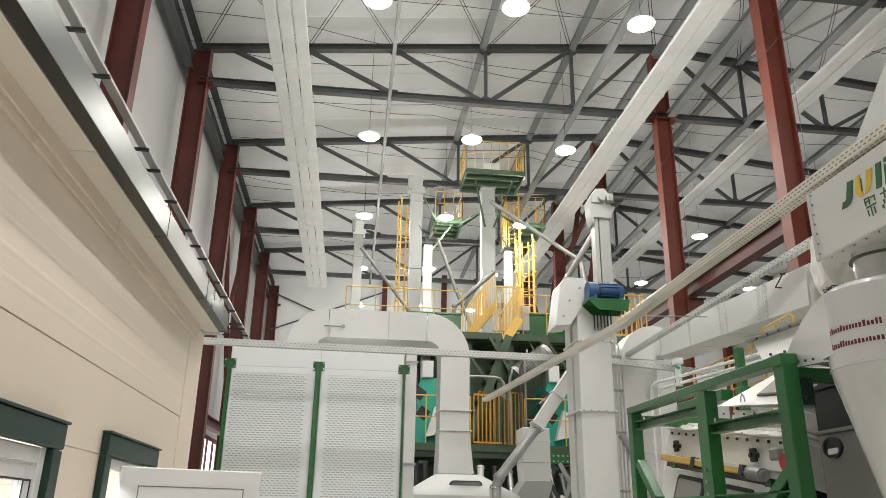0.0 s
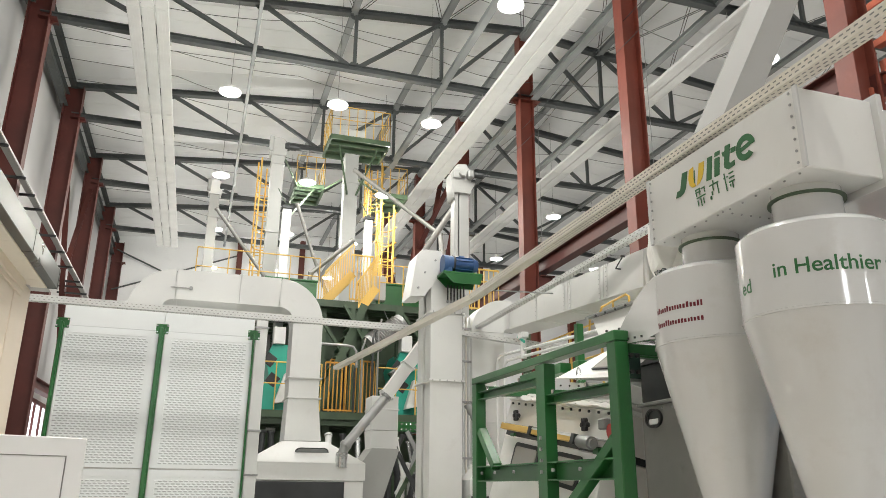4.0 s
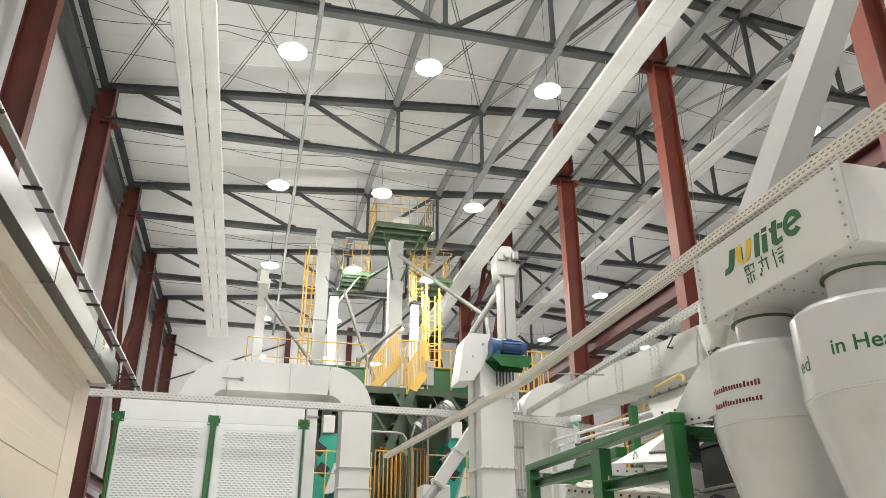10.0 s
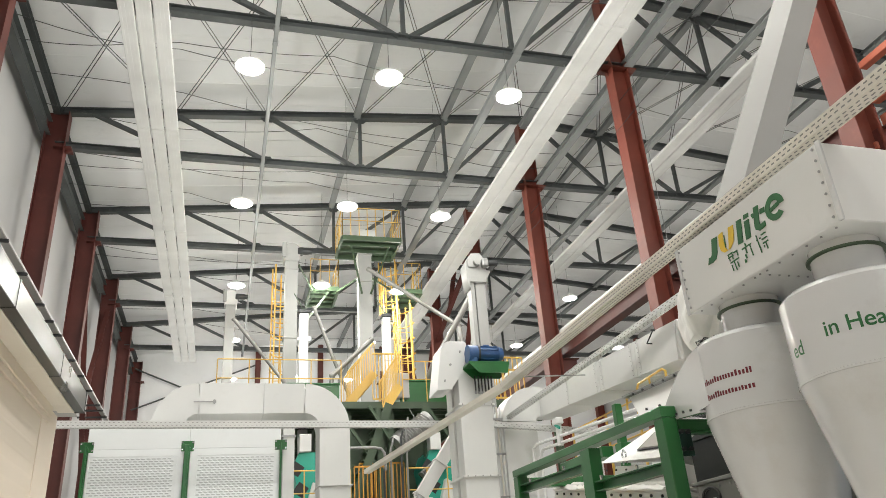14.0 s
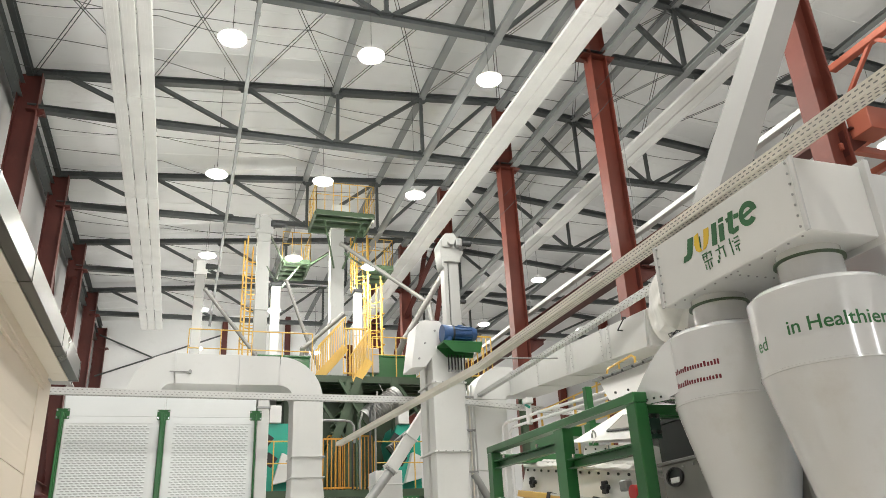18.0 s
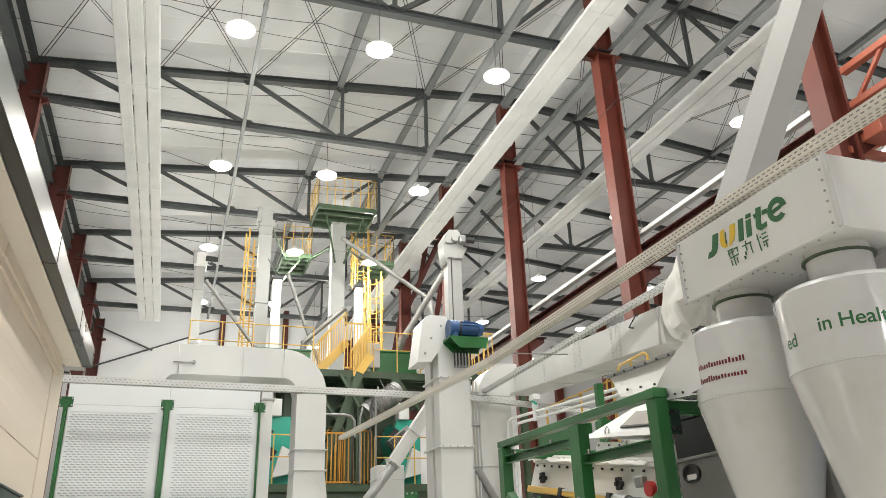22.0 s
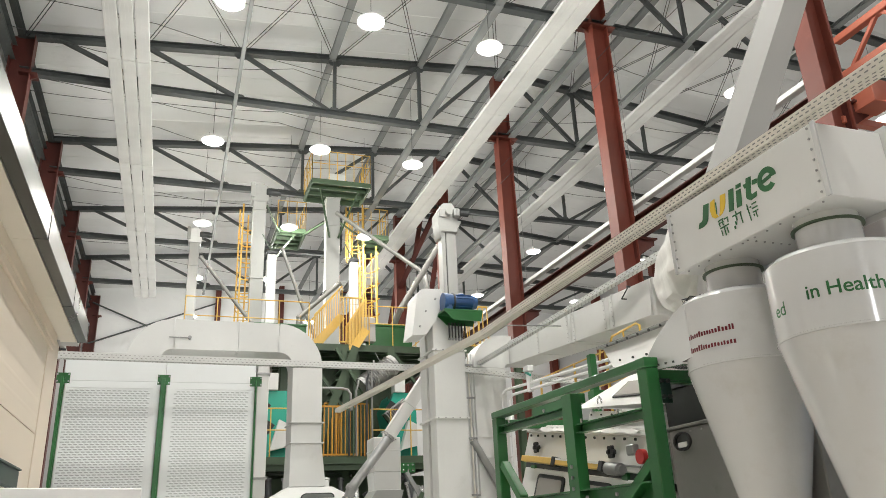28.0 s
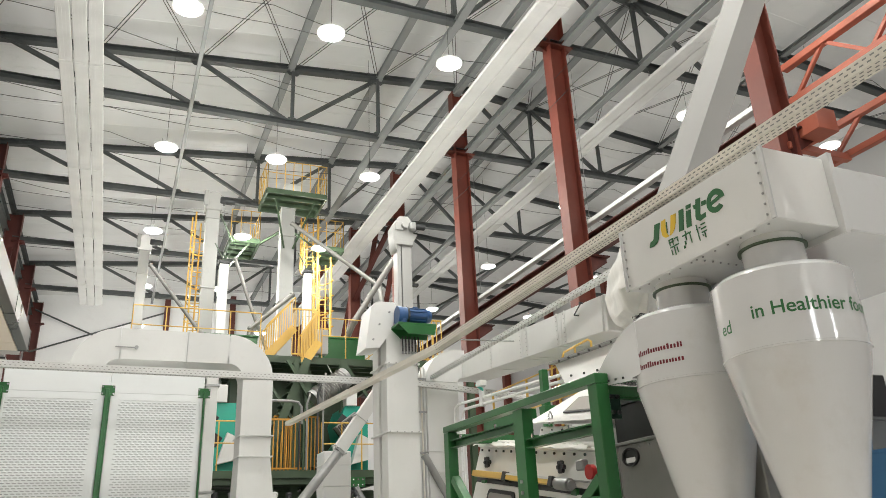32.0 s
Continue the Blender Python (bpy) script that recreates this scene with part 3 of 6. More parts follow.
for k, (y, dy) in enumerate([(10.2, 1.0), (12.2, -0.6), (14.9, 0.9), (15.8, -1.0), (17.0, 0.8), (18.3, 0.3), (20.6, 0.9), (21.4, -1.2), (22.6, 0.5), (23.9, -0.4), (26.9, 1.0), (27.9, -0.9), (29.3, 0.6), (32.4, 0.7), (33.6, -0.8), (35.2, 0.9)]):
    wire((-5.12, y, 14.2), (9.2, y + dy, 13.75), 0.13, k)
    if k % 2:
        wire((9.3, y + dy, 13.75), (22.9, y - dy, 14.3), 0.22, 40 + k)
for k, x in enumerate((8.95, 8.75)):
    wire((x, 7.55, 12.6 - k), (x, 25.6, 12.9 - 0.6 * k), 0.25, 90 + k, 0.008)

# ---- west wall: cable ladder, braces, gate window ----
t = thing("wall_cable_tray", "pale perforated cable tray on wall brackets", "cable tray", at=(-4.5, 0, 8.85))
for s in (0, 1):
    g = Geo().beam((0.16 * s - 0.08, 4, 0), (0.16 * s - 0.08, 33, 0), 0.012, 0.06)
    part("side_rail", g, "casing", t)
part("tray_bed", Geo().box(-0.07, 0.07, 4, 33, -0.036, -0.030), "casing", t)
for y in (6.4, 8.6, 10.3, 11.6, 14.3, 15.3, 17.0, 18.9, 20.1, 21.2, 23.5, 25.2, 27.0, 29.0, 29.8, 30.9):
    part("bracket", Geo().channel((-0.92, y, -0.068), (0.12, y, -0.068), 0.06, 0.06, 0.006), "dark", t, "dark steel bracket arm")
def brace(p, q, mat="red"):
    return tagged(part("wall_brace", Geo().ibeam(p, q, 0.16, 0.16, 0.012), mat), "red-brown steel wall brace between two columns", "brace", "wall braces")


brace((-4.95, 25.8, 13.2), (-4.95, 31.4, 5.2))
brace((-4.90, 31.4, 13.2), (-4.90, 28.7, 9.2))
brace((9.05, 31.8, 13.2), (9.05, 37.4, 6.2))
brace((9.10, 37.4, 13.2), (9.10, 31.8, 6.2))
brace((9.05, 25.8, 12.9), (9.05, 28.5, 9.0))
brace((9.05, 31.7, 12.3), (9.05, 26.2, 14.0))
brace((9.05, 29.2, 13.1), (9.05, 28.3, 14.4))
tagged(part("portal_beam", Geo().ibeam((-4.95, 25.7, 4.85), (-4.95, 31.5, 4.95), 0.3, 0.34, 0.02), "red"), "red-brown horizontal beam over the gate", "beam")
win = structure("window_1", Geo().box(-5.58, -5.50, 28.8, 28.95, 2.2, 4.76).box(-5.58, -5.50, 33.65, 33.8, 2.2, 4.76).box(-5.58, -5.50, 28.95, 33.65, 4.62, 4.76).box(-5.58, -5.50, 28.95, 33.65, 2.2, 2.34), "red", "daylit gate window in a red frame")
for y in (30.0, 31.1, 32.4):
    part("mullion", Geo().box(-5.58, -5.51, y - 0.07, y + 0.07, 2.34, 4.62), "red", win)
part("pane", Geo().box(-5.68, -5.66, 28.8, 33.8, 2.2, 4.76), "daylight", win)
for x in (1.6, 5.2, 12.8, 16.6):
    tagged(part("gable_post", Geo().ibeam((x, YE - 0.05, 0), (x, YE - 0.05, roof_z(x) + 0.1), 0.3, 0.3, 0.018, up=(0, 1, 0)), "red"), "red-brown steel post of the gable wall", "post", "gable posts")
for p, q in (((-5.0, 14.3), (1.5, 11.6)), ((-5.0, 12.0), (1.5, 14.6)), ((1.7, 13.3), (5.1, 8.2))):
    tagged(part("gable_rod", Geo().tube((p[0], YE - 0.16, p[1]), (q[0], YE - 0.16, q[1]), 0.045, 8), "truss"), "dark cross rod on the gable wall", "brace", "gable cross rods")

# ---- crane runway along the middle columns ----
t = thing("crane_runway", "dark red crane runway beam on column brackets", "crane runway", at=(9.5, 0, 8.1))
part("runway_beam", Geo().ibeam((0, 7.7, 0.05), (0, 42, 0.05), 0.3, 0.45, 0.02), "red", t)
part("rail", Geo().beam((0, 7.7, 0.31), (0, 42, 0.31), 0.07, 0.07), "dark", t)
for y in BAYS:
    if y > 6:
        part("corbel", Geo().prism([(-0.25, -0.30), (0.25, -0.30), (0.25, -0.42), (-0.25, -0.75)], y - 0.12, y + 0.12), "red", t)
        part("stop_plate", Geo().box(-0.16, 0.30, y - 0.2, y + 0.2, -0.30, -0.27), "red", t)
cable_tray("cable_tray", "white covered cable tray along the crane runway", 9.42, 0.16, 8.66, 8.0, 40.0, 1)
t = thing("lattice_girder", "orange-red primed lattice girder between columns", "girder", at=(9.3, 0, 8.6))
part("top_chord", Geo().beam((0, -10, 0.30), (0, 7.4, 0.30), 0.14, 0.12, 0.01), "orange", t)
part("bottom_chord", Geo().beam((0, -10, -0.35), (0, 7.4, -0.35), 0.14, 0.12, 0.01), "orange", t)
for k in range(12):
    a, b = 7.3 - 1.4 * k, 7.3 - 1.4 * k - 0.7
    part("lattice_bar", Geo().beam((0, a, -0.35), (0, b, 0.30), 0.06, 0.06), "orange", t)
    part("lattice_bar", Geo().beam((0, b, 0.30), (0, a - 1.4, -0.35), 0.06, 0.06), "orange", t)
part("end_bracket", Geo().box(0.1, 0.55, 7.1, 7.5, -0.95, -0.55, 0.01), "orange", t)
t = thing("lattice_girder", "orange-red primed lattice girder between columns", "girder", at=(10.6, 0, 8.0))
part("top_chord", Geo().beam((0, -8, 0.2), (0, 9.5, 0.2), 0.12, 0.12, 0.01), "orange", t)
part("bottom_chord", Geo().beam((0, -8, -0.4), (0, 9.5, -0.4), 0.12, 0.12, 0.01), "orange", t)
for k in range(11):
    part("lattice_bar", Geo().beam((0, 9.4 - 1.5 * k, -0.4), (0, 8.65 - 1.5 * k, 0.2), 0.06, 0.06), "orange", t)
for y in (-4.4, 1.6, 7.6):
    part("bracket_arm", Geo().box(-1.4, 0.0, y - 0.06, y + 0.06, -0.52, -0.40, 0.006), "orange", t)
# ---- inner office ----
WX = -1.28
wall = structure("annex_wall", Geo().box(-1.34, WX - 0.03, -8, 2.42, 0, 3.25).box(-1.34, WX - 0.03, 2.42, 3.44, 2.09, 3.25).box(-1.34, WX - 0.03, 2.42, 3.44, 0, 0.9).box(-1.34, WX - 0.03, 3.44, 4.32, 0, 3.25).box(-1.34, WX - 0.03, 4.32, 5.17, 2.09, 3.25).box(-1.34, WX - 0.03, 5.17, 6.08, 0, 3.25), "beige", "beige metal sandwich panel wall of an inner office")
for z0, z1 in ((2.503, 3.25), (2.093, 2.497)):
    part("panel", Geo().box(WX - 0.03, WX, -8, 6.08, z0, z1, 0.002), "beige", wall)
for z0, z1 in ((0, 0.90), (0.904, 2.09)):
    for y0, y1 in ((-8, 2.42), (2.42, 3.44), (3.44, 4.32), (5.17, 6.08)):
        if y0 == 2.42 and z0 > 0.5:
            continue
        part("panel", Geo().box(WX - 0.03, WX, y0, y1, z0, z1, 0.001), "beige", wall)
for z in (2.59, 2.69, 2.79, 2.89, 2.99):
    part("panel_rib", Geo().prism([(WX - 0.001, z), (WX + 0.0009, z + 0.016), (WX + 0.0009, z + 0.030), (WX - 0.001, z + 0.046)], -8, 5.93), "beige", wall)
structure("annex_end_wall", Geo().box(-4.6, -1.34, 6.34, 6.44, 0, 3.25), "beige", "beige end wall of the inner office")
structure("annex_roof", Geo().box(-4.6, -1.14, -8, 6.5, 3.26, 3.34), "wall", "white flat roof of the inner office")
structure("trim_1", Geo().box(WX - 0.06, WX + 0.006, 5.935, 6.44, 0, 3.25, 0.004), "beige", "beige corner trim of the office wall")
t = structure("trim_2", Geo().box(WX, WX + 0.03, -8, 2.72, 3.17, 3.25, 0.004).box(WX, WX + 0.018, -8, 2.72, 3.13, 3.17, 0.003), "beige", "stepped beige trim along the wall head")
part("trim_length", Geo().box(WX, WX + 0.03, 2.725, 3.80, 3.17, 3.25, 0.004).box(WX, WX + 0.018, 2.725, 3.80, 3.13, 3.17, 0.003), "beige", t)
part("trim_length", Geo().box(WX, WX + 0.036, 3.79, 4.92, 3.168, 3.249, 0.004).box(WX, WX + 0.024, 3.79, 4.92, 3.12, 3.17, 0.003), "beige", t)
part("trim_length", Geo().box(WX, WX + 0.03, 4.925, 6.12, 3.17, 3.25, 0.004).box(WX, WX + 0.018, 4.925, 6.12, 3.13, 3.17, 0.003), "beige", t)
soff = structure("soffit", Geo().box(WX, -1.14, -8, 6.26, 3.252, 3.258), "soffit", "white soffit strip under the office eaves")
for y0, y1 in ((-8, -4), (-3.996, -1), (-0.996, 1.2), (1.204, 3.01), (3.014, 4.05), (4.054, 5.07), (5.074, 6.05), (6.054, 6.30)):
    part("soffit_panel", Geo().box(WX + 0.03, -1.135, y0, y1, 3.244, 3.252, 0.002), "soffit", soff)
t = thing("eaves_channel", "galvanised steel channel along the office eaves", "channel", at=(-1.095, 0, 3.3))
for y0, y1 in ((-8, -1.5), (-1.496, 1.85), (1.854, 4.05), (4.054, 5.3), (5.304, 6.30)):
    part("channel_length", Geo().box(-0.035, 0.030, y0, y1, -0.055, 0.10, 0.003), "channel", t)
    part("joint_cover", Geo().box(-0.037, 0.033, y1 - 0.02, y1 + 0.004, -0.0575, 0.102), "channel", t)


def door_frame(name, label, y0, y1, z1, z0):
    """A dark green casing with a white plastic frame in it."""
    t = structure(name, Geo().box(WX, WX + 0.035, y0, y0 + 0.11, z0, z1 - 0.11, 0.006), "darkgreen", label)
    part("casing", Geo().box(WX, WX + 0.035, y1 - 0.11, y1, z0, z1 - 0.11, 0.006), "darkgreen", t)
    part("casing", Geo().box(WX, WX + 0.040, y0, y1, z1 - 0.108, z1, 0.006), "darkgreen", t)
    part("drip_edge", Geo().box(WX, WX + 0.052, y0 - 0.005, y1 + 0.005, z1, z1 + 0.012, 0.003), "darkgreen", t)
    a, b = y0 + 0.112, y1 - 0.112
    for ya, yb in ((a, a + 0.06), (b - 0.06, b)):
        part("frame", Geo().box(WX - 0.06, WX + 0.008, ya, yb, z0, z1 - 0.11, 0.005), "pvc", t)
    part("frame", Geo().box(WX - 0.06, WX + 0.008, a + 0.06, b - 0.06, z1 - 0.175, z1 - 0.112, 0.005), "pvc", t)
    return t


w = door_frame("window_2", "white plastic window in a dark green casing", 2.30, 3.57, 2.17, 0.9)
part("sash", Geo().box(WX - 0.05, WX - 0.012, 2.48, 2.54, 0.95, 1.99, 0.004).box(WX - 0.05, WX - 0.012, 3.33, 3.39, 0.95, 1.99, 0.004).box(WX - 0.05, WX - 0.012, 2.54, 3.33, 1.93, 1.99, 0.004).box(WX - 0.05, WX - 0.012, 2.54, 3.33, 0.95, 1.01, 0.004).box(WX - 0.05, WX - 0.012, 2.90, 2.96, 1.01, 1.93, 0.004), "pvc", w)
for y0, y1 in ((2.54, 2.90), (2.96, 3.33)):
    p = part("pane", Geo().box(WX - 0.034, WX - 0.028, y0, y1, 1.01, 1.93), "glass", w)
    p.visible_shadow = False
for y in (2.545, 2.893, 2.967, 3.322, 3.395):
    part("gasket", Geo().box(WX - 0.011, WX - 0.008, y - 0.004, y + 0.004, 1.0, 1.925), "black", w, "black rubber gasket")
part("gasket", Geo().box(WX - 0.011, WX - 0.008, 2.54, 3.40, 1.922, 1.93), "black", w)
part("casing_sill", Geo().box(WX, WX + 0.06, 2.28, 3.59, 0.84, 0.90, 0.006), "darkgreen", w)
d = door_frame("door_1", "open white plastic door in a dark green casing", 4.19, 5.30, 2.20, 0.0)
# the open leaf, swung out into the hall
m = pose(-1.25, 4.52, 0, 0, 0, 24)
leaf = part("leaf", Geo().box(0, 0.80, 0, 0.055, 0.012, 2.055, 0.006, m), "pvc", d, "white panelled door leaf")
for x0, x1, z0, z1 in ((0.10, 0.70, 1.10, 1.955), (0.10, 0.70, 0.14, 0.98)):
    part("moulding", Geo().box(x0, x1, -0.006, 0.001, z1 - 0.005, z1, 0, m).box(x0, x1, -0.006, 0.001, z0, z0 + 0.005, 0, m).box(x0, x0 + 0.005, -0.006, 0.001, z0 + 0.005, z1 - 0.005, 0, m).box(x1 - 0.005, x1, -0.006, 0.001, z0 + 0.005, z1 - 0.005, 0, m), "dull", leaf, "grey panel joint")
    part("inset_panel", Geo().box(x0 + 0.006, x1 - 0.006, -0.004, 0.0, z0 + 0.006, z1 - 0.006, 0.002, m), "pvc", leaf)
part("handle", Geo().box(0.70, 0.76, -0.012, 0, 0.94, 1.14, 0.004, m).tube(m @ Vector((0.73, -0.05, 1.06)), m @ Vector((0.61, -0.05, 1.06)), 0.010, 10).tube(m @ Vector((0.73, -0.01, 1.06)), m @ Vector((0.73, -0.055, 1.06)), 0.010, 10), "zinc", leaf)
structure("annex_back_wall", Geo().box(-4.6, -4.5, -8, 6.34, 0, 3.25), "wall", "white inner wall of the office")
# the office is lit inside
t = thing("office_lamp", "lit square ceiling panel lamp inside the office", "lamp", at=(-2.6, 3.2, 3.18))
part("housing", Geo().box(-0.6, 0.6, -0.6, 0.6, 0.0, 0.07, 0.006), "pvc", t)
part("diffuser", Geo().box(-0.56, 0.56, -0.56, 0.56, -0.012, 0.0), "lamp", t)
la = bpy.data.lights.new("office_light", "AREA")
la.size, la.energy, la.color = 1.1, 220.0, (1.0, 0.99, 0.96)
lo = new("office_light", la)
lo.location = (-2.6, 3.2, 3.14)
# ---- parts used by the plant ----
def bolts(name, pts, r, h, mat, parent, axis=(0, -1, 0)):
    """Small bolt heads, one mesh each, sharing their data."""
    a = Vector(axis)
    me = Geo().tube((0, 0, 0), a * h, r, 6).mesh(name, M[mat])
    for p in pts:
        o = new(name, me)
        o.parent, o.location = parent, p


def guard_rail(label, pts, h=1.08, group="yellow guard rails", step=0.9, kick=True, name="guard_rail"):
    """Posts, two rails and a kick plate along a level line of points."""
    t = thing(name, label, "guard rail", group, at=pts[0])
    o = Vector(pts[0])
    for p, q in zip(pts, pts[1:]):
        p, q = Vector(p) - o, Vector(q) - o
        up = Vector((0, 0, 1))
        part("top_rail", Geo().tube(p + up * h, q + up * h, 0.016, 8), "yellow", t)
        part("mid_rail", Geo().tube(p + up * h * 0.55, q + up * h * 0.55, 0.014, 8), "yellow", t)
        if kick:
            part("kick_plate", Geo().beam(p + up * 0.06, q + up * 0.06, 0.008, 0.11), "yellow", t)
        n = max(1, round((q - p).length / step))
        for i in range(n + 1):
            c = p.lerp(q, i / n)
            part("post", Geo().box(c.x - 0.013, c.x + 0.013, c.y - 0.013, c.y + 0.013, c.z, c.z + h, 0.004), "yellow", t)
    return t


def bar_fence(label, p, q, h, step=0.13, mat="yellow"):
    """A fence of close upright bars."""
    t = thing("bar_fence", label, "fence", "yellow fences", at=p)
    o = Vector(p)
    q = Vector(q) - o
    p = Vector((0, 0, 0))
    up = Vector((0, 0, 1))
    for z in (0.05, h):
        part("rail", Geo().beam(p + up * z, q + up * z, 0.04, 0.04), mat, t)
    n = int(q.length / step)
    for i in range(n + 1):
        c = p.lerp(q, i / n)
        part("bar", Geo().box(c.x - 0.012, c.x + 0.012, c.y - 0.012, c.y + 0.012, c.z + 0.05, c.z + h), mat, t)
    return t


def ladder_cage(label, x, y, z0, z1, w=0.46, side=-1):
    """An upright ladder with hoops and straps."""
    t = thing("caged_ladder", label, "ladder", "caged ladders", at=(x, y, z0))
    n = z1 - z0
    for s in (-1, 1):
        part("stile", Geo().box(s * w / 2 - 0.026, s * w / 2 + 0.026, -0.026, 0.026, 0, n + 0.9, 0.004), "yellow", t)
    for k in range(int(n / 0.3)):
        part("rung", Geo().tube((-w / 2, 0, 0.2 + 0.3 * k), (w / 2, 0, 0.2 + 0.3 * k), 0.013, 6), "yellow", t)
    k = 0
    while 1.2 + 0.6 * k < n + 0.8:
        z = 1.2 + 0.6 * k
        pts = [(-w / 2, 0, z)] + [(-w * 0.74 * math.cos(radians(180 * i / 10)), side * 0.7 * math.sin(radians(180 * i / 10)), z) for i in range(11)] + [(w / 2, 0, z)]
        part("hoop", Geo().path(pts, 0.022, 6), "yellow", t)
        k += 1
    for a in (20, 55, 90, 125, 160):
        c = (-w * 0.74 * math.cos(radians(a)), side * 0.7 * math.sin(radians(a)))
        part("cage_strap", Geo().box(c[0] - 0.025, c[0] + 0.025, c[1] - 0.006, c[1] + 0.006, 1.2, n + 0.8), "yellow", t)
    return t


def steel_platform(label, x0, x1, y0, y1, z, legs=()):
    """A green deck of edge beams, joists and plates."""
    t = thing("steel_platform", label, "platform", "green platforms", at=(x0, y0, z))
    w, d = x1 - x0, y1 - y0
    part("deck_plate", Geo().box(0, w, 0, d, -0.012, 0), "deck", t)
    for y in (0, d):
        part("edge_beam", Geo().channel((0, y, -0.10), (w, y, -0.10), 0.07, 0.17, 0.01), "deck", t)
    for x in (0, w):
        part("edge_beam", Geo().channel((x, 0.04, -0.10), (x, d - 0.04, -0.10), 0.07, 0.17, 0.01), "deck", t)
    n = max(3, int(d / 0.45))
    for i in range(1, n):
        part("joist", Geo().channel((0.04, d * i / n, -0.075), (w - 0.04, d * i / n, -0.075), 0.06, 0.12, 0.008), "deck", t)
    for x, y in legs:
        part("leg", Geo().ibeam((x - x0, y - y0, -z), (x - x0, y - y0, -0.19), 0.16, 0.16, 0.01, up=(0, 1, 0)), "deck", t)
    return t


def bucket_leg(label, x0, x1, y, z1, z0=0.0, d=0.3, gap=0.0, head=True, motor="casing", head_mat="casing"):
    """A bucket elevator: flanged casings, a head with a gear motor."""
    t = thing("bucket_elevator", label, "elevator", "bucket elevators", at=((x0 + x1) / 2, y, z0))
    w, h = x1 - x0, z1 - z0
    k = 0
    while k * 2.4 < h:
        a, b = k * 2.4, min(h, k * 2.4 + 2.4)
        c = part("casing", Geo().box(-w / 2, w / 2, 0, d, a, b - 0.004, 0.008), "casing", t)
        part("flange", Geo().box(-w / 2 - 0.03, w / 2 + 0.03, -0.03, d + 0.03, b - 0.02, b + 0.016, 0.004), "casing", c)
        k += 1
    if head:
        hd = part("head", Geo().prism([(-w / 2 - 0.05, h), (w / 2 + 0.05, h)] + [(u, v) for u, v in arc(0, h + 0.35, w / 2 + 0.08, 0, 180, 10)], -0.05, d + 0.05), head_mat, t)
        part("drive_guard", Geo().box(-w / 2 - 0.12, -w / 2 + 0.02, -0.14, -0.05, h + 0.08, h + 0.62, 0.02), "casing", hd)
        part("gear_box", Geo().box(w / 2 - 0.02, w / 2 + 0.16, -0.1, 0.12, h + 0.22, h + 0.46, 0.03), "dark", hd)
        part("motor", Geo().tube((w / 2 + 0.12, 0.0, h + 0.35), (w / 2 + 0.36, 0.0, h + 0.35), 0.12, 14).tube((w / 2 + 0.36, 0.0, h + 0.35), (w / 2 + 0.46, 0.0, h + 0.35), 0.10, 14), motor, hd)
    return t


def round_pipe(label, pts, r, mat="galv", group="spout pipes", name="spout_pipe"):
    t = thing(name, label, "pipe", group, at=pts[0])
    o = Vector(pts[0])
    for p, q in zip(pts, pts[1:]):
        p, q = Vector(p) - o, Vector(q) - o
        d = (q - p).normalized()
        run = part("pipe", Geo().tube(p, q, r, 16), mat, t)
        n = max(1, int((q - p).length / 1.6))
        for i in range(n + 1):
            c = p.lerp(q, i / n)
            part("clamp", Geo().tube(c - d * 0.025, c + d * 0.025, r + 0.018, 16), mat, run)
    return t


# ---- filter cabinet with mesh doors, and its duct ----
t = thing("filter_cabinet", "tall white cabinet with pressed mesh doors and green posts", "cabinet", at=(-0.55, 12.0, 0))
part("body", Geo().box(-1.38, 1.36, 0.03, 1.6, 0, 4.36, 0.01), "white", t)
part("header", Geo().box(-1.37, 0.018, 0.0, 0.03, 4.03, 4.35, 0.006), "doorwhite", t)
part("header", Geo().box(0.022, 1.35, 0.0, 0.03, 4.03, 4.35, 0.006), "doorwhite", t)
part("top_rim", Geo().box(-1.40, 1.38, -0.02, 1.62, 4.355, 4.385, 0.006), "white", t)
for x0, x1, e0, e1 in ((-1.34, -0.05, 0.02, 0.09), (0.05, 1.33, 0.10, 0.03)):
    for z0, z1 in ((0.15, 2.02), (2.04, 4.03)):
        d = part("mesh_door", Geo().box(x0, x1, 0.012, 0.03, z0, z1, 0.004), "doorwhite", t, "white pressed metal mesh door")
        part("door_border", Geo().box(x0, x0 + e0, 0.003, 0.012, z0, z1).box(x1 - e1, x1, 0.003, 0.012, z0, z1).box(x0 + e0, x1 - e1, 0.003, 0.012, z0, z0 + 0.05).box(x0 + e0, x1 - e1, 0.003, 0.012, z1 - 0.10, z1), "doorwhite", d)
        g, lip = Geo(), Geo()
        nr = int((z1 - z0 - 0.16) / 0.035)
        for r in range(nr):
            z = z0 + 0.058 + 0.035 * r
            c = x0 + e0 + 0.006 + (0.036 if r % 2 else 0)
            while c < x1 - e1 - 0.066:
                # a slot as a flat grey quad, its shade painted, under a proud lip
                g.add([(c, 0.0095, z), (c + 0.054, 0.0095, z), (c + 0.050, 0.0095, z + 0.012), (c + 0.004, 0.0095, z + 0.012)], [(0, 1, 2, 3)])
                lip.add([(c - 0.002, 0.010, z + 0.012), (c + 0.056, 0.010, z + 0.012), (c + 0.050, 0.0080, z + 0.016), (c + 0.004, 0.0080, z + 0.016), (c + 0.006, 0.010, z + 0.027), (c + 0.048, 0.010, z + 0.027)], [(0, 1, 2, 3), (3, 2, 5, 4), (0, 3, 4), (2, 1, 5)])
                c += 0.072
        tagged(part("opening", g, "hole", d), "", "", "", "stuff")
        tagged(part("lip", lip, "doorwhite", d), "", "", "", "stuff")
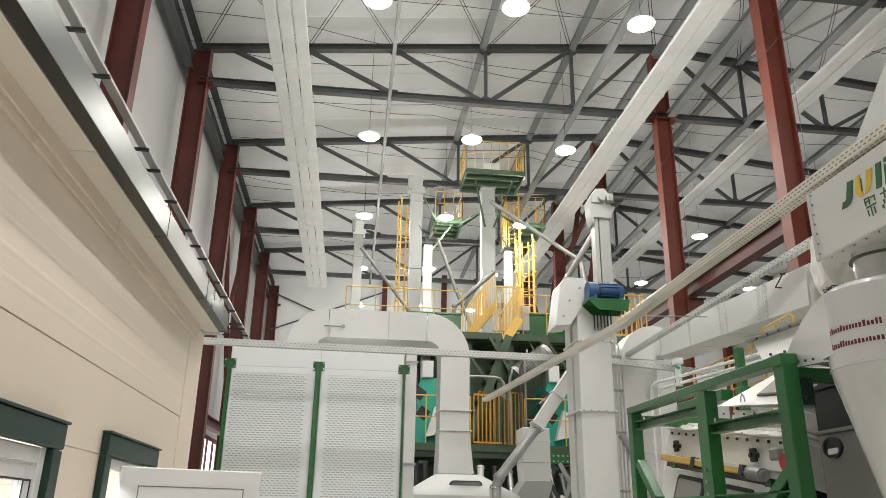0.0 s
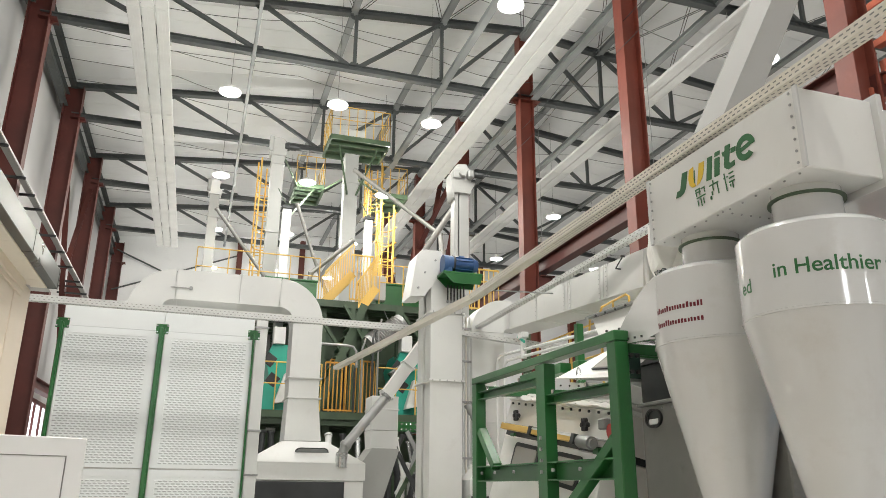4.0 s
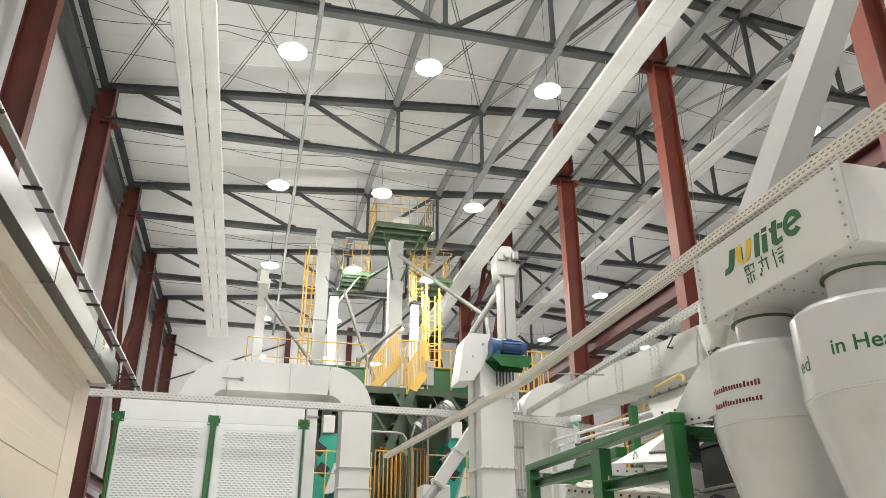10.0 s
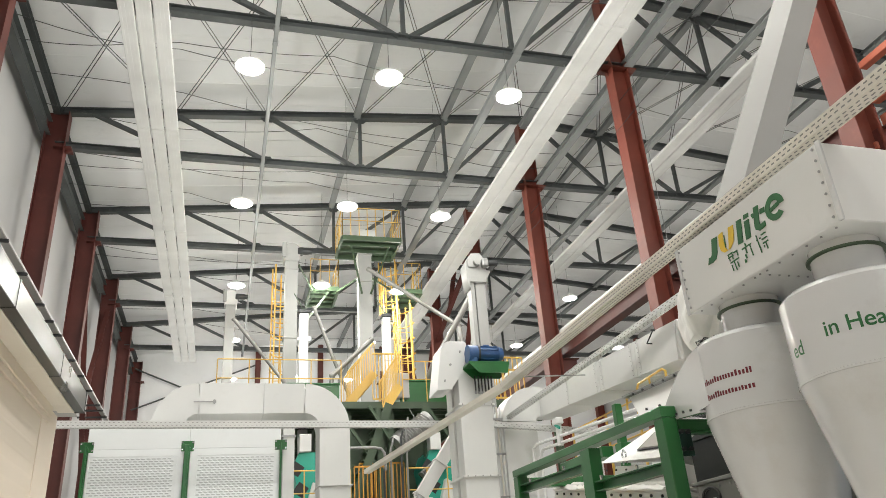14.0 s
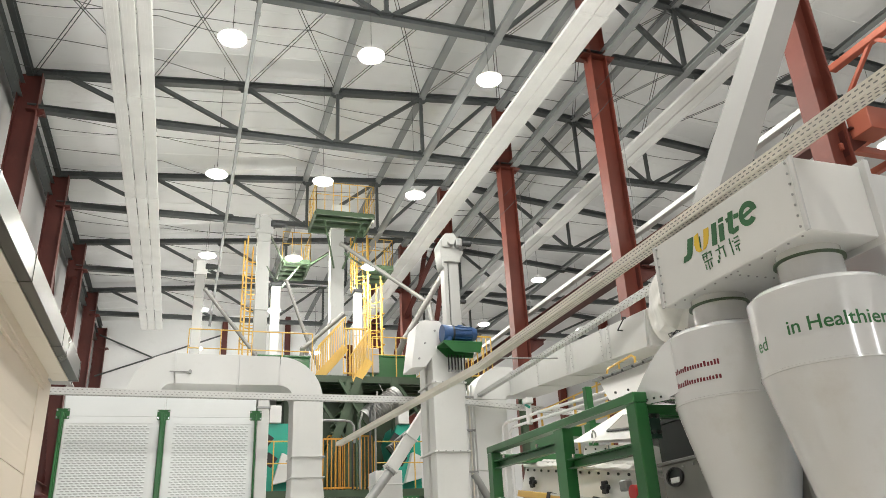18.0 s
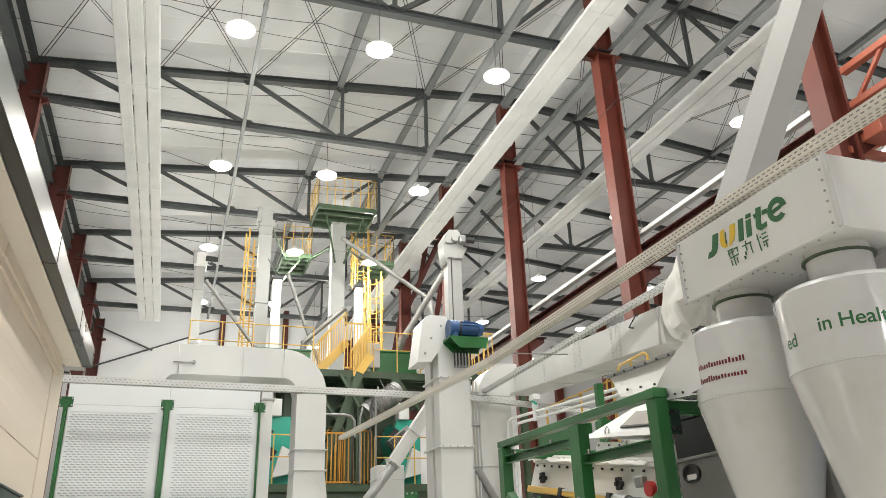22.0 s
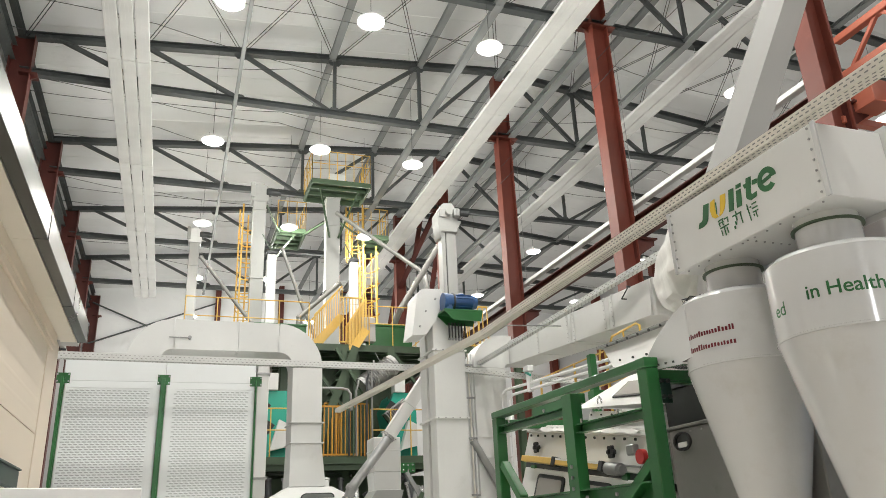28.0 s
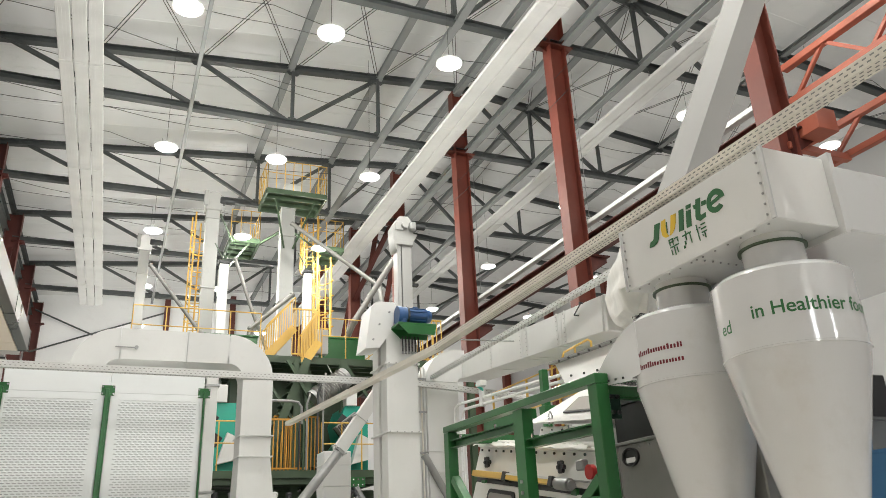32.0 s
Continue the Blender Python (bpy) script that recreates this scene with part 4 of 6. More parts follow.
for x in (-1.375, 0.0, 1.355):
    w = 0.016 if x > 1 else 0.026 if x < -1 else 0.040
    p = part("post", Geo().box(x - w, x + w * 0.5, -0.075, -0.002, 0, 4.08, 0.006).box(x + w * 0.5, x + w, -0.03, -0.002, 0, 4.08), "green", t, "green steel post")
    part("post_bracket", Geo().box(x - 0.09, x + 0.09, -0.010, -0.001, 3.99, 4.14, 0.003), "green", p)
    bolts("bolt", [(x + a, -0.010, z) for a in (-0.075, 0.075) for z in (4.015, 4.115)], 0.014, 0.012, "zinc", p)
t = thing("side_post", "white square upright beside the filter cabinet", "post", at=(0.93, 12.2, 0))
part("shaft", Geo().box(-0.09, 0.09, -0.09, 0.09, 0, 4.45, 0.008), "white", t)
for z in (1.95, 2.6, 4.2):
    part("clamp", Geo().box(-0.11, 0.11, -0.11, 0.11, z, z + 0.03), "galv", t)

t = thing("exhaust_duct", "large white rectangular duct bent over the cabinet", "duct", at=(0, 12.7, 0))
wd, dp = 0.50, 0.60
zc = 4.96
left = [(-0.91, 0, 4.36)] + [(-0.46 + 0.45 * math.cos(radians(180 - 9 * i)), 0, 4.51 + 0.45 * math.sin(radians(180 - 9 * i))) for i in range(11)]
right = [(1.23 + 0.50 * math.cos(radians(90 - 9 * i)), 0, 4.46 + 0.50 * math.sin(radians(90 - 9 * i))) for i in range(11)]
shift = Vector((0, 0.3, 0))
part("elbow", Geo().duct([Vector(p) + shift for p in left], wd, dp), "white", t)
part("duct_length", Geo().duct([Vector((-0.46, 0, zc)) + shift, Vector((0.557, 0, zc)) + shift], wd, dp), "white", t)
part("duct_length", Geo().duct([Vector((0.561, 0, zc)) + shift, Vector((1.23, 0, zc)) + shift], wd, dp), "white", t)
part("elbow", Geo().duct([Vector(p) + shift for p in right], wd, dp), "white", t)
part("duct_length", Geo().duct([Vector((1.73, 0, 4.46)) + shift, Vector((1.73, 0, 3.54)) + shift], wd, dp), "white", t)
part("duct_length", Geo().duct([Vector((1.73, 0, 3.535)) + shift, Vector((1.73, 0, 3.21)) + shift], wd, dp), "white", t)
part("transition", Geo().frustum((1.46, 2.05, -0.05, 0.65), (1.48, 1.98, 0.0, 0.6), 2.52, 3.205), "white", t)
for x in (-0.46, 0.559):
    for dx in (-0.02, 0.02):
        f = part("flange", Geo().box(x + dx - 0.006, x + dx + 0.006, -0.008, 0.612, zc - wd / 2 - 0.012, zc + wd / 2 + 0.012), "white", t)
    bolts("rivet", [(x + dx2, -0.001, zc - 0.25 + 0.07 * i) for i in range(8) for dx2 in (-0.05, 0.05)], 0.006, 0.003, "white", t)
for z in (3.537, 3.207, 2.52):
    part("flange", Geo().box(1.455, 2.02, -0.035, 0.635, z - 0.008, z + 0.008), "white", t)
part("damper_handle", Geo().tube((-0.54, -0.02, 4.90), (-0.22, -0.02, 4.90), 0.009, 8).tube((-0.22, 0.02, 4.90), (-0.22, -0.05, 4.90), 0.03, 12), "galv", t)

t = thing("suction_hood", "white sloping hood over a cleaning machine", "hood", at=(1.78, 12.9, 0))
part("hood", Geo().frustum((-0.92, 0.95, -0.62, 0.9), (-0.36, 0.36, -0.35, 0.42), 2.17, 2.50), "white", t)
part("skirt", Geo().box(-0.92, 0.95, -0.62, 0.9, 1.90, 2.17, 0.006), "white", t)
part("dark_window", Geo().box(-0.86, 0.62, -0.628, -0.62, 1.55, 1.88, 0.003), "dark", t)
part("machine_body", Geo().box(-0.90, 0.93, -0.6, 0.88, 0.25, 1.895, 0.01), "white", t)
s = Matrix.Translation((0.10, -0.49, 2.335)) @ Matrix.Rotation(radians(-50), 4, "X")
slot = [(u, v) for cx, a0 in ((0.18, -90), (-0.18, 90)) for u, v in arc(cx, -0.01, 0.075, a0, a0 + 180, 6)]
turn = s @ Matrix.Rotation(radians(90), 4, "X")
part("slot_rim", Geo().prism([(u * 1.06, v * 1.16 + 0.002) for u, v in slot], -0.008, 0.004, turn), "dark", t, "dark rounded rim")
part("inspection_slot", Geo().prism(slot, -0.012, 0.004, turn), "strut", t, "grey rounded inspection slot")
part("spout_collar", Geo().tube((0.56, -0.60, 2.10), (0.56, -0.60, 2.32), 0.095, 18), "zinc", t, "bright zinc collar")
for x in (-0.8, 0.83):
    part("foot", Geo().box(x - 0.08, x + 0.08, -0.55, 0.8, 0, 0.26, 0.005), "green", t)
t = thing("side_hopper", "white side hopper with a sloping face", "hopper", at=(2.95, 13.2, 0))
part("hopper", Geo().prism([(-0.17, 1.2), (0.10, 1.2), (0.50, 2.44), (0.02, 2.44), (-0.17, 2.17)], -0.3, 0.35), "casing", t)
part("leg", Geo().box(-0.1, 0.0, -0.25, -0.15, 0, 1.2), "green", t)
part("leg", Geo().box(0.0, 0.08, 0.2, 0.3, 0, 1.2), "green", t)
t = thing("feed_bin", "white feed bin on a sloping chute", "hopper", at=(3.20, 13.05, 0))
part("bin", Geo().box(-0.235, 0.25, 0, 0.5, 2.75, 3.34, 0.01), "white", t)
part("cone", Geo().frustum((-0.225, 0.24, 0.0, 0.45), (-0.235, 0.25, 0.0, 0.5), 2.445, 2.745), "white", t)
part("rim", Geo().box(-0.25, 0.265, -0.015, 0.515, 3.10, 3.12, 0.004), "white", t)
part("collar", Geo().box(-0.23, 0.245, -0.02, 0.47, 2.43, 2.455, 0.004), "white", t)
round_pipe("grey round spout feeding the hood", [(2.34, 12.3, 2.28), (2.40, 12.3, 2.45), (3.06, 12.4, 3.25)], 0.078)
t = thing("square_chute", "pale grey square chute rising behind the elevator", "chute", at=(3.06, 12.45, 3.26))
part("chute_length", Geo().duct([(0.0, 0, 0.0), (0.74, 0, 1.06)], 0.20, 0.20, up=(0, 1, 0)), "white", t)
part("chute_length", Geo().beam((0.70, 0, 0.98), (0.57, -1.4, 1.44), 0.20, 0.20, 0.006), "white", t)
for f in (0.02, 0.5):
    part("flange", Geo().duct([(0.74 * f, 0, 1.06 * f), (0.74 * f + 0.012, 0, 1.06 * f + 0.017)], 0.25, 0.25, up=(0, 1, 0)), "white", t)
part("transition", Geo().tube((-0.03, -0.04, -0.05), (0.02, 0, 0.03), 0.085, 16, 0.12), "white", t)

# ---- front bucket elevator with blue motor ----
t = thing("bucket_elevator", "white twin-leg bucket elevator with a blue motor", "elevator", "bucket elevators", at=(3.45, 10.35, 0))
for y0, y1 in ((0.0, 0.27), (0.38, 0.66)):
    for z0, z1 in ((0, 1.6), (1.6, 3.28), (3.28, 4.28), (4.28, 4.95)):
        part("casing", Geo().box(-0.25, 0.24, y0, y1, z0, z1 - 0.004, 0.006), "white", t)
for z in (1.6, 3.28, 4.28):
    part("flange", Geo().box(-0.28, 0.27, -0.03, 0.69, z - 0.015, z + 0.012, 0.003), "white", t)
    bolts("bolt", [(-0.22 + 0.11 * i, -0.03, z) for i in range(5)], 0.010, 0.012, "galv", t)
head = part("head", Geo().prism([(-0.58, 4.48), (-0.36, 4.50), (-0.19, 4.74), (-0.10, 5.02), (-0.09, 5.18), (-0.12, 5.22), (-0.30, 5.22)] + arc(-0.34, 5.07, 0.15, 90, 175, 6), -0.03, 0.45), "white", t)
part("head_cover", Geo().box(-0.24, 0.22, 0.02, 0.66, 4.95, 5.12, 0.02), "white", t)
bolts("bolt", [(-0.20, -0.03, 5.06), (-0.36, -0.03, 4.86), (-0.46, -0.03, 4.62)], 0.016, 0.02, "galv", head)
mt = part("motor", Geo().tube((-0.07, -0.16, 4.99), (0.02, -0.16, 4.99), 0.125, 18).tube((0.02, -0.16, 4.99), (0.33, -0.16, 4.99), 0.105, 18).tube((0.33, -0.16, 4.99), (0.41, -0.16, 4.99), 0.115, 18, 0.09), "blue", t, "dark blue geared electric motor")
for i in range(10):
    a = radians(36 * i)
    part("cooling_fin", Geo().box(0.05, 0.32, -0.006, 0.006, 0.10, 0.122, 0, Matrix.Translation((0, -0.16, 4.99)) @ Matrix.Rotation(a, 4, "X")), "blue", mt)
part("terminal_box", Geo().box(0.12, 0.21, -0.20, -0.12, 5.09, 5.125, 0.01), "blue", mt)
part("gear_case", Geo().tube((-0.13, -0.16, 4.98), (-0.07, -0.16, 4.98), 0.14, 18).box(-0.12, 0.0, -0.26, -0.06, 4.83, 4.95, 0.02), "blue", mt)
part("coupling", Geo().tube((0.015, -0.16, 4.99), (0.045, -0.16, 4.99), 0.132, 18), "dark", mt)
br = part("motor_bracket", Geo().box(-0.17, 0.44, -0.34, 0.0, 4.80, 4.83, 0.004).prism([(-0.17, 4.80), (0.44, 4.80), (0.40, 4.66), (-0.02, 4.66)], -0.34, -0.325).prism([(-0.17, 4.80), (0.44, 4.80), (0.40, 4.66), (-0.02, 4.66)], -0.02, -0.004), "green", t, "green motor bracket")
for i in range(6):
    x = -0.04 + 0.05 * i
    part("bracket_bolt", Geo().tube((x, -0.15, 4.40), (x, -0.15, 4.66), 0.012, 8), "black", br, "black threaded rod")
    part("nut", Geo().tube((x, -0.15, 4.40), (x, -0.15, 4.43), 0.02, 6), "galv", br)
t = thing("pipe_bundle", "white and cream service pipes up the elevator", "pipe", at=(3.79, 10.60, 0))
for x, m_ in ((0.0, "white"), (0.05, "cream"), (0.10, "white")):
    part("pipe", Geo().tube((x, 0, 0.3), (x, 0, 4.3), 0.014, 8), m_, t)
for z in (2.2, 3.0, 3.6, 4.1):
    part("clip", Geo().box(-0.03, 0.13, -0.02, 0.02, z, z + 0.03), "galv", t)

# ---- far elevators ----
bucket_leg("tall pale grey bucket elevator behind the platform", 1.61, 2.02, 23.4, 12.3, d=0.4, motor="dark")
# head painted whiter than its casing to look lit
bucket_leg("slim white bucket elevator, its head painted whiter as if lit", -0.276, 0.104, 29.5, 12.97, d=0.38, motor="dark", head_mat="white")
bucket_leg("tall white bucket elevator under the top platform", 4.20, 4.67, 24.2, 13.05, d=0.45, head=False)
t = thing("bucket_elevator", "white twin-leg bucket elevator near the middle columns", "elevator", "bucket elevators", at=(5.66, 16.0, 0))
for a, b in ((0, 2.4), (2.4, 4.8), (4.8, 6.9), (6.9, 8.62)):
    for x0, x1 in ((-0.18, -0.085), (-0.06, 0.19)):
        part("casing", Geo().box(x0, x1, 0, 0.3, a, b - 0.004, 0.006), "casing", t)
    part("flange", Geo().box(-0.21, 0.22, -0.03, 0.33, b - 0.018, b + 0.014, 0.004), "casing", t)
# the gap's shade, as a solid dark filler between the two legs
part("strip", Geo().box(-0.083, -0.062, 0.06, 0.28, 0, 8.6), "dark", t, "dark strip painted for the shade between the legs")
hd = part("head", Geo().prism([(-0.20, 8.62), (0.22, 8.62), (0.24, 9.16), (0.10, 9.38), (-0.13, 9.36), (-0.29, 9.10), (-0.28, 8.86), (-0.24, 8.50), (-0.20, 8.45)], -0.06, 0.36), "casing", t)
part("cap", Geo().tube((-0.02, -0.07, 9.10), (-0.02, -0.20, 9.10), 0.085, 16).box(-0.24, -0.04, -0.10, -0.06, 8.98, 9.20, 0.01), "casing", hd)
part("gear_box", Geo().box(0.10, 0.26, -0.22, -0.04, 8.98, 9.20, 0.03), "galv", hd)
part("motor", Geo().tube((0.24, -0.12, 9.10), (0.50, -0.12, 9.10), 0.075, 14), "dark", hd, "dark electric motor")
part("bracket", Geo().prism([(0.19, 8.62), (0.34, 8.90), (0.34, 8.94), (0.19, 8.94)], -0.03, 0.30), "casing", hd)
for z in (7.6, 6.5):
    part("stay", Geo().box(0.19, 0.36, 0.02, 0.14, z, z + 0.07, 0.006), "dark", t)
# kept in full white beside the grey casings, for a brightly lit look
for x0, x1, z1 in ((1.93, 2.19, 9.85), (4.45, 4.68, 9.80)):
    t = thing("dust_pipe", "bright white lit upright casing with dark cap", "casing", "upright casings", at=((x0 + x1) / 2, 21.5, 0))
    for a, b in ((0, 3), (3.01, 6), (6.01, 8.3), (8.31, z1 - 0.1)):
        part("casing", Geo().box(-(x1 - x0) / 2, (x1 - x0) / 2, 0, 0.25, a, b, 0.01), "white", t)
    part("cap", Geo().box(-(x1 - x0) / 2 - 0.03, (x1 - x0) / 2 + 0.03, -0.03, 0.28, z1 - 0.1, z1, 0.01), "dark", t)
    for s in (-1, 1):
        part("arm", Geo().beam((0, 0.1, z1), (s * 0.3, 0.1, z1 + 0.55), 0.026, 0.026), "deck", t)

# ---- platforms, ladders and rails ----
steel_platform("small green top platform on an elevator", 3.50, 5.55, 23.25, 24.9, 13.30)
tagged(part("platform_brace", Geo().beam((4.3, 24.15, 11.5), (3.85, 23.6, 13.1), 0.05, 0.05).beam((4.6, 24.15, 11.5), (5.2, 23.6, 13.1), 0.05, 0.05), "deck"), "green knee braces under the top platform", "brace")
guard_rail("yellow guard rail round the top platform", [(3.5, 24.9, 13.3), (3.5, 23.25, 13.3), (5.55, 23.25, 13.3), (5.55, 24.9, 13.3)], step=0.30, kick=False)
t = thing("drive_unit", "dark gear motor on the top platform", "motor", at=(4.55, 24.3, 13.3))
part("motor", Geo().tube((-0.25, -0.3, 0.22), (0.35, -0.3, 0.22), 0.14, 14), "dark", t)
part("head_box", Geo().box(-0.32, 0.32, -0.1, 0.4, 0.0, 0.75, 0.04), "white", t)
part("base", Geo().box(-0.3, 0.4, -0.45, -0.15, 0, 0.09), "green", t)
mid = steel_platform("green mid platform hung beside an elevator", 2.72, 3.76, 26.0, 27.8, 12.5)
guard_rail("yellow guard rail of the mid platform", [(2.72, 26.0, 12.5), (3.76, 26.0, 12.5), (3.76, 27.8, 12.5)], step=0.4, kick=False)
part("knee_brace", Geo().beam((-0.17, 0.1, -1.4), (0.73, 0.1, -0.1), 0.06, 0.06), "deck", mid)
part("support_beam", Geo().beam((0.1, 0.1, -0.2), (-0.65, -2.3, -0.2), 0.04, 0.06), "deck", mid)
part("support_beam", Geo().beam((0.95, 0.1, -0.2), (1.6, -1.5, -0.2), 0.04, 0.06), "deck", mid)
lad = steel_platform("green mid platform on the ladder side", 5.98, 7.0, 26.2, 27.8, 12.6)
part("support_beam", Geo().beam((0.1, 0.1, -0.2), (-1.4, -1.6, -0.2), 0.04, 0.06), "deck", lad)
guard_rail("yellow guard rail of the ladder platform", [(5.98, 26.2, 12.6), (7.0, 26.2, 12.6), (7.0, 27.8, 12.6)], step=0.4, kick=False)
ladder_cage("yellow caged ladder beside a white elevator", 1.58, 24.2, 6.40, 11.6, 0.46, 1)
ladder_cage("yellow caged ladder up to the top platform", 5.75, 26.3, 10.4, 13.0, 0.5, 1)
ladder_cage("yellow caged ladder up to the ladder platform", 6.22, 26.1, 6.4, 11.2, 0.5, 1)
LEGS = [(x, y) for x in (-0.2, 2.95, 4.05, 6.1) for y in (19.1, 24.8)]
steel_platform("large green main platform of the plant", -0.4, 6.6, 18.8, 27.9, 6.40, LEGS)
guard_rail("long yellow guard rail of the main platform", [(-0.3, 18.82, 6.4), (2.75, 18.82, 6.4)], step=0.75, kick=False)
guard_rail("yellow guard rail of the main platform", [(4.35, 18.82, 6.4), (6.28, 18.82, 6.4), (6.28, 21.5, 6.4)], step=0.65, kick=False)
guard_rail("yellow guard rail at the back of the platform", [(-0.3, 27.8, 6.4), (6.5, 27.8, 6.4)], step=1.1)
steel_platform("narrow green side platform with rails", 6.4, 8.3, 17.6, 19.2, 6.15, [(6.6, 17.8), (8.1, 17.8)])
bar_fence("yellow barred rail of the side platform", (6.45, 17.62, 6.15), (7.25, 17.62, 6.15), 1.1, 0.13)
bar_fence("yellow barred rail of the side platform", (6.60, 18.9, 6.15), (7.55, 18.9, 6.15), 1.15, 0.16)


def stair(label, p, q, w=0.75):
    """A yellow stair with barred side rails."""
    t = thing("steel_stair", label, "stair", "yellow stairs", at=p)
    o = Vector(p)
    q = Vector(q) - o
    y = Vector((0, w, 0))
    for s in (0, 1):
        part("stringer", Geo().beam(y * s, q + y * s, 0.012, 0.22), "yellow", t)
        part("hand_rail", Geo().tube(y * s + Vector((0, 0, 0.85)), q + y * s + Vector((0, 0, 0.85)), 0.018, 8), "yellow", t)
        for i in range(13):
            c = q * (i / 12) + y * s
            part("baluster", Geo().box(c.x - 0.01, c.x + 0.01, c.y - 0.01, c.y + 0.01, c.z, c.z + 0.85), "yellow", t)
    n = max(3, int(abs(q.z) / 0.2))
    for i in range(n):
        c = q * ((i + 0.5) / n)
        part("tread", Geo().box(c.x - 0.12, c.x + 0.12, 0.01, w - 0.01, c.z - 0.015, c.z + 0.015), "yellow", t)
    return t


stair("steep yellow stair with barred sides", (2.98, 19.3, 6.44), (3.72, 19.3, 7.30), 0.6)
stair("short yellow stair down through the deck", (4.20, 18.5, 6.75), (3.74, 18.5, 6.05), 0.4)
bar_fence("yellow barred gate beside the stair", (3.55, 18.75, 6.4), (4.15, 18.75, 6.4), 1.25, 0.08)
t = thing("control_box", "pale grey control box on the platform", "box", at=(4.40, 19.0, 6.4))
part("body", Geo().box(-0.24, 0.14, -0.12, 0.12, 0.12, 0.78, 0.01), "wall", t)
part("stand", Geo().box(-0.1, 0.0, -0.04, 0.04, 0, 0.13), "green", t)
for x0, x1, z1 in ((4.55, 5.75, 0.72), (1.45, 2.80, 0.62)):
    t = thing("cleaning_machine", "dark green painted machine on the platform", "machine", "platform machines", at=(x0, 19.5, 6.4))
    part("body", Geo().box(0, x1 - x0, 0, 1.3, 0.08, z1, 0.02), "green", t)
    part("lid", Geo().box(-0.02, x1 - x0 + 0.02, -0.02, 1.32, z1, z1 + 0.05, 0.01), "green", t)
    part("foot", Geo().box(0.05, x1 - x0 - 0.05, 0.1, 1.2, 0, 0.08), "dark", t)
# second level, lower
steel_platform("green lower platform with pipes under it", 1.15, 6.0, 17.5, 22.0, 3.45, [(x, y) for x in (1.3, 2.95, 4.1, 5.7) for y in (17.8, 21.6)])
guard_rail("yellow guard rail of the lower platform", [(1.2, 17.52, 3.45), (2.75, 17.52, 3.45)], step=0.55, kick=False)
guard_rail("yellow guard rail of the lower platform", [(4.05, 17.52, 3.45), (6.0, 17.52, 3.45)], step=0.55, kick=False)
bar_fence("orange-yellow barred fence on the lower platform", (2.85, 17.6, 3.45), (3.75, 17.6, 3.45), 1.15, 0.095, "amber")
bar_fence("orange-yellow barred stair side by the fence", (3.1, 18.4, 3.45), (4.2, 18.4, 3.45), 1.35, 0.09, "amber")
tagged(part("beam", Geo().ibeam((1.0, 17.3, 3.20), (6.2, 17.3, 3.20), 0.16, 0.15, 0.014), "deck"), "green cross beam under the lower platform", "beam")
for x0, w in ((1.38, 0.78), (4.48, 0.82)):
    t = thing("grain_cleaner", "teal painted grain cleaner with black windows", "machine", "teal machines", at=(x0, 17.9, 3.45))
    part("body", Geo().prism([(0, 0.0), (w, 0.0), (w, 1.55), (0.25, 1.55), (0.12, 1.2), (0.22, 0.75), (0, 0.45)], 0, 1.2), "teal", t)
    for cx, cz in ((0.20, 1.18), (0.30, 0.72)):
        m = Matrix.Translation((cx, -0.005, cz)) @ Matrix.Rotation(radians(35), 4, "Y")
        part("window", Geo().box(-0.13, 0.13, -0.012, 0.004, -0.13, 0.13, 0.004, m), "black", t, "black square window set at a slant")
    part("white_hopper", Geo().prism([(0.35, 0.15), (0.75, 0.25), (0.75, 0.75), (0.55, 0.85)], -0.25, -0.02), "white", t)
    part("top_box", Geo().box(0.25, 0.52, -0.1, 0.25, 1.55, 1.95, 0.01), "white", t)
    part("pedestal", Geo().box(0.02, w, 0.0, 1.2, -0.02, 0.01), "green", t)
t = thing("foil_hose", "silvery crumpled flexible hose under the platform", "hose", at=(4.30, 17.85, 5.40))
pts = [Vector((-0.30, 0, -0.24)).lerp(Vector((0.40, 0.15, 0.30)), i / 22) for i in range(23)]
rg = random.Random(8)
g = Geo()
m, n = g.frame_of(pts[0], pts[-1])
rings, seg = 26, 20
vs = [m @ Vector(((0.25 + (0.022 if i % 2 else -0.012) + rg.uniform(-0.022, 0.022)) * math.cos(2 * math.pi * j / seg), n * i / rings + rg.uniform(-0.012, 0.012), (0.25 + (0.022 if i % 2 else -0.012) + rg.uniform(-0.022, 0.022)) * math.sin(2 * math.pi * j / seg))) for i in range(rings + 1) for j in range(seg)]
g.add(vs, [(i * seg + j, i * seg + (j + 1) % seg, (i + 1) * seg + (j + 1) % seg, (i + 1) * seg + j) for i in range(rings) for j in range(seg)], True)
part("hose", g, "foil", t)
part("collar", Geo().tube(pts[-1], pts[-1] + Vector((0.08, 0.01, 0.06)), 0.25, 16), "galv", t)
part("collar", Geo().tube(pts[0] - Vector((0.08, 0.01, 0.06)), pts[0], 0.25, 16), "galv", t)
part("strap", Geo().tube((0.2, 0.1, 0.2), (0.2, 1.0, 0.85), 0.01, 6), "galv", t)
t = thing("louvred_cooler", "tilted pale cooler with close metal fins", "machine", at=(4.77, 17.7, 4.53))
m0 = Matrix.Rotation(radians(-38), 4, "Y") @ Matrix.Diagonal((0.62, 0.6, 0.7, 1))
part("frame", Geo().box(-0.5, 0.5, 0, 0.5, -0.22, -0.18, 0.004, m0).box(-0.5, 0.5, 0, 0.5, 0.18, 0.22, 0.004, m0), "galv", t)
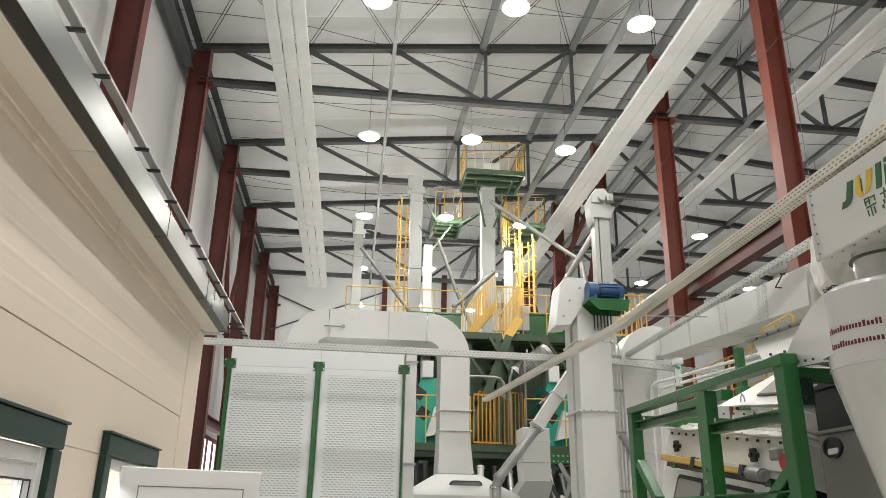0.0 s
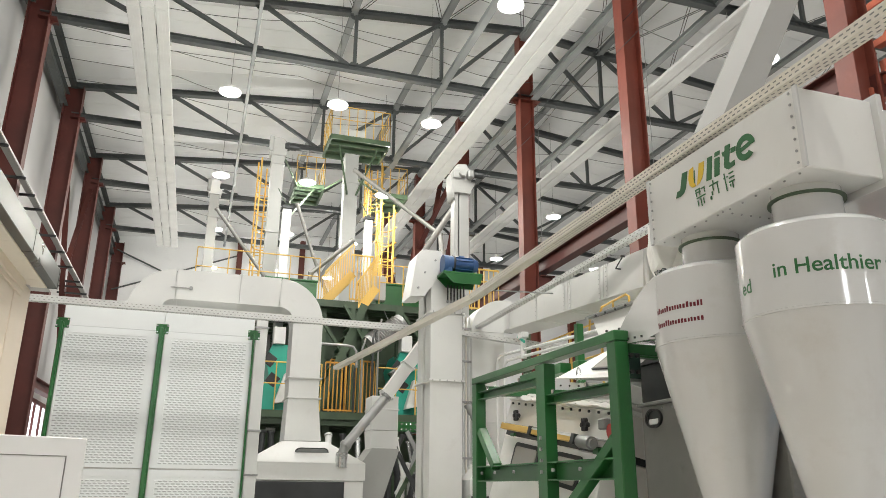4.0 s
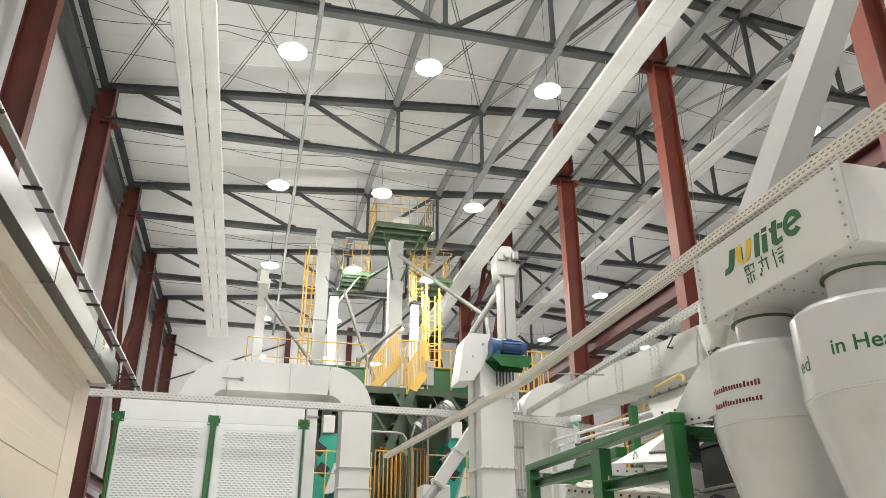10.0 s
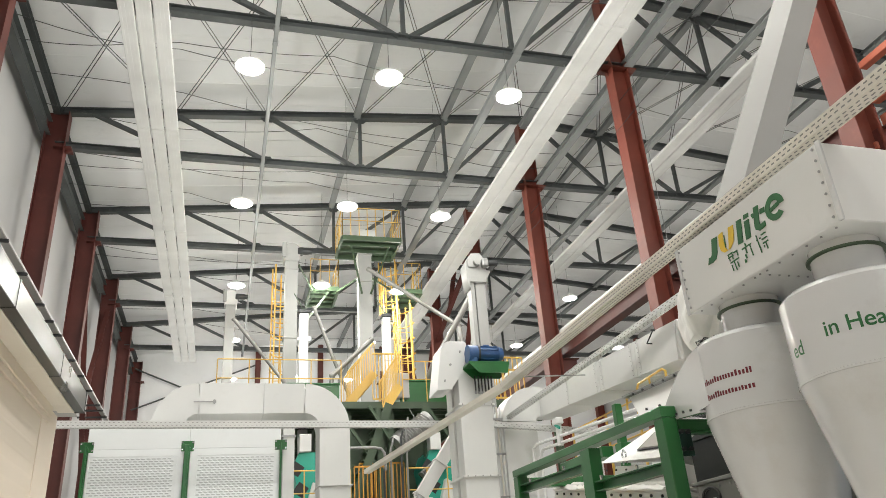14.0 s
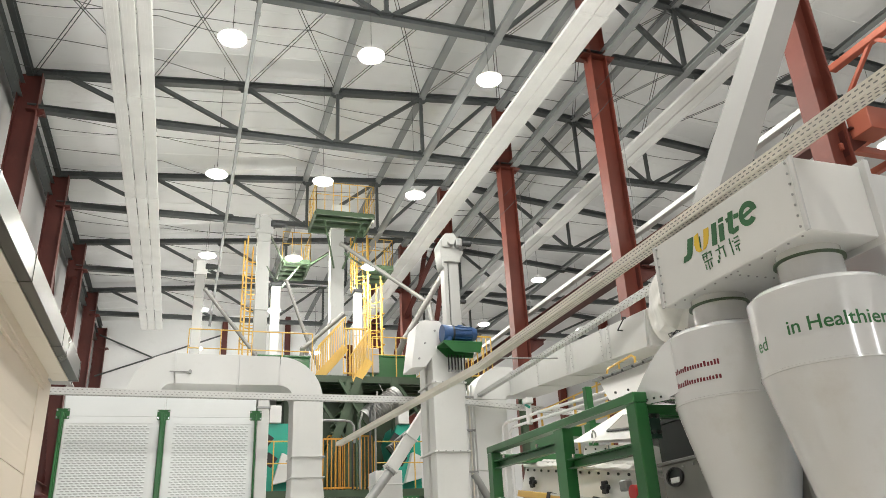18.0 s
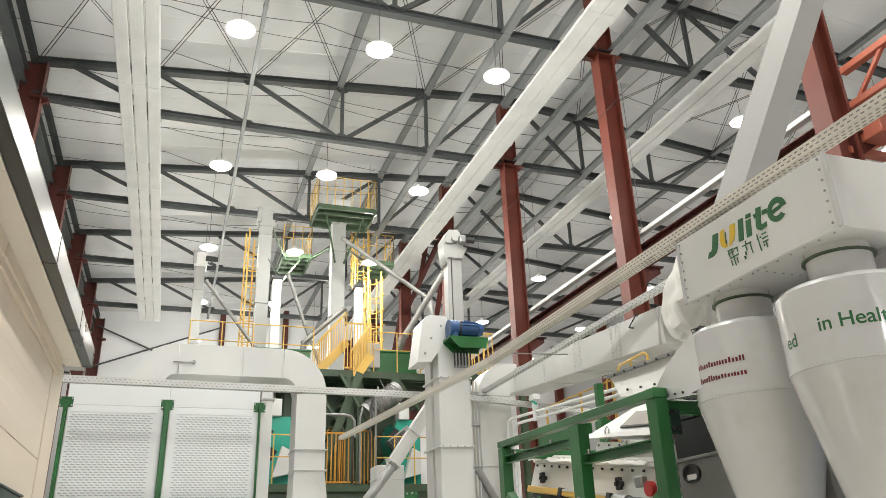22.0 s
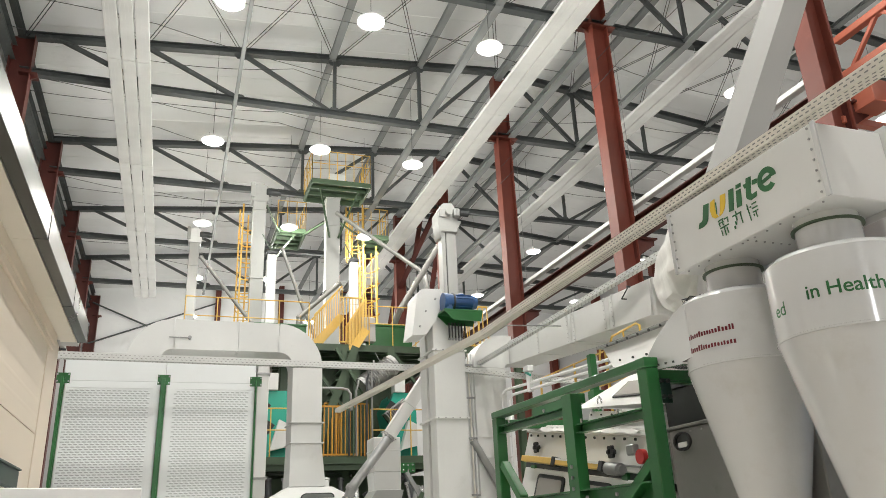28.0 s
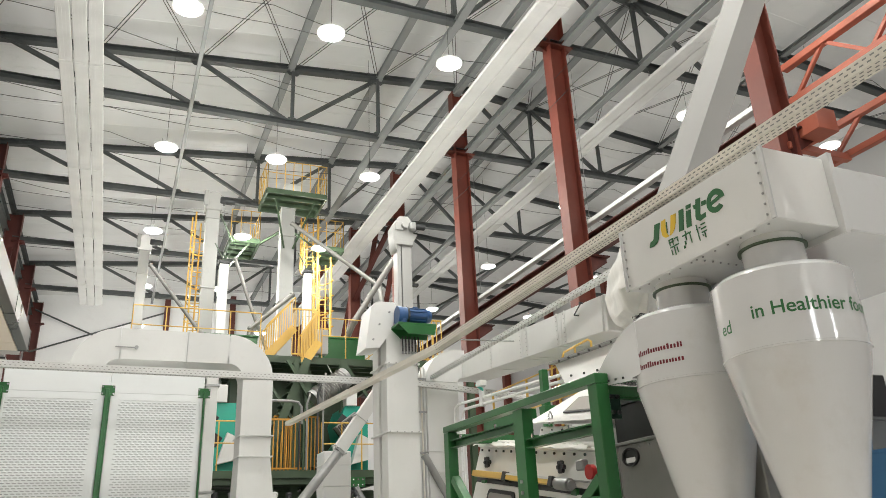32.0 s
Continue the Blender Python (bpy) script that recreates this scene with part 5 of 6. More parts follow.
for i in range(11):
    part("fin", Geo().box(-0.46 + 0.09 * i, -0.43 + 0.09 * i, 0, 0.5, -0.18, 0.18, 0, m0), "galv", t)
# black sheet added for the shade between the fins
part("backing", Geo().box(-0.48, 0.48, 0.45, 0.5, -0.19, 0.19, 0, m0), "black", t)
part("stand", Geo().box(-0.05, 0.05, 0.2, 0.3, -1.08, -0.1), "green", t)
round_pipe("galvanised spout down to the platform", [(0.05, 22.5, 9.85), (1.6, 22.4, 7.86), (2.0, 22.3, 7.0), (2.02, 22.3, 6.4)], 0.058, "spout")
round_pipe("galvanised spout slanting between casings", [(2.29, 21.0, 9.74), (2.85, 21.0, 8.2), (3.33, 21.0, 7.03), (3.4, 21.0, 6.4)], 0.052, "spout")
round_pipe("galvanised cross spout on the platform", [(3.89, 20.5, 8.62), (2.75, 20.5, 7.54), (2.6, 20.5, 6.4)], 0.065, "spout")
round_pipe("long galvanised spout from the tall elevator", [(4.30, 22.9, 11.9), (6.90, 21.6, 9.5)], 0.07, "spout")
round_pipe("galvanised spout beside the twin elevator", [(6.59, 19.4, 9.57), (5.40, 19.4, 7.61), (5.25, 19.7, 7.15)], 0.085, "spout")
round_pipe("galvanised spout behind the twin elevator", [(6.90, 21.6, 9.5), (7.0, 21.0, 7.2), (6.5, 21.0, 6.4)], 0.08, "spout")
t = thing("pipe_run", "grey handrail-like pipe bend below the platform", "pipe", at=(2.3, 16.9, 4.9))
part("pipe", Geo().path([(0, 0, 0), (0.9, 0, 0), (1.05, 0, -0.03), (1.12, 0, -0.12), (1.14, 0, -0.5)], 0.03, 8), "galv", t)
part("bracket", Geo().box(0.1, 0.14, -0.02, 0.9, -0.02, 0.02), "dark", t)
part("post", Geo().tube((0.05, 0, -1.45), (0.05, 0, 0.0), 0.025, 8), "green", t)
rng = random.Random(11)
for k in range(9):
    x, z = 2.9 + 0.34 * k, 2.0 + rng.uniform(0, 0.5)
    round_pipe("short grey and white spout under the lower platform", [(x, 16.9, 0.0), (x, 16.9, z), (x + rng.uniform(-0.4, 0.4), 16.9 + rng.uniform(0, 0.4), z + rng.uniform(0.5, 0.9))], rng.uniform(0.05, 0.09), rng.choice(["galv", "white", "dark", "zinc"]))
for k in range(5):
    x = 1.2 + 0.28 * k
    round_pipe("short dark spout under the lower platform", [(x, 17.2, 0.0), (x, 17.2, 1.5), (x + rng.uniform(-0.1, 0.2), 17.3, 2.95)], rng.uniform(0.05, 0.08), rng.choice(["galv", "dark"]))
t = thing("green_column", "green steel post under the main platform", "post", "green posts", at=(3.62, 18.4, 0))
part("shaft", Geo().ibeam((0, 0, 0), (0, 0, 6.2), 0.16, 0.16, 0.01, up=(0, 1, 0)), "deck", t)
part("foot_plate", Geo().box(-0.15, 0.15, -0.15, 0.15, 0, 0.02), "green", t)
copy_thing(t, pose(4.75, 18.2, 0))
for p, q in (((2.7, 18.3, 5.9), (3.6, 18.3, 4.6)), ((3.3, 18.0, 6.1), (4.1, 18.0, 4.8)), ((4.8, 18.2, 6.1), (5.7, 18.2, 4.9))):
    tagged(part("brace", Geo().beam(p, q, 0.07, 0.07), "deck"), "green diagonal brace under the main platform", "brace", "green braces")
tagged(part("partition", Geo().box(-4.6, 8.6, 41.0, 41.15, 0, 9.4), "wall"), "white partition wall at the far end", "partition")
for x in (1.4, 3.1):
    t = thing("crate", "beige box stored on the platform", "box", "stored boxes", at=(x, 24.4, 6.4))
    part("body", Geo().box(-0.55, 0.55, -0.3, 0.3, 0.0, 0.85, 0.01), "beige", t)
    part("lid", Geo().box(-0.56, 0.56, -0.31, 0.31, 0.85, 0.89, 0.005), "beige", t)

# clutter under the lower platform
t = thing("machine_spout", "pale grey spout bent into a machine hood", "spout", at=(3.87, 10.6, 2.96))
part("spout", Geo().tube((-0.02, 0, 0.03), (0.37, 0, -0.62), 0.056, 16), "galv", t)
part("elbow", Geo().path([(0.35, 0, -0.59), (0.40, 0, -0.69), (0.41, 0, -0.80)], 0.060, 14), "galv", t)
part("collar", Geo().tube((0.41, 0, -0.74), (0.41, 0, -0.83), 0.078, 16), "zinc", t)
t = thing("suction_hood", "white hood of the machine beside the elevator", "hood", at=(4.1, 10.3, 0))
part("hood", Geo().frustum((-0.35, 0.5, -0.1, 0.5), (-0.15, 0.4, 0.1, 0.45), 1.92, 2.14), "white", t)
part("skirt", Geo().box(-0.35, 0.5, -0.1, 0.5, 1.72, 1.92, 0.005), "white", t)
part("dark_window", Geo().box(-0.33, 0.48, -0.106, -0.1, 1.4, 1.7, 0.003), "dark", t)
part("machine_body", Geo().box(-0.34, 0.49, -0.09, 0.49, 0.0, 1.72, 0.008), "white", t)
rng = random.Random(21)
for k in range(16):
    x, z = 3.75 + rng.uniform(0, 1.5), 1.6 + rng.uniform(0, 0.7)
    y = 15.2 + rng.uniform(0, 1.6)
    s = rng.choice((-1, 1))
    round_pipe("short metal spout in the clutter under the platform", [(x, y, 0.0), (x, y, z), (x + s * rng.uniform(0.1, 0.45), y, z + rng.uniform(0.4, 0.8))], rng.uniform(0.03, 0.07), rng.choice(["zinc", "galv", "dark", "white", "dark"]))
for k, (p, q, m_) in enumerate((((3.9, 15.0, 2.6), (4.5, 15.0, 1.5), "dark"), ((4.5, 15.1, 2.5), (3.9, 15.1, 1.4), "deck"), ((4.2, 15.2, 2.9), (4.9, 15.2, 1.7), "galv"), ((2.3, 16.0, 3.0), (3.0, 16.0, 1.9), "deck"))):
    t = thing("diagonal_brace", "slanting steel brace on a post under the platform", "brace", "lower braces", at=(q[0], q[1], 0))
    part("bar", Geo().beam((p[0] - q[0], 0, p[2]), (0, 0, q[2]), 0.05, 0.08), m_, t)
    part("post", Geo().box(-0.03, 0.03, -0.03, 0.03, 0, q[2] + 0.05), m_, t)
t = thing("junction_plate", "green bolted splice plate on the platform beam", "plate", at=(4.55, 17.19, 3.15))
part("plate", Geo().box(-0.45, 0.45, -0.012, 0.0, -0.11, 0.11, 0.003), "green", t)
bolts("bolt", [(-0.38 + 0.11 * i, -0.012, z) for i in range(8) for z in (-0.06, 0.06)], 0.022, 0.02, "zinc", t)
# dark stair under the main platform
t = thing("steel_stair", "dark green steel stair under the main platform", "stair", at=(2.75, 18.2, 4.3))
for s in (0, 1):
    part("stringer", Geo().beam((0.0, 0.7 * s, -0.85), (1.1, 0.7 * s, 1.9), 0.02, 0.2), "deck", t)
for i in range(11):
    part("tread", Geo().box(0.1 * i - 0.10, 0.1 * i + 0.14, 0.01, 0.69, -0.72 + 0.25 * i, -0.69 + 0.25 * i), "deck", t)
t = thing("service_pipe", "bundle of grey conduits up the green post", "pipe", at=(3.5, 17.4, 3.45))
for i, (dx, m_) in enumerate(((0.0, "dark"), (0.10, "deck"), (0.17, "dull"), (0.42, "dark"), (0.55, "dull"))):
    part("pipe", Geo().path([(dx, 0, 0), (dx, 0, 1.0 + 0.25 * i), (dx + 0.06, 0.05, 1.15 + 0.25 * i), (dx + 0.14, 0.35, 1.3 + 0.25 * i)], 0.024, 8), m_, t)
# made-up dark blocks that give the deep shade under the platforms
t = thing("storage_bin", "dark green block added as a shade backdrop under the main platform", "bin", "dark bins", at=(2.2, 19.9, 3.45))
part("body", Geo().box(0, 1.5, 0, 1.4, 0.3, 2.55, 0.02), "deck", t)
part("foot", Geo().box(0.1, 1.4, 0.1, 1.3, 0, 0.3), "dark", t)
part("rib", Geo().box(-0.03, 1.53, -0.03, 1.43, 1.5, 1.58, 0.01), "deck", t)
copy_thing(t, pose(3.85, 20.0, 3.45))
t = thing("storage_bin", "dark green block added as a shade backdrop below the lower platform", "bin", "dark bins", at=(1.6, 19.0, 0))
part("body", Geo().box(0, 4.2, 0, 1.4, 0.2, 3.1, 0.02), "deck", t)
part("foot", Geo().box(0.1, 4.1, 0.1, 1.3, 0, 0.2), "dark", t)
# ---- perforated trays across the view ----
def perforated_tray(label, p, q, w=0.10, h=0.06, step=0.075, sides=1, mat="tray", slots=True):
    """A light galvanised tray, slotted along its bed and sides."""
    t = thing("perforated_tray", label, "cable tray", "perforated trays", at=p)
    g0 = Geo()
    m, n = g0.frame_of((0, 0, 0), Vector(q) - Vector(p))
    part("bed", Geo().box(-w / 2, w / 2, 0, n, -h / 2, -h / 2 + 0.003, 0, m), mat, t)
    for s in (-1, 1):
        part("side", Geo().box(s * w / 2 - 0.0015, s * w / 2 + 0.0015, 0, n, -h / 2, h / 2, 0, m), mat, t)
        part("lip", Geo().box(s * w / 2 - (0.012 if s > 0 else 0), s * w / 2 + (0 if s > 0 else 0.012), 0, n, h / 2, h / 2 + 0.003, 0, m), mat, t)
    me = Geo().box(-0.0036, 0.0036, -0.011, 0.011, -0.0008, 0.0008).mesh("slot", M["dull"])
    spots = []
    for i in range(int(n / step) if slots else 0):
        y = step * (i + 0.5)
        spots += [m @ Matrix.Translation((x, y + dy, -h / 2 - 0.001)) for x, dy in ((-w * 0.30, 0), (0.0, step / 2), (w * 0.30, 0))]
        if sides:
            spots += [m @ Matrix.Translation((sides * (w / 2 + 0.002), y + dy, z)) @ Matrix.Rotation(radians(90), 4, "Y") for z, dy in ((h * 0.2, 0), (-h * 0.2, step / 2))]
    # the slots beside the cyclones and machines singly, those further on as one sheet
    spots.sort(key=lambda k: abs((Vector(p) + k.translation).y - 5.0))
    for k in spots[:290]:
        o = new("slot", me)
        o.parent, o.matrix_local = t, k
    rest = Geo()
    for k in spots[290:]:
        rest.box(-0.0036, 0.0036, -0.011, 0.011, -0.0008, 0.0008, 0, k)
    if len(spots) > 290:
        tagged(part("slot", rest, "dull", t), "", "", "", "stuff")
    return t


perforated_tray("pale perforated cable tray across the hall", (-4.7, 11.2, 4.24), (3.2, 11.2, 4.18), 0.10, 0.09, 0.06)
perforated_tray("pale perforated cable tray beside the elevator", (3.72, 10.5, 4.02), (5.75, 10.5, 3.87), 0.10, 0.07, 0.08)
perforated_tray("pale perforated cable tray over the machines", (2.22, 12.55, 3.71), (2.70, 7.2, 3.71), 0.09, 0.06, 0.09, 0, "cream", False)
perforated_tray("pale perforated cable tray over the machines", (2.70, 7.2, 3.71), (2.65, 1.2, 3.73), 0.09, 0.06, 0.042, 1, "cream")
perforated_tray("pale perforated cable tray over the machines", (2.65, 1.2, 3.73), (2.64, -1.5, 3.73), 0.09, 0.06, 0.09, 0, "cream")
perforated_tray("pale perforated cable tray to the cyclones", (4.06, 11.2, 4.16), (3.94, 5.3, 4.16), 0.075, 0.05, 0.085)
t = thing("stay_rod", "thin dark stay between cable trays", "rod", at=(2.85, 6.9, 3.72))
part("rod", Geo().tube((-0.2, 0, 0), (0.75, 0.25, 0.10), 0.007, 8), "galv", t)

# ---- duct behind the machines ----
t = thing("return_duct", "white rectangular duct sloping down towards the cyclones", "duct", at=(4.28, 0, 0))
fall = lambda y: 3.855 + 0.108 * (y - 6.05)
veer = lambda y: 0.117 * (y - 6.05)
part("riser", Geo().box(-0.33, 0.20, 10.65, 11.10, 0.0, 4.095, 0.004), "white", t)
part("elbow", Geo().prism(arc(0.19, 4.10, 0.52, 180, 90, 12) + [(0.34, 4.62), (0.34, 4.17)] + arc(0.27, 4.10, 0.07, 90, 180, 5), 10.65, 11.10), "white", t)
for y0, y1 in ((11.10, 9.3), (9.29, 8.1), (8.09, 7.0), (6.99, 6.05)):
    part("duct_length", Geo().duct([(veer(y0), y0, fall(y0)), (veer(y1), y1, fall(y1))], 0.37, 0.50, up=(1, 0, 0)), "white", t)
for y in (9.295, 8.095, 6.995):
    for dy in (-0.1, 0.1) if y < 9 else (0,):
        z, x = fall(y + dy), veer(y + dy)
        part("flange", Geo().box(x - 0.258, x + 0.258, y + dy - 0.006, y + dy + 0.006, z - 0.193, z + 0.193), "white", t)
        bolts("rivet", [(x - 0.251, y + dy + 0.02, z - 0.16 + 0.053 * i) for i in range(7)], 0.005, 0.006, "galv", t, (-1, 0, 0))
for z in (1.6, 2.75, 3.05):
    part("flange", Geo().box(-0.345, 0.215, 10.635, 11.115, z - 0.008, z + 0.008), "white", t)
part("damper_lever", Geo().tube((-0.19, 6.55, 3.98), (-0.25, 6.55, 3.98), 0.008, 8).tube((-0.25, 6.55, 3.98), (-0.25, 6.40, 4.07), 0.007, 8).tube((-0.27, 6.40, 4.07), (-0.23, 6.40, 4.07), 0.012, 8), "dark", t)
part("end_collar", Geo().box(-0.235, 0.235, 6.0, 6.06, 3.66, 4.05, 0.01), "white", t)
# cloth sleeve
t = thing("cloth_sleeve", "crumpled white cloth sleeve on the duct end", "sleeve", at=(4.16, 5.7, 3.86))
rng = random.Random(5)
vs, fs = [], []
NR, NS = 44, 48
for i in range(NR + 1):
    f = i / NR
    close = min(1.0, 6 * f + 0.75, 4 * (1 - f) + 0.02)
    for j in range(NS):
        a = 2 * math.pi * j / NS
        fold = 0.024 * math.sin(5 * a + 4 * f) + 0.013 * math.sin(11 * a - 5 * f) + 0.005 * math.sin(19 * a + 9 * f) + 0.001 * rng.uniform(-1, 1)
        r = (0.25 + 0.09 * f + fold * min(1, 4 * f)) * close
        vs.append((0.1 - 1.0 * f + r * math.cos(a) * 0.9, 0.36 - 1.75 * f + 0.3 * r * math.cos(a), r * math.sin(a) * (0.86 + 0.3 * min(1, 3 * f)) + 0.07 - 0.33 * f))
for i in range(NR):
    fs += [(i * NS + j, i * NS + (j + 1) % NS, (i + 1) * NS + (j + 1) % NS, (i + 1) * NS + j) for j in range(NS)]
part("cloth", Geo().add(vs, fs, True), "cloth", t)

# ---- twin cyclones ----
C1, C2, CR = (2.86, 3.56), (2.86, 2.80), 0.36
t = thing("cyclone_manifold", "white riveted manifold box with a green company mark", "box", at=(2.84, 3.14, 3.44))
part("body", Geo().box(-0.235, 0.235, -0.62, 0.63, -0.21, 0.205, 0.006), "white", t)
for y in (-0.62, 0.63):
    part("corner_angle", Geo().box(-0.241, -0.225, y - 0.015, y + 0.015, -0.213, 0.208, 0.003), "gloss", t)
bolts("rivet", [(-0.237, -0.585, -0.18 + 0.06 * i) for i in range(7)] + [(-0.237, 0.60, -0.18 + 0.06 * i) for i in range(7)], 0.007, 0.006, "galv", t, (-1, 0, 0))
bolts("rivet", [(-0.21 + 0.06 * i, 0, -0.213) for i in range(7)] + [(-0.205, -0.55 + 0.1 * i, -0.213) for i in range(12)], 0.006, 0.006, "galv", t, (0, 0, -1))
part("end_flange", Geo().box(0.225, 0.26, -0.66, 0.66, -0.25, 0.23, 0.004), "gloss", t)
part("side_duct", Geo().box(0.26, 1.6, -0.60, 0.60, -0.20, 0.19, 0.006), "gloss", t)
part("outlet_collar", Geo().frustum((-0.14, 0.14, -0.06, 0.28), (-0.12, 0.12, -0.02, 0.24), 0.205, 0.235), "gloss", t)
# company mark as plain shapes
def bar(y0, y1, z0, z1, mat="inkgreen", lean=0.02):
    """A slanting bar of the mark between two places along the box."""
    part("mark_bar", Geo().add([(-0.2375 - e, y, z) for e in (0, 0.0015) for y, z in ((y0, z0), (y1, z0), (y1 - lean, z1), (y0 - lean, z1))], [(0, 1, 2, 3), (7, 6, 5, 4), (0, 4, 5, 1), (1, 5, 6, 2), (2, 6, 7, 3), (3, 7, 4, 0)]), mat, t)


def shape(outline, mat="inkgreen"):
    """A flat painted shape of the mark, (along, up) on the front of the box."""
    k = len(outline)
    vs = [(-0.2355 - e, y, z) for e in (0, 0.003) for y, z in outline]
    part("mark_shape", Geo().add(vs, [tuple(range(k)), tuple(range(2 * k - 1, k - 1, -1))] + [(i, (i + 1) % k, k + (i + 1) % k, k + i) for i in range(k)]), mat, t)


shape([(0.279, 0.119), (0.229, 0.114), (0.257, 0.020), (0.277, -0.004), (0.308, -0.013), (0.356, -0.010), (0.338, 0.026), (0.318, 0.024), (0.306, 0.034)])
shape([(0.212, 0.113), (0.174, 0.117), (0.183, 0.060), (0.178, 0.020), (0.164, -0.004), (0.196, -0.002), (0.220, 0.018), (0.227, 0.060)], "inkyellow")
shape([(0.122, 0.116), (0.076, 0.112), (0.088, 0.060), (0.106, 0.022), (0.134, 0.000), (0.158, -0.004), (0.146, 0.026), (0.136, 0.060)], "inkyellow")
shape([(0.172, 0.092), (0.166, 0.092), (0.172, 0.020), (0.180, 0.020)])
shape([(0.047, 0.117), (0.005, 0.113), (0.031, -0.016), (0.073, -0.012)])
shape([(-0.012, 0.086), (-0.053, 0.082), (-0.037, -0.018), (0.004, -0.015)])
shape([(-0.018, 0.120), (-0.060, 0.117), (-0.055, 0.094), (-0.013, 0.097)])
shape([(-0.104, 0.122), (-0.144, 0.118), (-0.122, 0.022), (-0.130, 0.012), (-0.165, 0.016), (-0.163, -0.012), (-0.112, -0.018), (-0.084, 0.002), (-0.082, 0.024)])
shape([(-0.147, 0.0905), (-0.141, 0.064), (-0.178, 0.060), (-0.184, 0.086)])
shape([(-0.074, 0.096), (-0.080, 0.070), (-0.091, 0.069), (-0.097, 0.094)])
shape([(-0.219, 0.056), (-0.284, 0.066), (-0.286, 0.044), (-0.219, 0.034)])
ring = [(math.cos(radians(a)), math.sin(radians(a))) for a in range(0, 316, 15)]
shape([(-0.254 - 0.071 * c, 0.048 + 0.070 * v) for c, v in ring] + [(-0.252 - 0.036 * c, 0.048 + 0.036 * v) for c, v in ring[::-1]])
# three signs as groups of plain strokes
for y, strokes in ((0.176, ((0, 46, 0, 8), (0, 46, 18, 25), (6, 14, 8.5, 44), (34, 42, 8.5, 17.5), (34, 42, 25.5, 44), (50, 86, 6, 14), (78, 86, 14.5, 40), (8, 86, 50, 58), (44, 52, 58.5, 112), (16, 24, 68, 104), (66, 74, 68, 104))),
                   (0.060, ((6, 84, 20, 28), (76, 84, 28.5, 92), (36, 45, 0, 19.5), (34, 43, 28.5, 60), (22, 33, 60.5, 84), (8, 22, 84.5, 104))),
                   (-0.068, ((14, 22, 0, 106), (24, 36, 24, 32), (0, 12, 24, 32), (42, 80, 12, 20), (40, 84, 38, 46), (40, 84, 60, 68), (64, 72, 68.5, 104), (44, 52, 76, 90)))):
    for a0, a1, b0, b1 in strokes:
        bar(y - 0.001 * a0, y - 0.001 * a1, -0.026 - 0.001 * b1, -0.026 - 0.001 * b0, lean=-0.00012 * (b1 - b0))

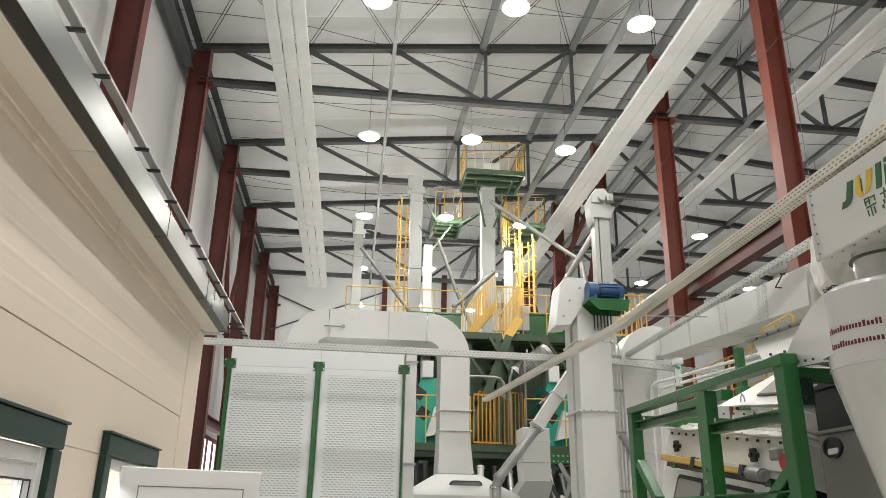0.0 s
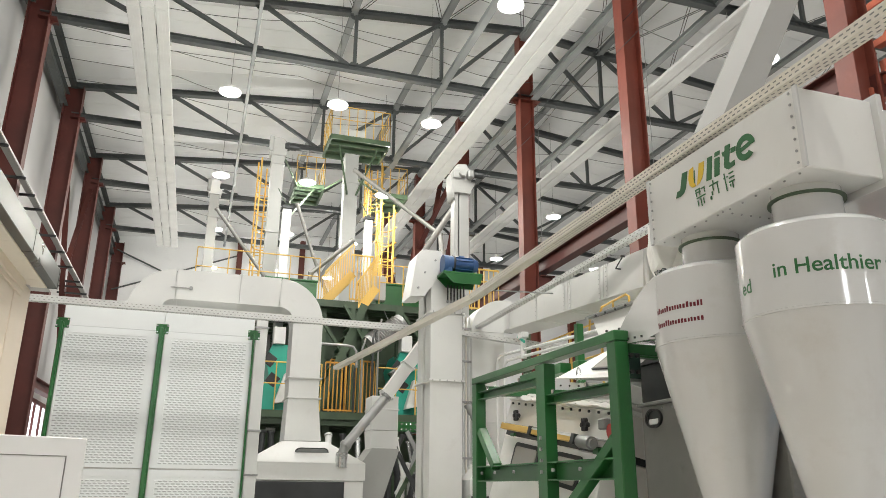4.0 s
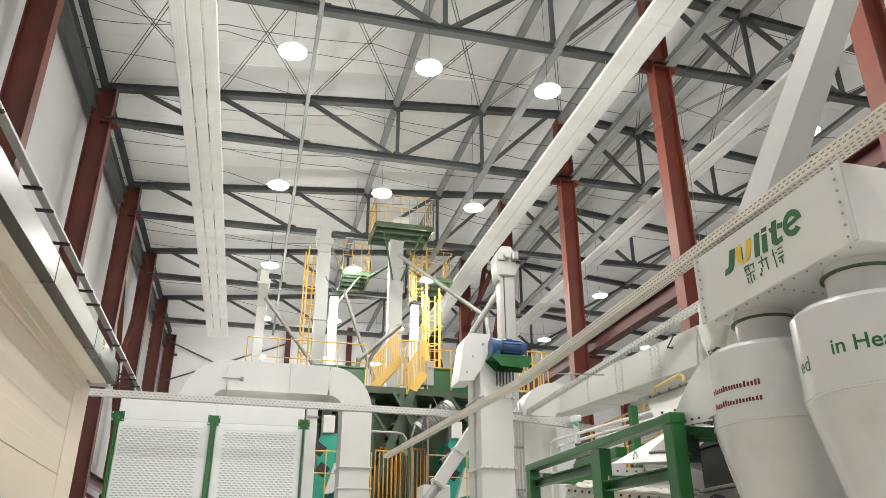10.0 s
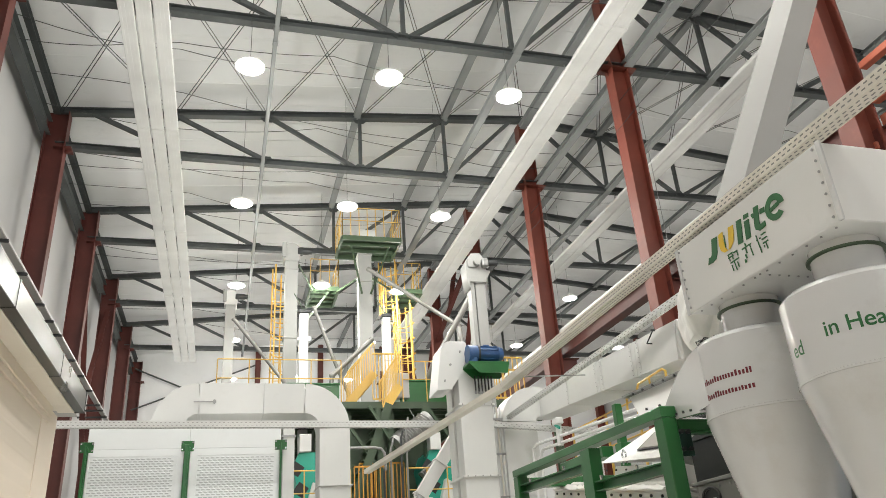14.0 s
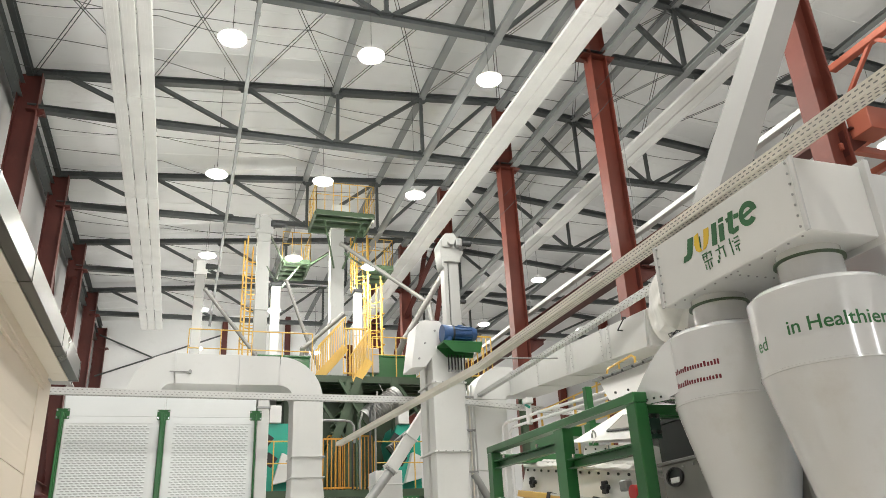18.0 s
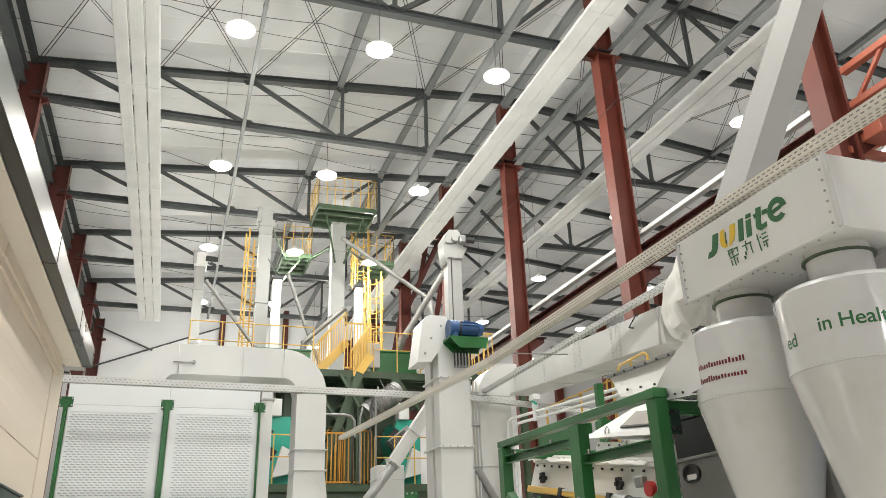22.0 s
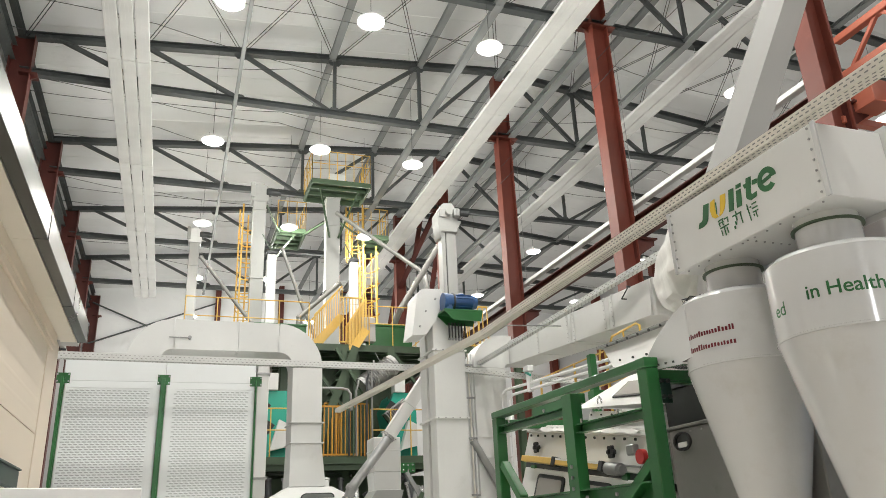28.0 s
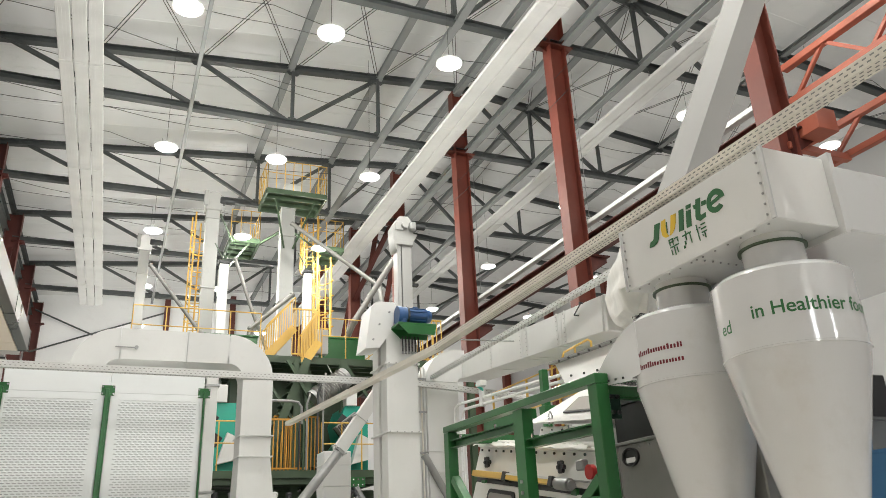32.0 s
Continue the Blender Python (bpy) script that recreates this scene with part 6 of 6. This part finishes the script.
for cx, cy, words in ((*C1, 1), (*C2, 2)):
    t = thing("cyclone", "glossy white cyclone separator with a green neck ring", "cyclone", "twin cyclones", at=(cx, cy, 0))
    part("neck", Geo().lathe([(0.165, 3.0), (0.165, 3.23)], n=48), "gloss", t)
    part("neck_ring", Geo().lathe([(0.165, 3.175), (0.183, 3.177), (0.183, 3.187), (0.165, 3.189)], n=48), "deck", t, "green clamp ring")
    part("barrel", Geo().lathe([(0.165, 3.055), (0.20, 3.045), (CR - 0.02, 3.000), (CR, 2.975), (CR, 2.58)], n=72), "gloss", t)
    part("seam", Geo().lathe([(CR, 2.574), (CR + 0.004, 2.576), (CR + 0.004, 2.586), (CR, 2.588)], n=72), "gloss", t)
    part("cone", Geo().lathe([(CR, 2.578), (0.165, 1.72)], n=72), "gloss", t)
    part("outlet_flange", Geo().lathe([(0.165, 1.72), (0.21, 1.72), (0.21, 1.70), (0.165, 1.70)], n=48), "galv", t)
    part("discharge_cone", Geo().lathe([(0.165, 1.70), (0.10, 1.1), (0.10, 0.9)], n=48), "gloss", t)
    part("air_lock", Geo().box(-0.14, 0.14, -0.14, 0.14, 0.6, 0.9, 0.01), "green", t)
    part("stand", Geo().box(-0.1, 0.1, -0.1, 0.1, 0, 0.6, 0.005), "green", t)

    def bent(size, text, a0, z, mat, bold):
        """Lettering laid round the barrel, beginning at the angle a0."""
        cu = bpy.data.curves.new("lettering", "FONT")
        cu.body, cu.size, cu.offset = text, size, bold
        tmp = bpy.data.objects.new("lettering", cu)
        me = bpy.data.meshes.new_from_object(tmp)
        bpy.data.objects.remove(tmp)
        bm = bmesh.new()
        bm.from_mesh(me)
        bmesh.ops.subdivide_edges(bm, edges=[e for e in bm.edges if e.calc_length() > 0.02], cuts=2)
        # each letter on its own: faces that join, and dots over their stems
        left, letters = set(bm.faces), []
        while left:
            todo, island = [left.pop()], []
            while todo:
                fc = todo.pop()
                island.append(fc)
                for e in fc.edges:
                    for o in e.link_faces:
                        if o in left:
                            left.discard(o)
                            todo.append(o)
            lo, hi = min(v.co.x for fc in island for v in fc.verts), max(v.co.x for fc in island for v in fc.verts)
            for k in letters:
                if lo < k[1] - 0.002 and hi > k[0] + 0.002:
                    k[0], k[1] = min(lo, k[0]), max(hi, k[1])
                    k[2] += island
                    break
            else:
                letters.append([lo, hi, island])
        for lo, hi, faces in sorted(letters, key=lambda k: k[0]):
            g, at = Geo(), {}
            for fc in faces:
                for v in fc.verts:
                    if v not in at:
                        a = a0 + v.co.x / CR
                        at[v] = len(g.v)
                        g.v.append(((CR + 0.0015) * math.cos(a), (CR + 0.0015) * math.sin(a), z + v.co.y))
                g.f.append(tuple(at[v] for v in fc.verts))
                g.s.append(False)
            part("letter", g, mat, t)
        bm.free()

    def curved_bar(a0, a1, z0, z1, mat):
        n = 4
        vs = [((CR + e) * math.cos(a0 + (a1 - a0) * i / n), (CR + e) * math.sin(a0 + (a1 - a0) * i / n), z) for e in (0.0, 0.0015) for i in range(n + 1) for z in (z0, z1)]
        k = 2 * (n + 1)
        fs = [(k + 2 * i, k + 2 * i + 2, k + 2 * i + 3, k + 2 * i + 1) for i in range(n)]
        fs += [(0, k, k + 1, 1), (k - 2, 2 * k - 2, 2 * k - 1, k - 1)]
        part("printed_bar", Geo().add(vs, fs), mat, t)

    if words == 1:
        # tangential inlet sheet towards the aspirator, with a bolted lower flange
        u = Vector((0.196, 0.981, 0))
        m = Matrix(((u.x, u.y, 0, 2.525 - cx), (u.y, -u.x, 0, 3.728 - cy), (0, 0, 1, 0), (0, 0, 0, 1)))
        part("inlet", Geo().prism([(-0.10, 2.985), (0.06, 2.97), (0.25, 2.92), (0.41, 2.855), (0.56, 2.785), (0.60, 2.72), (0.07, 2.655), (-0.10, 2.655)], 0.0, 0.30, m), "gloss", t)
        part("inlet_flange", Geo().beam(m @ Vector((0.62, 0.0, 2.712)), m @ Vector((0.0, 0.0, 2.64)), 0.03, 0.012), "gloss", t)
        bolts("bolt", [m @ Vector((0.12 + 0.11 * i, -0.018, 2.668 + 0.0135 * i)) for i in range(5)], 0.008, 0.012, "dark", t, (0, 0, 1))
    if words == 2:
        bent(0.100, "in Healthier food", radians(194.5), 2.735, "inkgreen", 0.0012)
        bent(0.098, "ed", radians(158), 2.70, "inkgreen", 0.0008)
    else:
        # web and mail lines, as plain bars
        rng = random.Random(2)
        for z, h in ((2.752, 0.024), (2.672, 0.024)):
            a = radians(150)
            while a < radians(220):
                da = rng.uniform(0.044, 0.060)
                curved_bar(a, a + da * 0.62, z, z + h * rng.choice((0.85, 1.0, 1.0, 1.35)), "inkred")
                a += da

# wires bunched on the inlet of the first cyclone
t = thing("wire_bunch", "dark bunch of wires lying on the cyclone inlet", "wires", at=(2.60, 3.64, 2.985))
rng = random.Random(9)
for k in range(7):
    pts = [(rng.uniform(-0.03, 0.03), -0.11 + 0.03 * i + rng.uniform(-0.015, 0.015), 0.012 + rng.uniform(0.0, 0.05) * (0 < i < 7)) for i in range(8)]
    part("wire", Geo().path(pts, 0.004, 6), rng.choice(["black", "dark", "dull"]), t)

t = thing("outlet_chute", "grey-white square chute rising from the manifold", "chute", at=(2.816, 3.5, 3.645))
d = Vector((0.486, -0.092, 1.0))
part("chute_length", Geo().duct([d * 0.0, d * 2.6], 0.17, 0.30, up=(0, 1, 0)), "chute", t)
part("chute_length", Geo().duct([d * 2.61, d * 4.2], 0.17, 0.30, up=(0, 1, 0)), "chute", t)
part("flange", Geo().duct([d * 2.59, d * 2.62], 0.22, 0.35, up=(0, 1, 0)), "chute", t)
part("base_flange", Geo().box(-0.14, 0.15, -0.19, 0.19, 0.0, 0.012, 0.003), "chute", t)
part("stay", Geo().tube(d * 4.1, d * 4.1 + Vector((0, 0.3, 5.9)), 0.01, 6), "wire", t)
bolts("rivet", [Vector((-0.086, s * 0.12, 0)) + d * (0.05 + 0.1 * i) for i in range(25) for s in (-1, 1)], 0.006, 0.006, "galv", t, (-1, 0, 0))

# ---- gravity table in its green frame ----
t = thing("green_gantry", "glossy green steel gantry standing round a separator", "gantry", at=(2.54, 0, 0))
W = 0.10
part("top_rail", Geo().beam((0, 4.10, 2.727), (0, 6.68, 2.757), W, 0.060, 0.006), "green", t)
part("rail_cap", Geo().box(-W / 2 - 0.004, W / 2 + 0.004, 4.088, 4.20, 2.692, 2.759, 0.006), "green", t)
for y, z in ((4.145, 2.69), (6.62, 2.725)):
    part("upright", Geo().box(-W / 2 + 0.002, W / 2 - 0.002, y - 0.055, y + 0.055, 0.02, z, 0.006), "green", t)
part("upright", Geo().channel((0, 5.20, 0.02), (0, 5.20, 2.70), 0.15, 0.09, 0.009, up=(1, 0, 0)), "green", t)
part("mid_rail", Geo().channel((0, 5.28, 2.587), (0, 6.56, 2.612), 0.07, 0.06, 0.007, up=(-1, 0, 0)), "green", t)
part("mid_rail", Geo().channel((0, 4.20, 2.412), (0, 5.12, 2.432), 0.07, 0.065, 0.007, up=(-1, 0, 0)), "green", t)
part("low_rail", Geo().channel((0, 4.20, 1.925), (0, 6.56, 1.925), 0.13, 0.08, 0.009, up=(-1, 0, 0)), "green", t)
bolts("bolt", [(-0.04, y, z) for y, z in ((4.5, 2.45), (5.0, 2.46), (5.6, 2.622), (6.3, 2.636))], 0.012, 0.03, "zinc", t, (0, 0, 1))
bolts("corner_bolt", [(0.055, 4.09, 2.60), (0.055, 4.09, 2.50), (0.10, 4.09, 2.60), (0.10, 4.09, 2.50)], 0.014, 0.02, "dark", t)
part("cross_rail", Geo().box(0.05, 1.5, 4.10, 4.19, 2.61, 2.68, 0.005), "green", t)
part("cross_rail", Geo().box(0.05, 1.5, 6.57, 6.67, 2.63, 2.71, 0.005), "green", t)
for a, b in (((0, 4.80, 1.72), (0, 4.20, 2.10)), ((0, 6.55, 2.30), (0, 6.20, 1.98))):
    part("brace", Geo().beam(a, b, 0.08, 0.07, 0.004), "green", t)
bolts("bolt", [(-0.046, 5.20, z) for z in (1.92, 2.0, 2.08, 2.16)] + [(-0.052, y, 1.93) for y in (4.6, 5.0, 5.7, 6.1, 6.4)], 0.014, 0.014, "galv", t, (-1, 0, 0))
part("corner_plate", Geo().box(0.048, 0.13, 4.094, 4.106, 2.46, 2.62, 0.003), "darkgreen", t)

def rounded(a0, a1, b0, b1, r):
    """A rectangle with rounded corners."""
    pts = []
    for ca, cb, s0 in ((a1 - r, b1 - r, 0), (a0 + r, b1 - r, 90), (a0 + r, b0 + r, 180), (a1 - r, b0 + r, 270)):
        pts += arc(ca, cb, r, s0, s0 + 90, 4)
    return pts


t = thing("gravity_separator", "white gravity separator with black knobs and windows", "machine", at=(2.95, 5.95, 0))
LEAN = 0.25
TILT = Matrix.Translation((0, 0, 2.3)) @ Matrix.Rotation(radians(8.0), 4, "X") @ Matrix.Rotation(math.atan(LEAN), 4, "Y") @ Matrix.Translation((0, 0, -2.3))
part("upper_case", Geo().box(0.0, 1.3, -1.02, 1.02, 2.22, 2.50, 0.008, TILT), "machine", t)
part("case_lip", Geo().box(-0.02, 1.3, -1.04, 1.04, 2.50, 2.53, 0.006, TILT), "machine", t)
part("cloth_seal", Geo().box(-0.012, 1.28, -1.0, 1.0, 2.53, 2.58, 0.02, TILT), "cloth", t)
for y in (-0.63, 0.69):
    zk = 2.365 + 0.136 * y
    xk = LEAN * (2.365 - 2.3)
    k = part("knob", Geo().tube((xk - 0.01, y, zk), (xk - 0.05, y, zk), 0.020, 10), "black", t, "black star knob")
    for i in range(6):
        a = radians(60 * i)
        part("knob_lobe", Geo().tube((xk - 0.035, y + 0.036 * math.cos(a), zk + 0.036 * math.sin(a)), (xk - 0.06, y + 0.036 * math.cos(a), zk + 0.036 * math.sin(a)), 0.018, 8), "black", k)
bolts("bolt", [(0.036, -0.9 + 0.15 * i, 2.47 + 0.14 * (-0.9 + 0.15 * i)) for i in range(13)], 0.012, 0.012, "dark", t, (-1, 0, 0))
part("trim_strip", Geo().box(-0.012, 0.002, -1.0, 1.0, 2.262, 2.275, 0, TILT), "galv", t)
# solid dark strip paints the shade between upper and lower case
part("shadow_gap", Geo().box(0.02, 1.28, -0.98, 0.98, 2.17, 2.222, 0, TILT), "dark", t, "dark strip painted for the shade between the cases")
part("lower_case", Geo().box(0.0, 1.28, -0.95, 0.95, 1.2, 2.168, 0.01, TILT), "machine", t)
for y0, y1 in ((0.10, 0.62), (-0.66, -0.22)):
    turn = TILT @ Matrix.Rotation(radians(90), 4, "Z")
    w_ = part("window", Geo().prism(rounded(y0, y1, 1.855, 2.12, 0.05), -0.004, 0.016, turn), "black", t, "rounded window with a black rubber rim")
    # pale pane colour stands in for a bright reflection
    part("window_glass", Geo().prism(rounded(y0 + 0.035, y1 - 0.035, 1.89, 2.085, 0.03), 0.012, 0.020, turn), "smoked", w_, "pale pane, its reflection put into the colour")
part("yellow_bar", Geo().box(-0.10, -0.04, -0.60, 0.87, 2.205, 2.262, 0.005, TILT), "yellow", t, "yellow adjusting bar")
part("bar_scale", Geo().box(-0.104, -0.099, -0.58, 0.2, 2.245, 2.262, 0, TILT), "tray", t)
for y in (-0.60, 0.2):
    part("bar_clamp", Geo().box(-0.112, -0.02, y - 0.03, y + 0.03, 2.19, 2.272, 0.004, TILT), "dark", t)
part("vibrator", Geo().tube((-0.07, -0.62, 2.155), (-0.07, -0.80, 2.13), 0.05, 14).tube((-0.07, -0.80, 2.13), (-0.07, -0.83, 2.125), 0.035, 14), "galv", t)
for y in (0.80, -0.05, -0.78):
    part("rocker_arm", Geo().prism([(-0.06, 1.75), (0.0, 1.75), (0.02, 2.2 + 0.13 * y), (-0.03, 2.2 + 0.13 * y)], y - 0.04, y + 0.04), "green", t, "green rocker arm")
    part("pivot", Geo().tube((-0.09, y, 1.82), (0.0, y, 1.82), 0.05, 12), "dark", t)
part("red_knob", Geo().tube((-0.02, -1.06, 2.20), (-0.06, -1.06, 2.20), 0.055, 16), "redpart", t, "red round cap")
part("valve", Geo().box(-0.07, -0.01, -1.00, -0.90, 2.22, 2.30, 0.01), "galv", t)
part("base", Geo().box(0.02, 1.3, -1.0, 1.0, 0.0, 1.2, 0.02), "green", t)
# sloped hood on top
part("hood", Geo().add([(0.05, -1.0, 2.60), (0.05, 0.0, 2.72), (0.70, -0.35, 3.10), (0.70, -1.0, 3.04), (1.3, -1.0, 2.60), (1.3, 0.0, 2.72), (1.2, -0.35, 3.10), (1.2, -1.0, 3.04)], [(0, 1, 2, 3), (1, 5, 6, 2), (3, 2, 6, 7), (0, 3, 7, 4), (4, 7, 6, 5), (0, 4, 5, 1)]), "machine", t)
part("hood_skirt", Geo().box(0.055, 1.29, -1.0, -0.005, 2.582, 2.715, 0.004, TILT), "machine", t)
pane = [(0.05 + 0.65 * b, y, 2.722 + 0.12 * y + 0.435 * b) for y, b in ((-0.97, 0.16), (-0.47, 0.16), (-0.43, 0.47), (-0.97, 0.47))]
for nm, grow, out, mt_ in (("window_rim", 1.03, 0.013, "black"), ("hood_window", 0.92, 0.018, "smoked")):
    c = sum((Vector(p) for p in pane), Vector()) / 4
    front = [c + (Vector(p) - c) * grow + Vector((-0.51, 0, 0.86)) * out for p in pane]
    part(nm, Geo().add(front + [p - Vector((-0.51, 0, 0.86)) * 0.012 for p in front], [(0, 1, 2, 3), (4, 7, 6, 5), (0, 4, 5, 1), (1, 5, 6, 2), (2, 6, 7, 3), (3, 7, 4, 0)]), mt_, t, "sloping window with a dark rim")
bolts("bolt", [(0.052, -0.9 + 0.16 * i, 2.66 + 0.136 * (-0.9 + 0.16 * i)) for i in range(6)], 0.008, 0.01, "dark", t, (-1, 0, 0))
part("lift_eye", Geo().path([(0.10, -0.30, 2.66), (0.10, -0.30, 2.74), (0.10, -0.33, 2.77), (0.10, -0.36, 2.74), (0.10, -0.36, 2.66)], 0.008, 8), "zinc", t)
# crumpled film left along the upper edge
rg = random.Random(3)
n = 40
vs = [(0.035 - 0.03 * k + rg.uniform(-0.006, 0.006), 1.0 - 2.0 * i / n, 2.548 + 0.14 * (1.0 - 2.0 * i / n) - 0.03 * abs(k - 1) + rg.uniform(-0.008, 0.008)) for i in range(n + 1) for k in range(3)]
part("cover_film", Geo().add(vs, [(3 * i + k, 3 * i + k + 1, 3 * i + k + 4, 3 * i + k + 3) for i in range(n) for k in range(2)], True), "cloth", t, "crumpled white cover film")

t = thing("aspirator", "white aspirator trough with bolted flanges", "machine", at=(3.85, 5.9, 0))
part("trough", Geo().add([(-0.25, -1.05, 2.98), (-0.25, 0.30, 3.16), (-0.14, 0.62, 3.42), (-0.14, -1.05, 3.36), (0.6, -1.05, 2.98), (0.6, 0.30, 3.16), (0.6, 0.62, 3.42), (0.6, -1.05, 3.36)], [(0, 3, 2, 1), (4, 5, 6, 7), (0, 4, 7, 3), (1, 2, 6, 5), (3, 7, 6, 2), (0, 1, 5, 4)]), "machine", t)
part("flange", Geo().beam((-0.16, 0.66, 3.43), (-0.16, -1.08, 3.37), 0.08, 0.02), "galv", t)
part("end_flange", Geo().box(-0.30, -0.20, -1.06, -0.30, 2.955, 2.978, 0.003), "machine", t)
bolts("bolt", [(-0.225, -0.9 + 0.22 * i, 3.10 + 0.022 * i) for i in range(6)] + [(-0.195, -1.0 + 0.18 * i, 3.362 + 0.006 * i) for i in range(9)] + [(-0.30, -1.0 + 0.12 * i, 2.967) for i in range(6)], 0.012, 0.014, "dark", t, (-1, 0, 0))
part("body", Geo().box(-0.24, 0.6, -0.95, 0.28, 0.0, 3.0, 0.02), "machine", t)
t = thing("hoop_rail", "small yellow bent guard hoop on the trough", "guard rail", "yellow guard rails", at=(3.78, 6.15, 3.40))
part("hoop", Geo().path([(0, 0.33, 0), (0, 0.33, 0.08), (0, 0.29, 0.13), (0, -0.16, 0.15), (0, -0.21, 0.12), (0, -0.21, 0)], 0.012, 8), "yellow", t)
part("hoop", Geo().path([(0.02, 0.60, -0.05), (0.02, 0.58, 0.06), (0.02, 0.40, 0.07)], 0.012, 8), "yellow", t)
part("bar", Geo().tube((0, 0.08, 0), (0, 0.08, 0.14), 0.010, 8), "yellow", t)
t = thing("machine_rail", "yellow guard rail behind the separators", "guard rail", "yellow guard rails", at=(4.6, 7.3, 2.6))
for z in (0.3, 0.75, 1.15):
    part("rail", Geo().tube((0, -1.0, z), (0, 2.4, z), 0.012, 8), "yellow", t)
for y in (-1.0, -0.2, 0.6, 1.4, 2.4):
    part("post", Geo().box(-0.012, 0.012, y - 0.012, y + 0.012, 0, 1.16), "yellow", t)
part("walkway", Geo().box(-0.1, 0.8, -1.0, 2.4, -0.1, 0.0), "green", t)
part("walkway_leg", Geo().box(-0.05, 0.05, -0.9, -0.8, -2.6, -0.1), "green", t)
part("walkway_leg", Geo().box(-0.05, 0.05, 2.2, 2.3, -2.6, -0.1), "green", t)
t = thing("air_pipes", "white plastic compressed air pipes with a valve", "pipe", at=(4.0, 0, 3.4))
part("pipe", Geo().path([(-0.1, 6.6, -0.02), (0, 6.9, 0.0), (0, 9.6, 0.16), (0.0, 9.72, 0.13), (0, 9.75, -0.05), (0, 9.75, -3.35)], 0.02, 10), "pvc", t)
part("pipe", Geo().path([(-0.1, 6.6, -0.09), (0, 6.9, -0.07), (0, 9.4, 0.06), (0, 9.5, 0.0), (0, 9.5, -3.35)], 0.02, 10), "pvc", t)
v = part("valve", Geo().tube((0, 8.85, 0.0), (0, 8.85, 0.30), 0.04, 12).box(-0.05, 0.05, 8.78, 8.92, 0.26, 0.34, 0.01), "pvc", t)
part("valve_lever", Geo().beam((-0.03, 8.75, 0.2), (-0.03, 8.95, 0.3), 0.02, 0.03), "teal", t)
t = thing("green_stand", "green steel stand behind the separator frame", "stand", at=(3.5, 6.42, 0))
part("beam", Geo().box(-0.05, 1.1, -0.06, 0.06, 2.85, 2.97, 0.005), "green", t)
part("beam", Geo().box(-0.06, 0.06, 0.3, 1.3, 2.90, 3.00, 0.005), "green", t)
for y in (0.0, 1.25):
    part("post", Geo().box(-0.035, 0.035, y - 0.035, y + 0.035, 0, 3.33 if y == 0 else 2.90, 0.005), "green", t)
# second separator, nearer; the shade behind the cyclones is put into its greys
t = thing("gravity_separator", "separator in greys toned for shade, with an oval port", "machine", at=(3.05, 4.1, 0))
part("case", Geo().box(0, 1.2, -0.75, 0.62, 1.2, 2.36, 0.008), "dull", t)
# solid dark blocks in place of the deep shade above the case
part("recess_back", Geo().box(0.06, 1.2, -0.75, 0.70, 2.38, 2.66, 0.008), "dark", t, "dark block painted for the shade of a recess")
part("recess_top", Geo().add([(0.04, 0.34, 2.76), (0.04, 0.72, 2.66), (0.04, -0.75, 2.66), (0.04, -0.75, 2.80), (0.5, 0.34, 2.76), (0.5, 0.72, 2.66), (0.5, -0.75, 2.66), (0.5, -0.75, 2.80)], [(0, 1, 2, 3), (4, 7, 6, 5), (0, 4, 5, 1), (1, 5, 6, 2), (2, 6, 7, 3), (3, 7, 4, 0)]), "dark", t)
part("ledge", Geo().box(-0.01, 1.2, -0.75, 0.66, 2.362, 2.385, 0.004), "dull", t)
part("cross_beam", Geo().box(-0.38, 1.2, 0.02, 0.09, 2.60, 2.68, 0.005), "green", t)
p = part("port_ring", Geo().lathe([(0.085, -0.01), (0.105, -0.012), (0.105, 0.012), (0.085, 0.01)], n=28), "black", t, "black oval port ring")
p.matrix_local = Matrix.Translation((-0.008, 0.46, 2.27)) @ Matrix.Rotation(radians(90), 4, "Y") @ Matrix.Diagonal((0.62, 0.9, 1, 1))
p = part("port", Geo().lathe([(0.0, 0.0), (0.086, 0.0)], n=28), "dark", t)
p.matrix_local = Matrix.Translation((-0.006, 0.46, 2.27)) @ Matrix.Rotation(radians(90), 4, "Y") @ Matrix.Diagonal((0.62, 0.9, 1, 1))
part("port_lens", Geo().box(-0.016, -0.008, 0.405, 0.510, 2.228, 2.266, 0.006), "pvc", t, "white half-moon lens")
bolts("bolt", [(0.0, -0.6 + 0.12 * i, 2.33) for i in range(10)], 0.008, 0.008, "galv", t, (-1, 0, 0))
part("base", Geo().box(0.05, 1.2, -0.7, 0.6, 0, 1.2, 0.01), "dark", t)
t = thing("film_roll", "blue film-wrapped crate behind the cyclones", "crate", at=(3.9, 3.0, 0))
part("body", Geo().box(-0.2, 0.6, -0.3, 0.3, 0.0, 2.15, 0.02), "bluefilm", t)
part("strap", Geo().box(-0.206, 0.606, -0.306, 0.306, 1.6, 1.63), "dark", t)
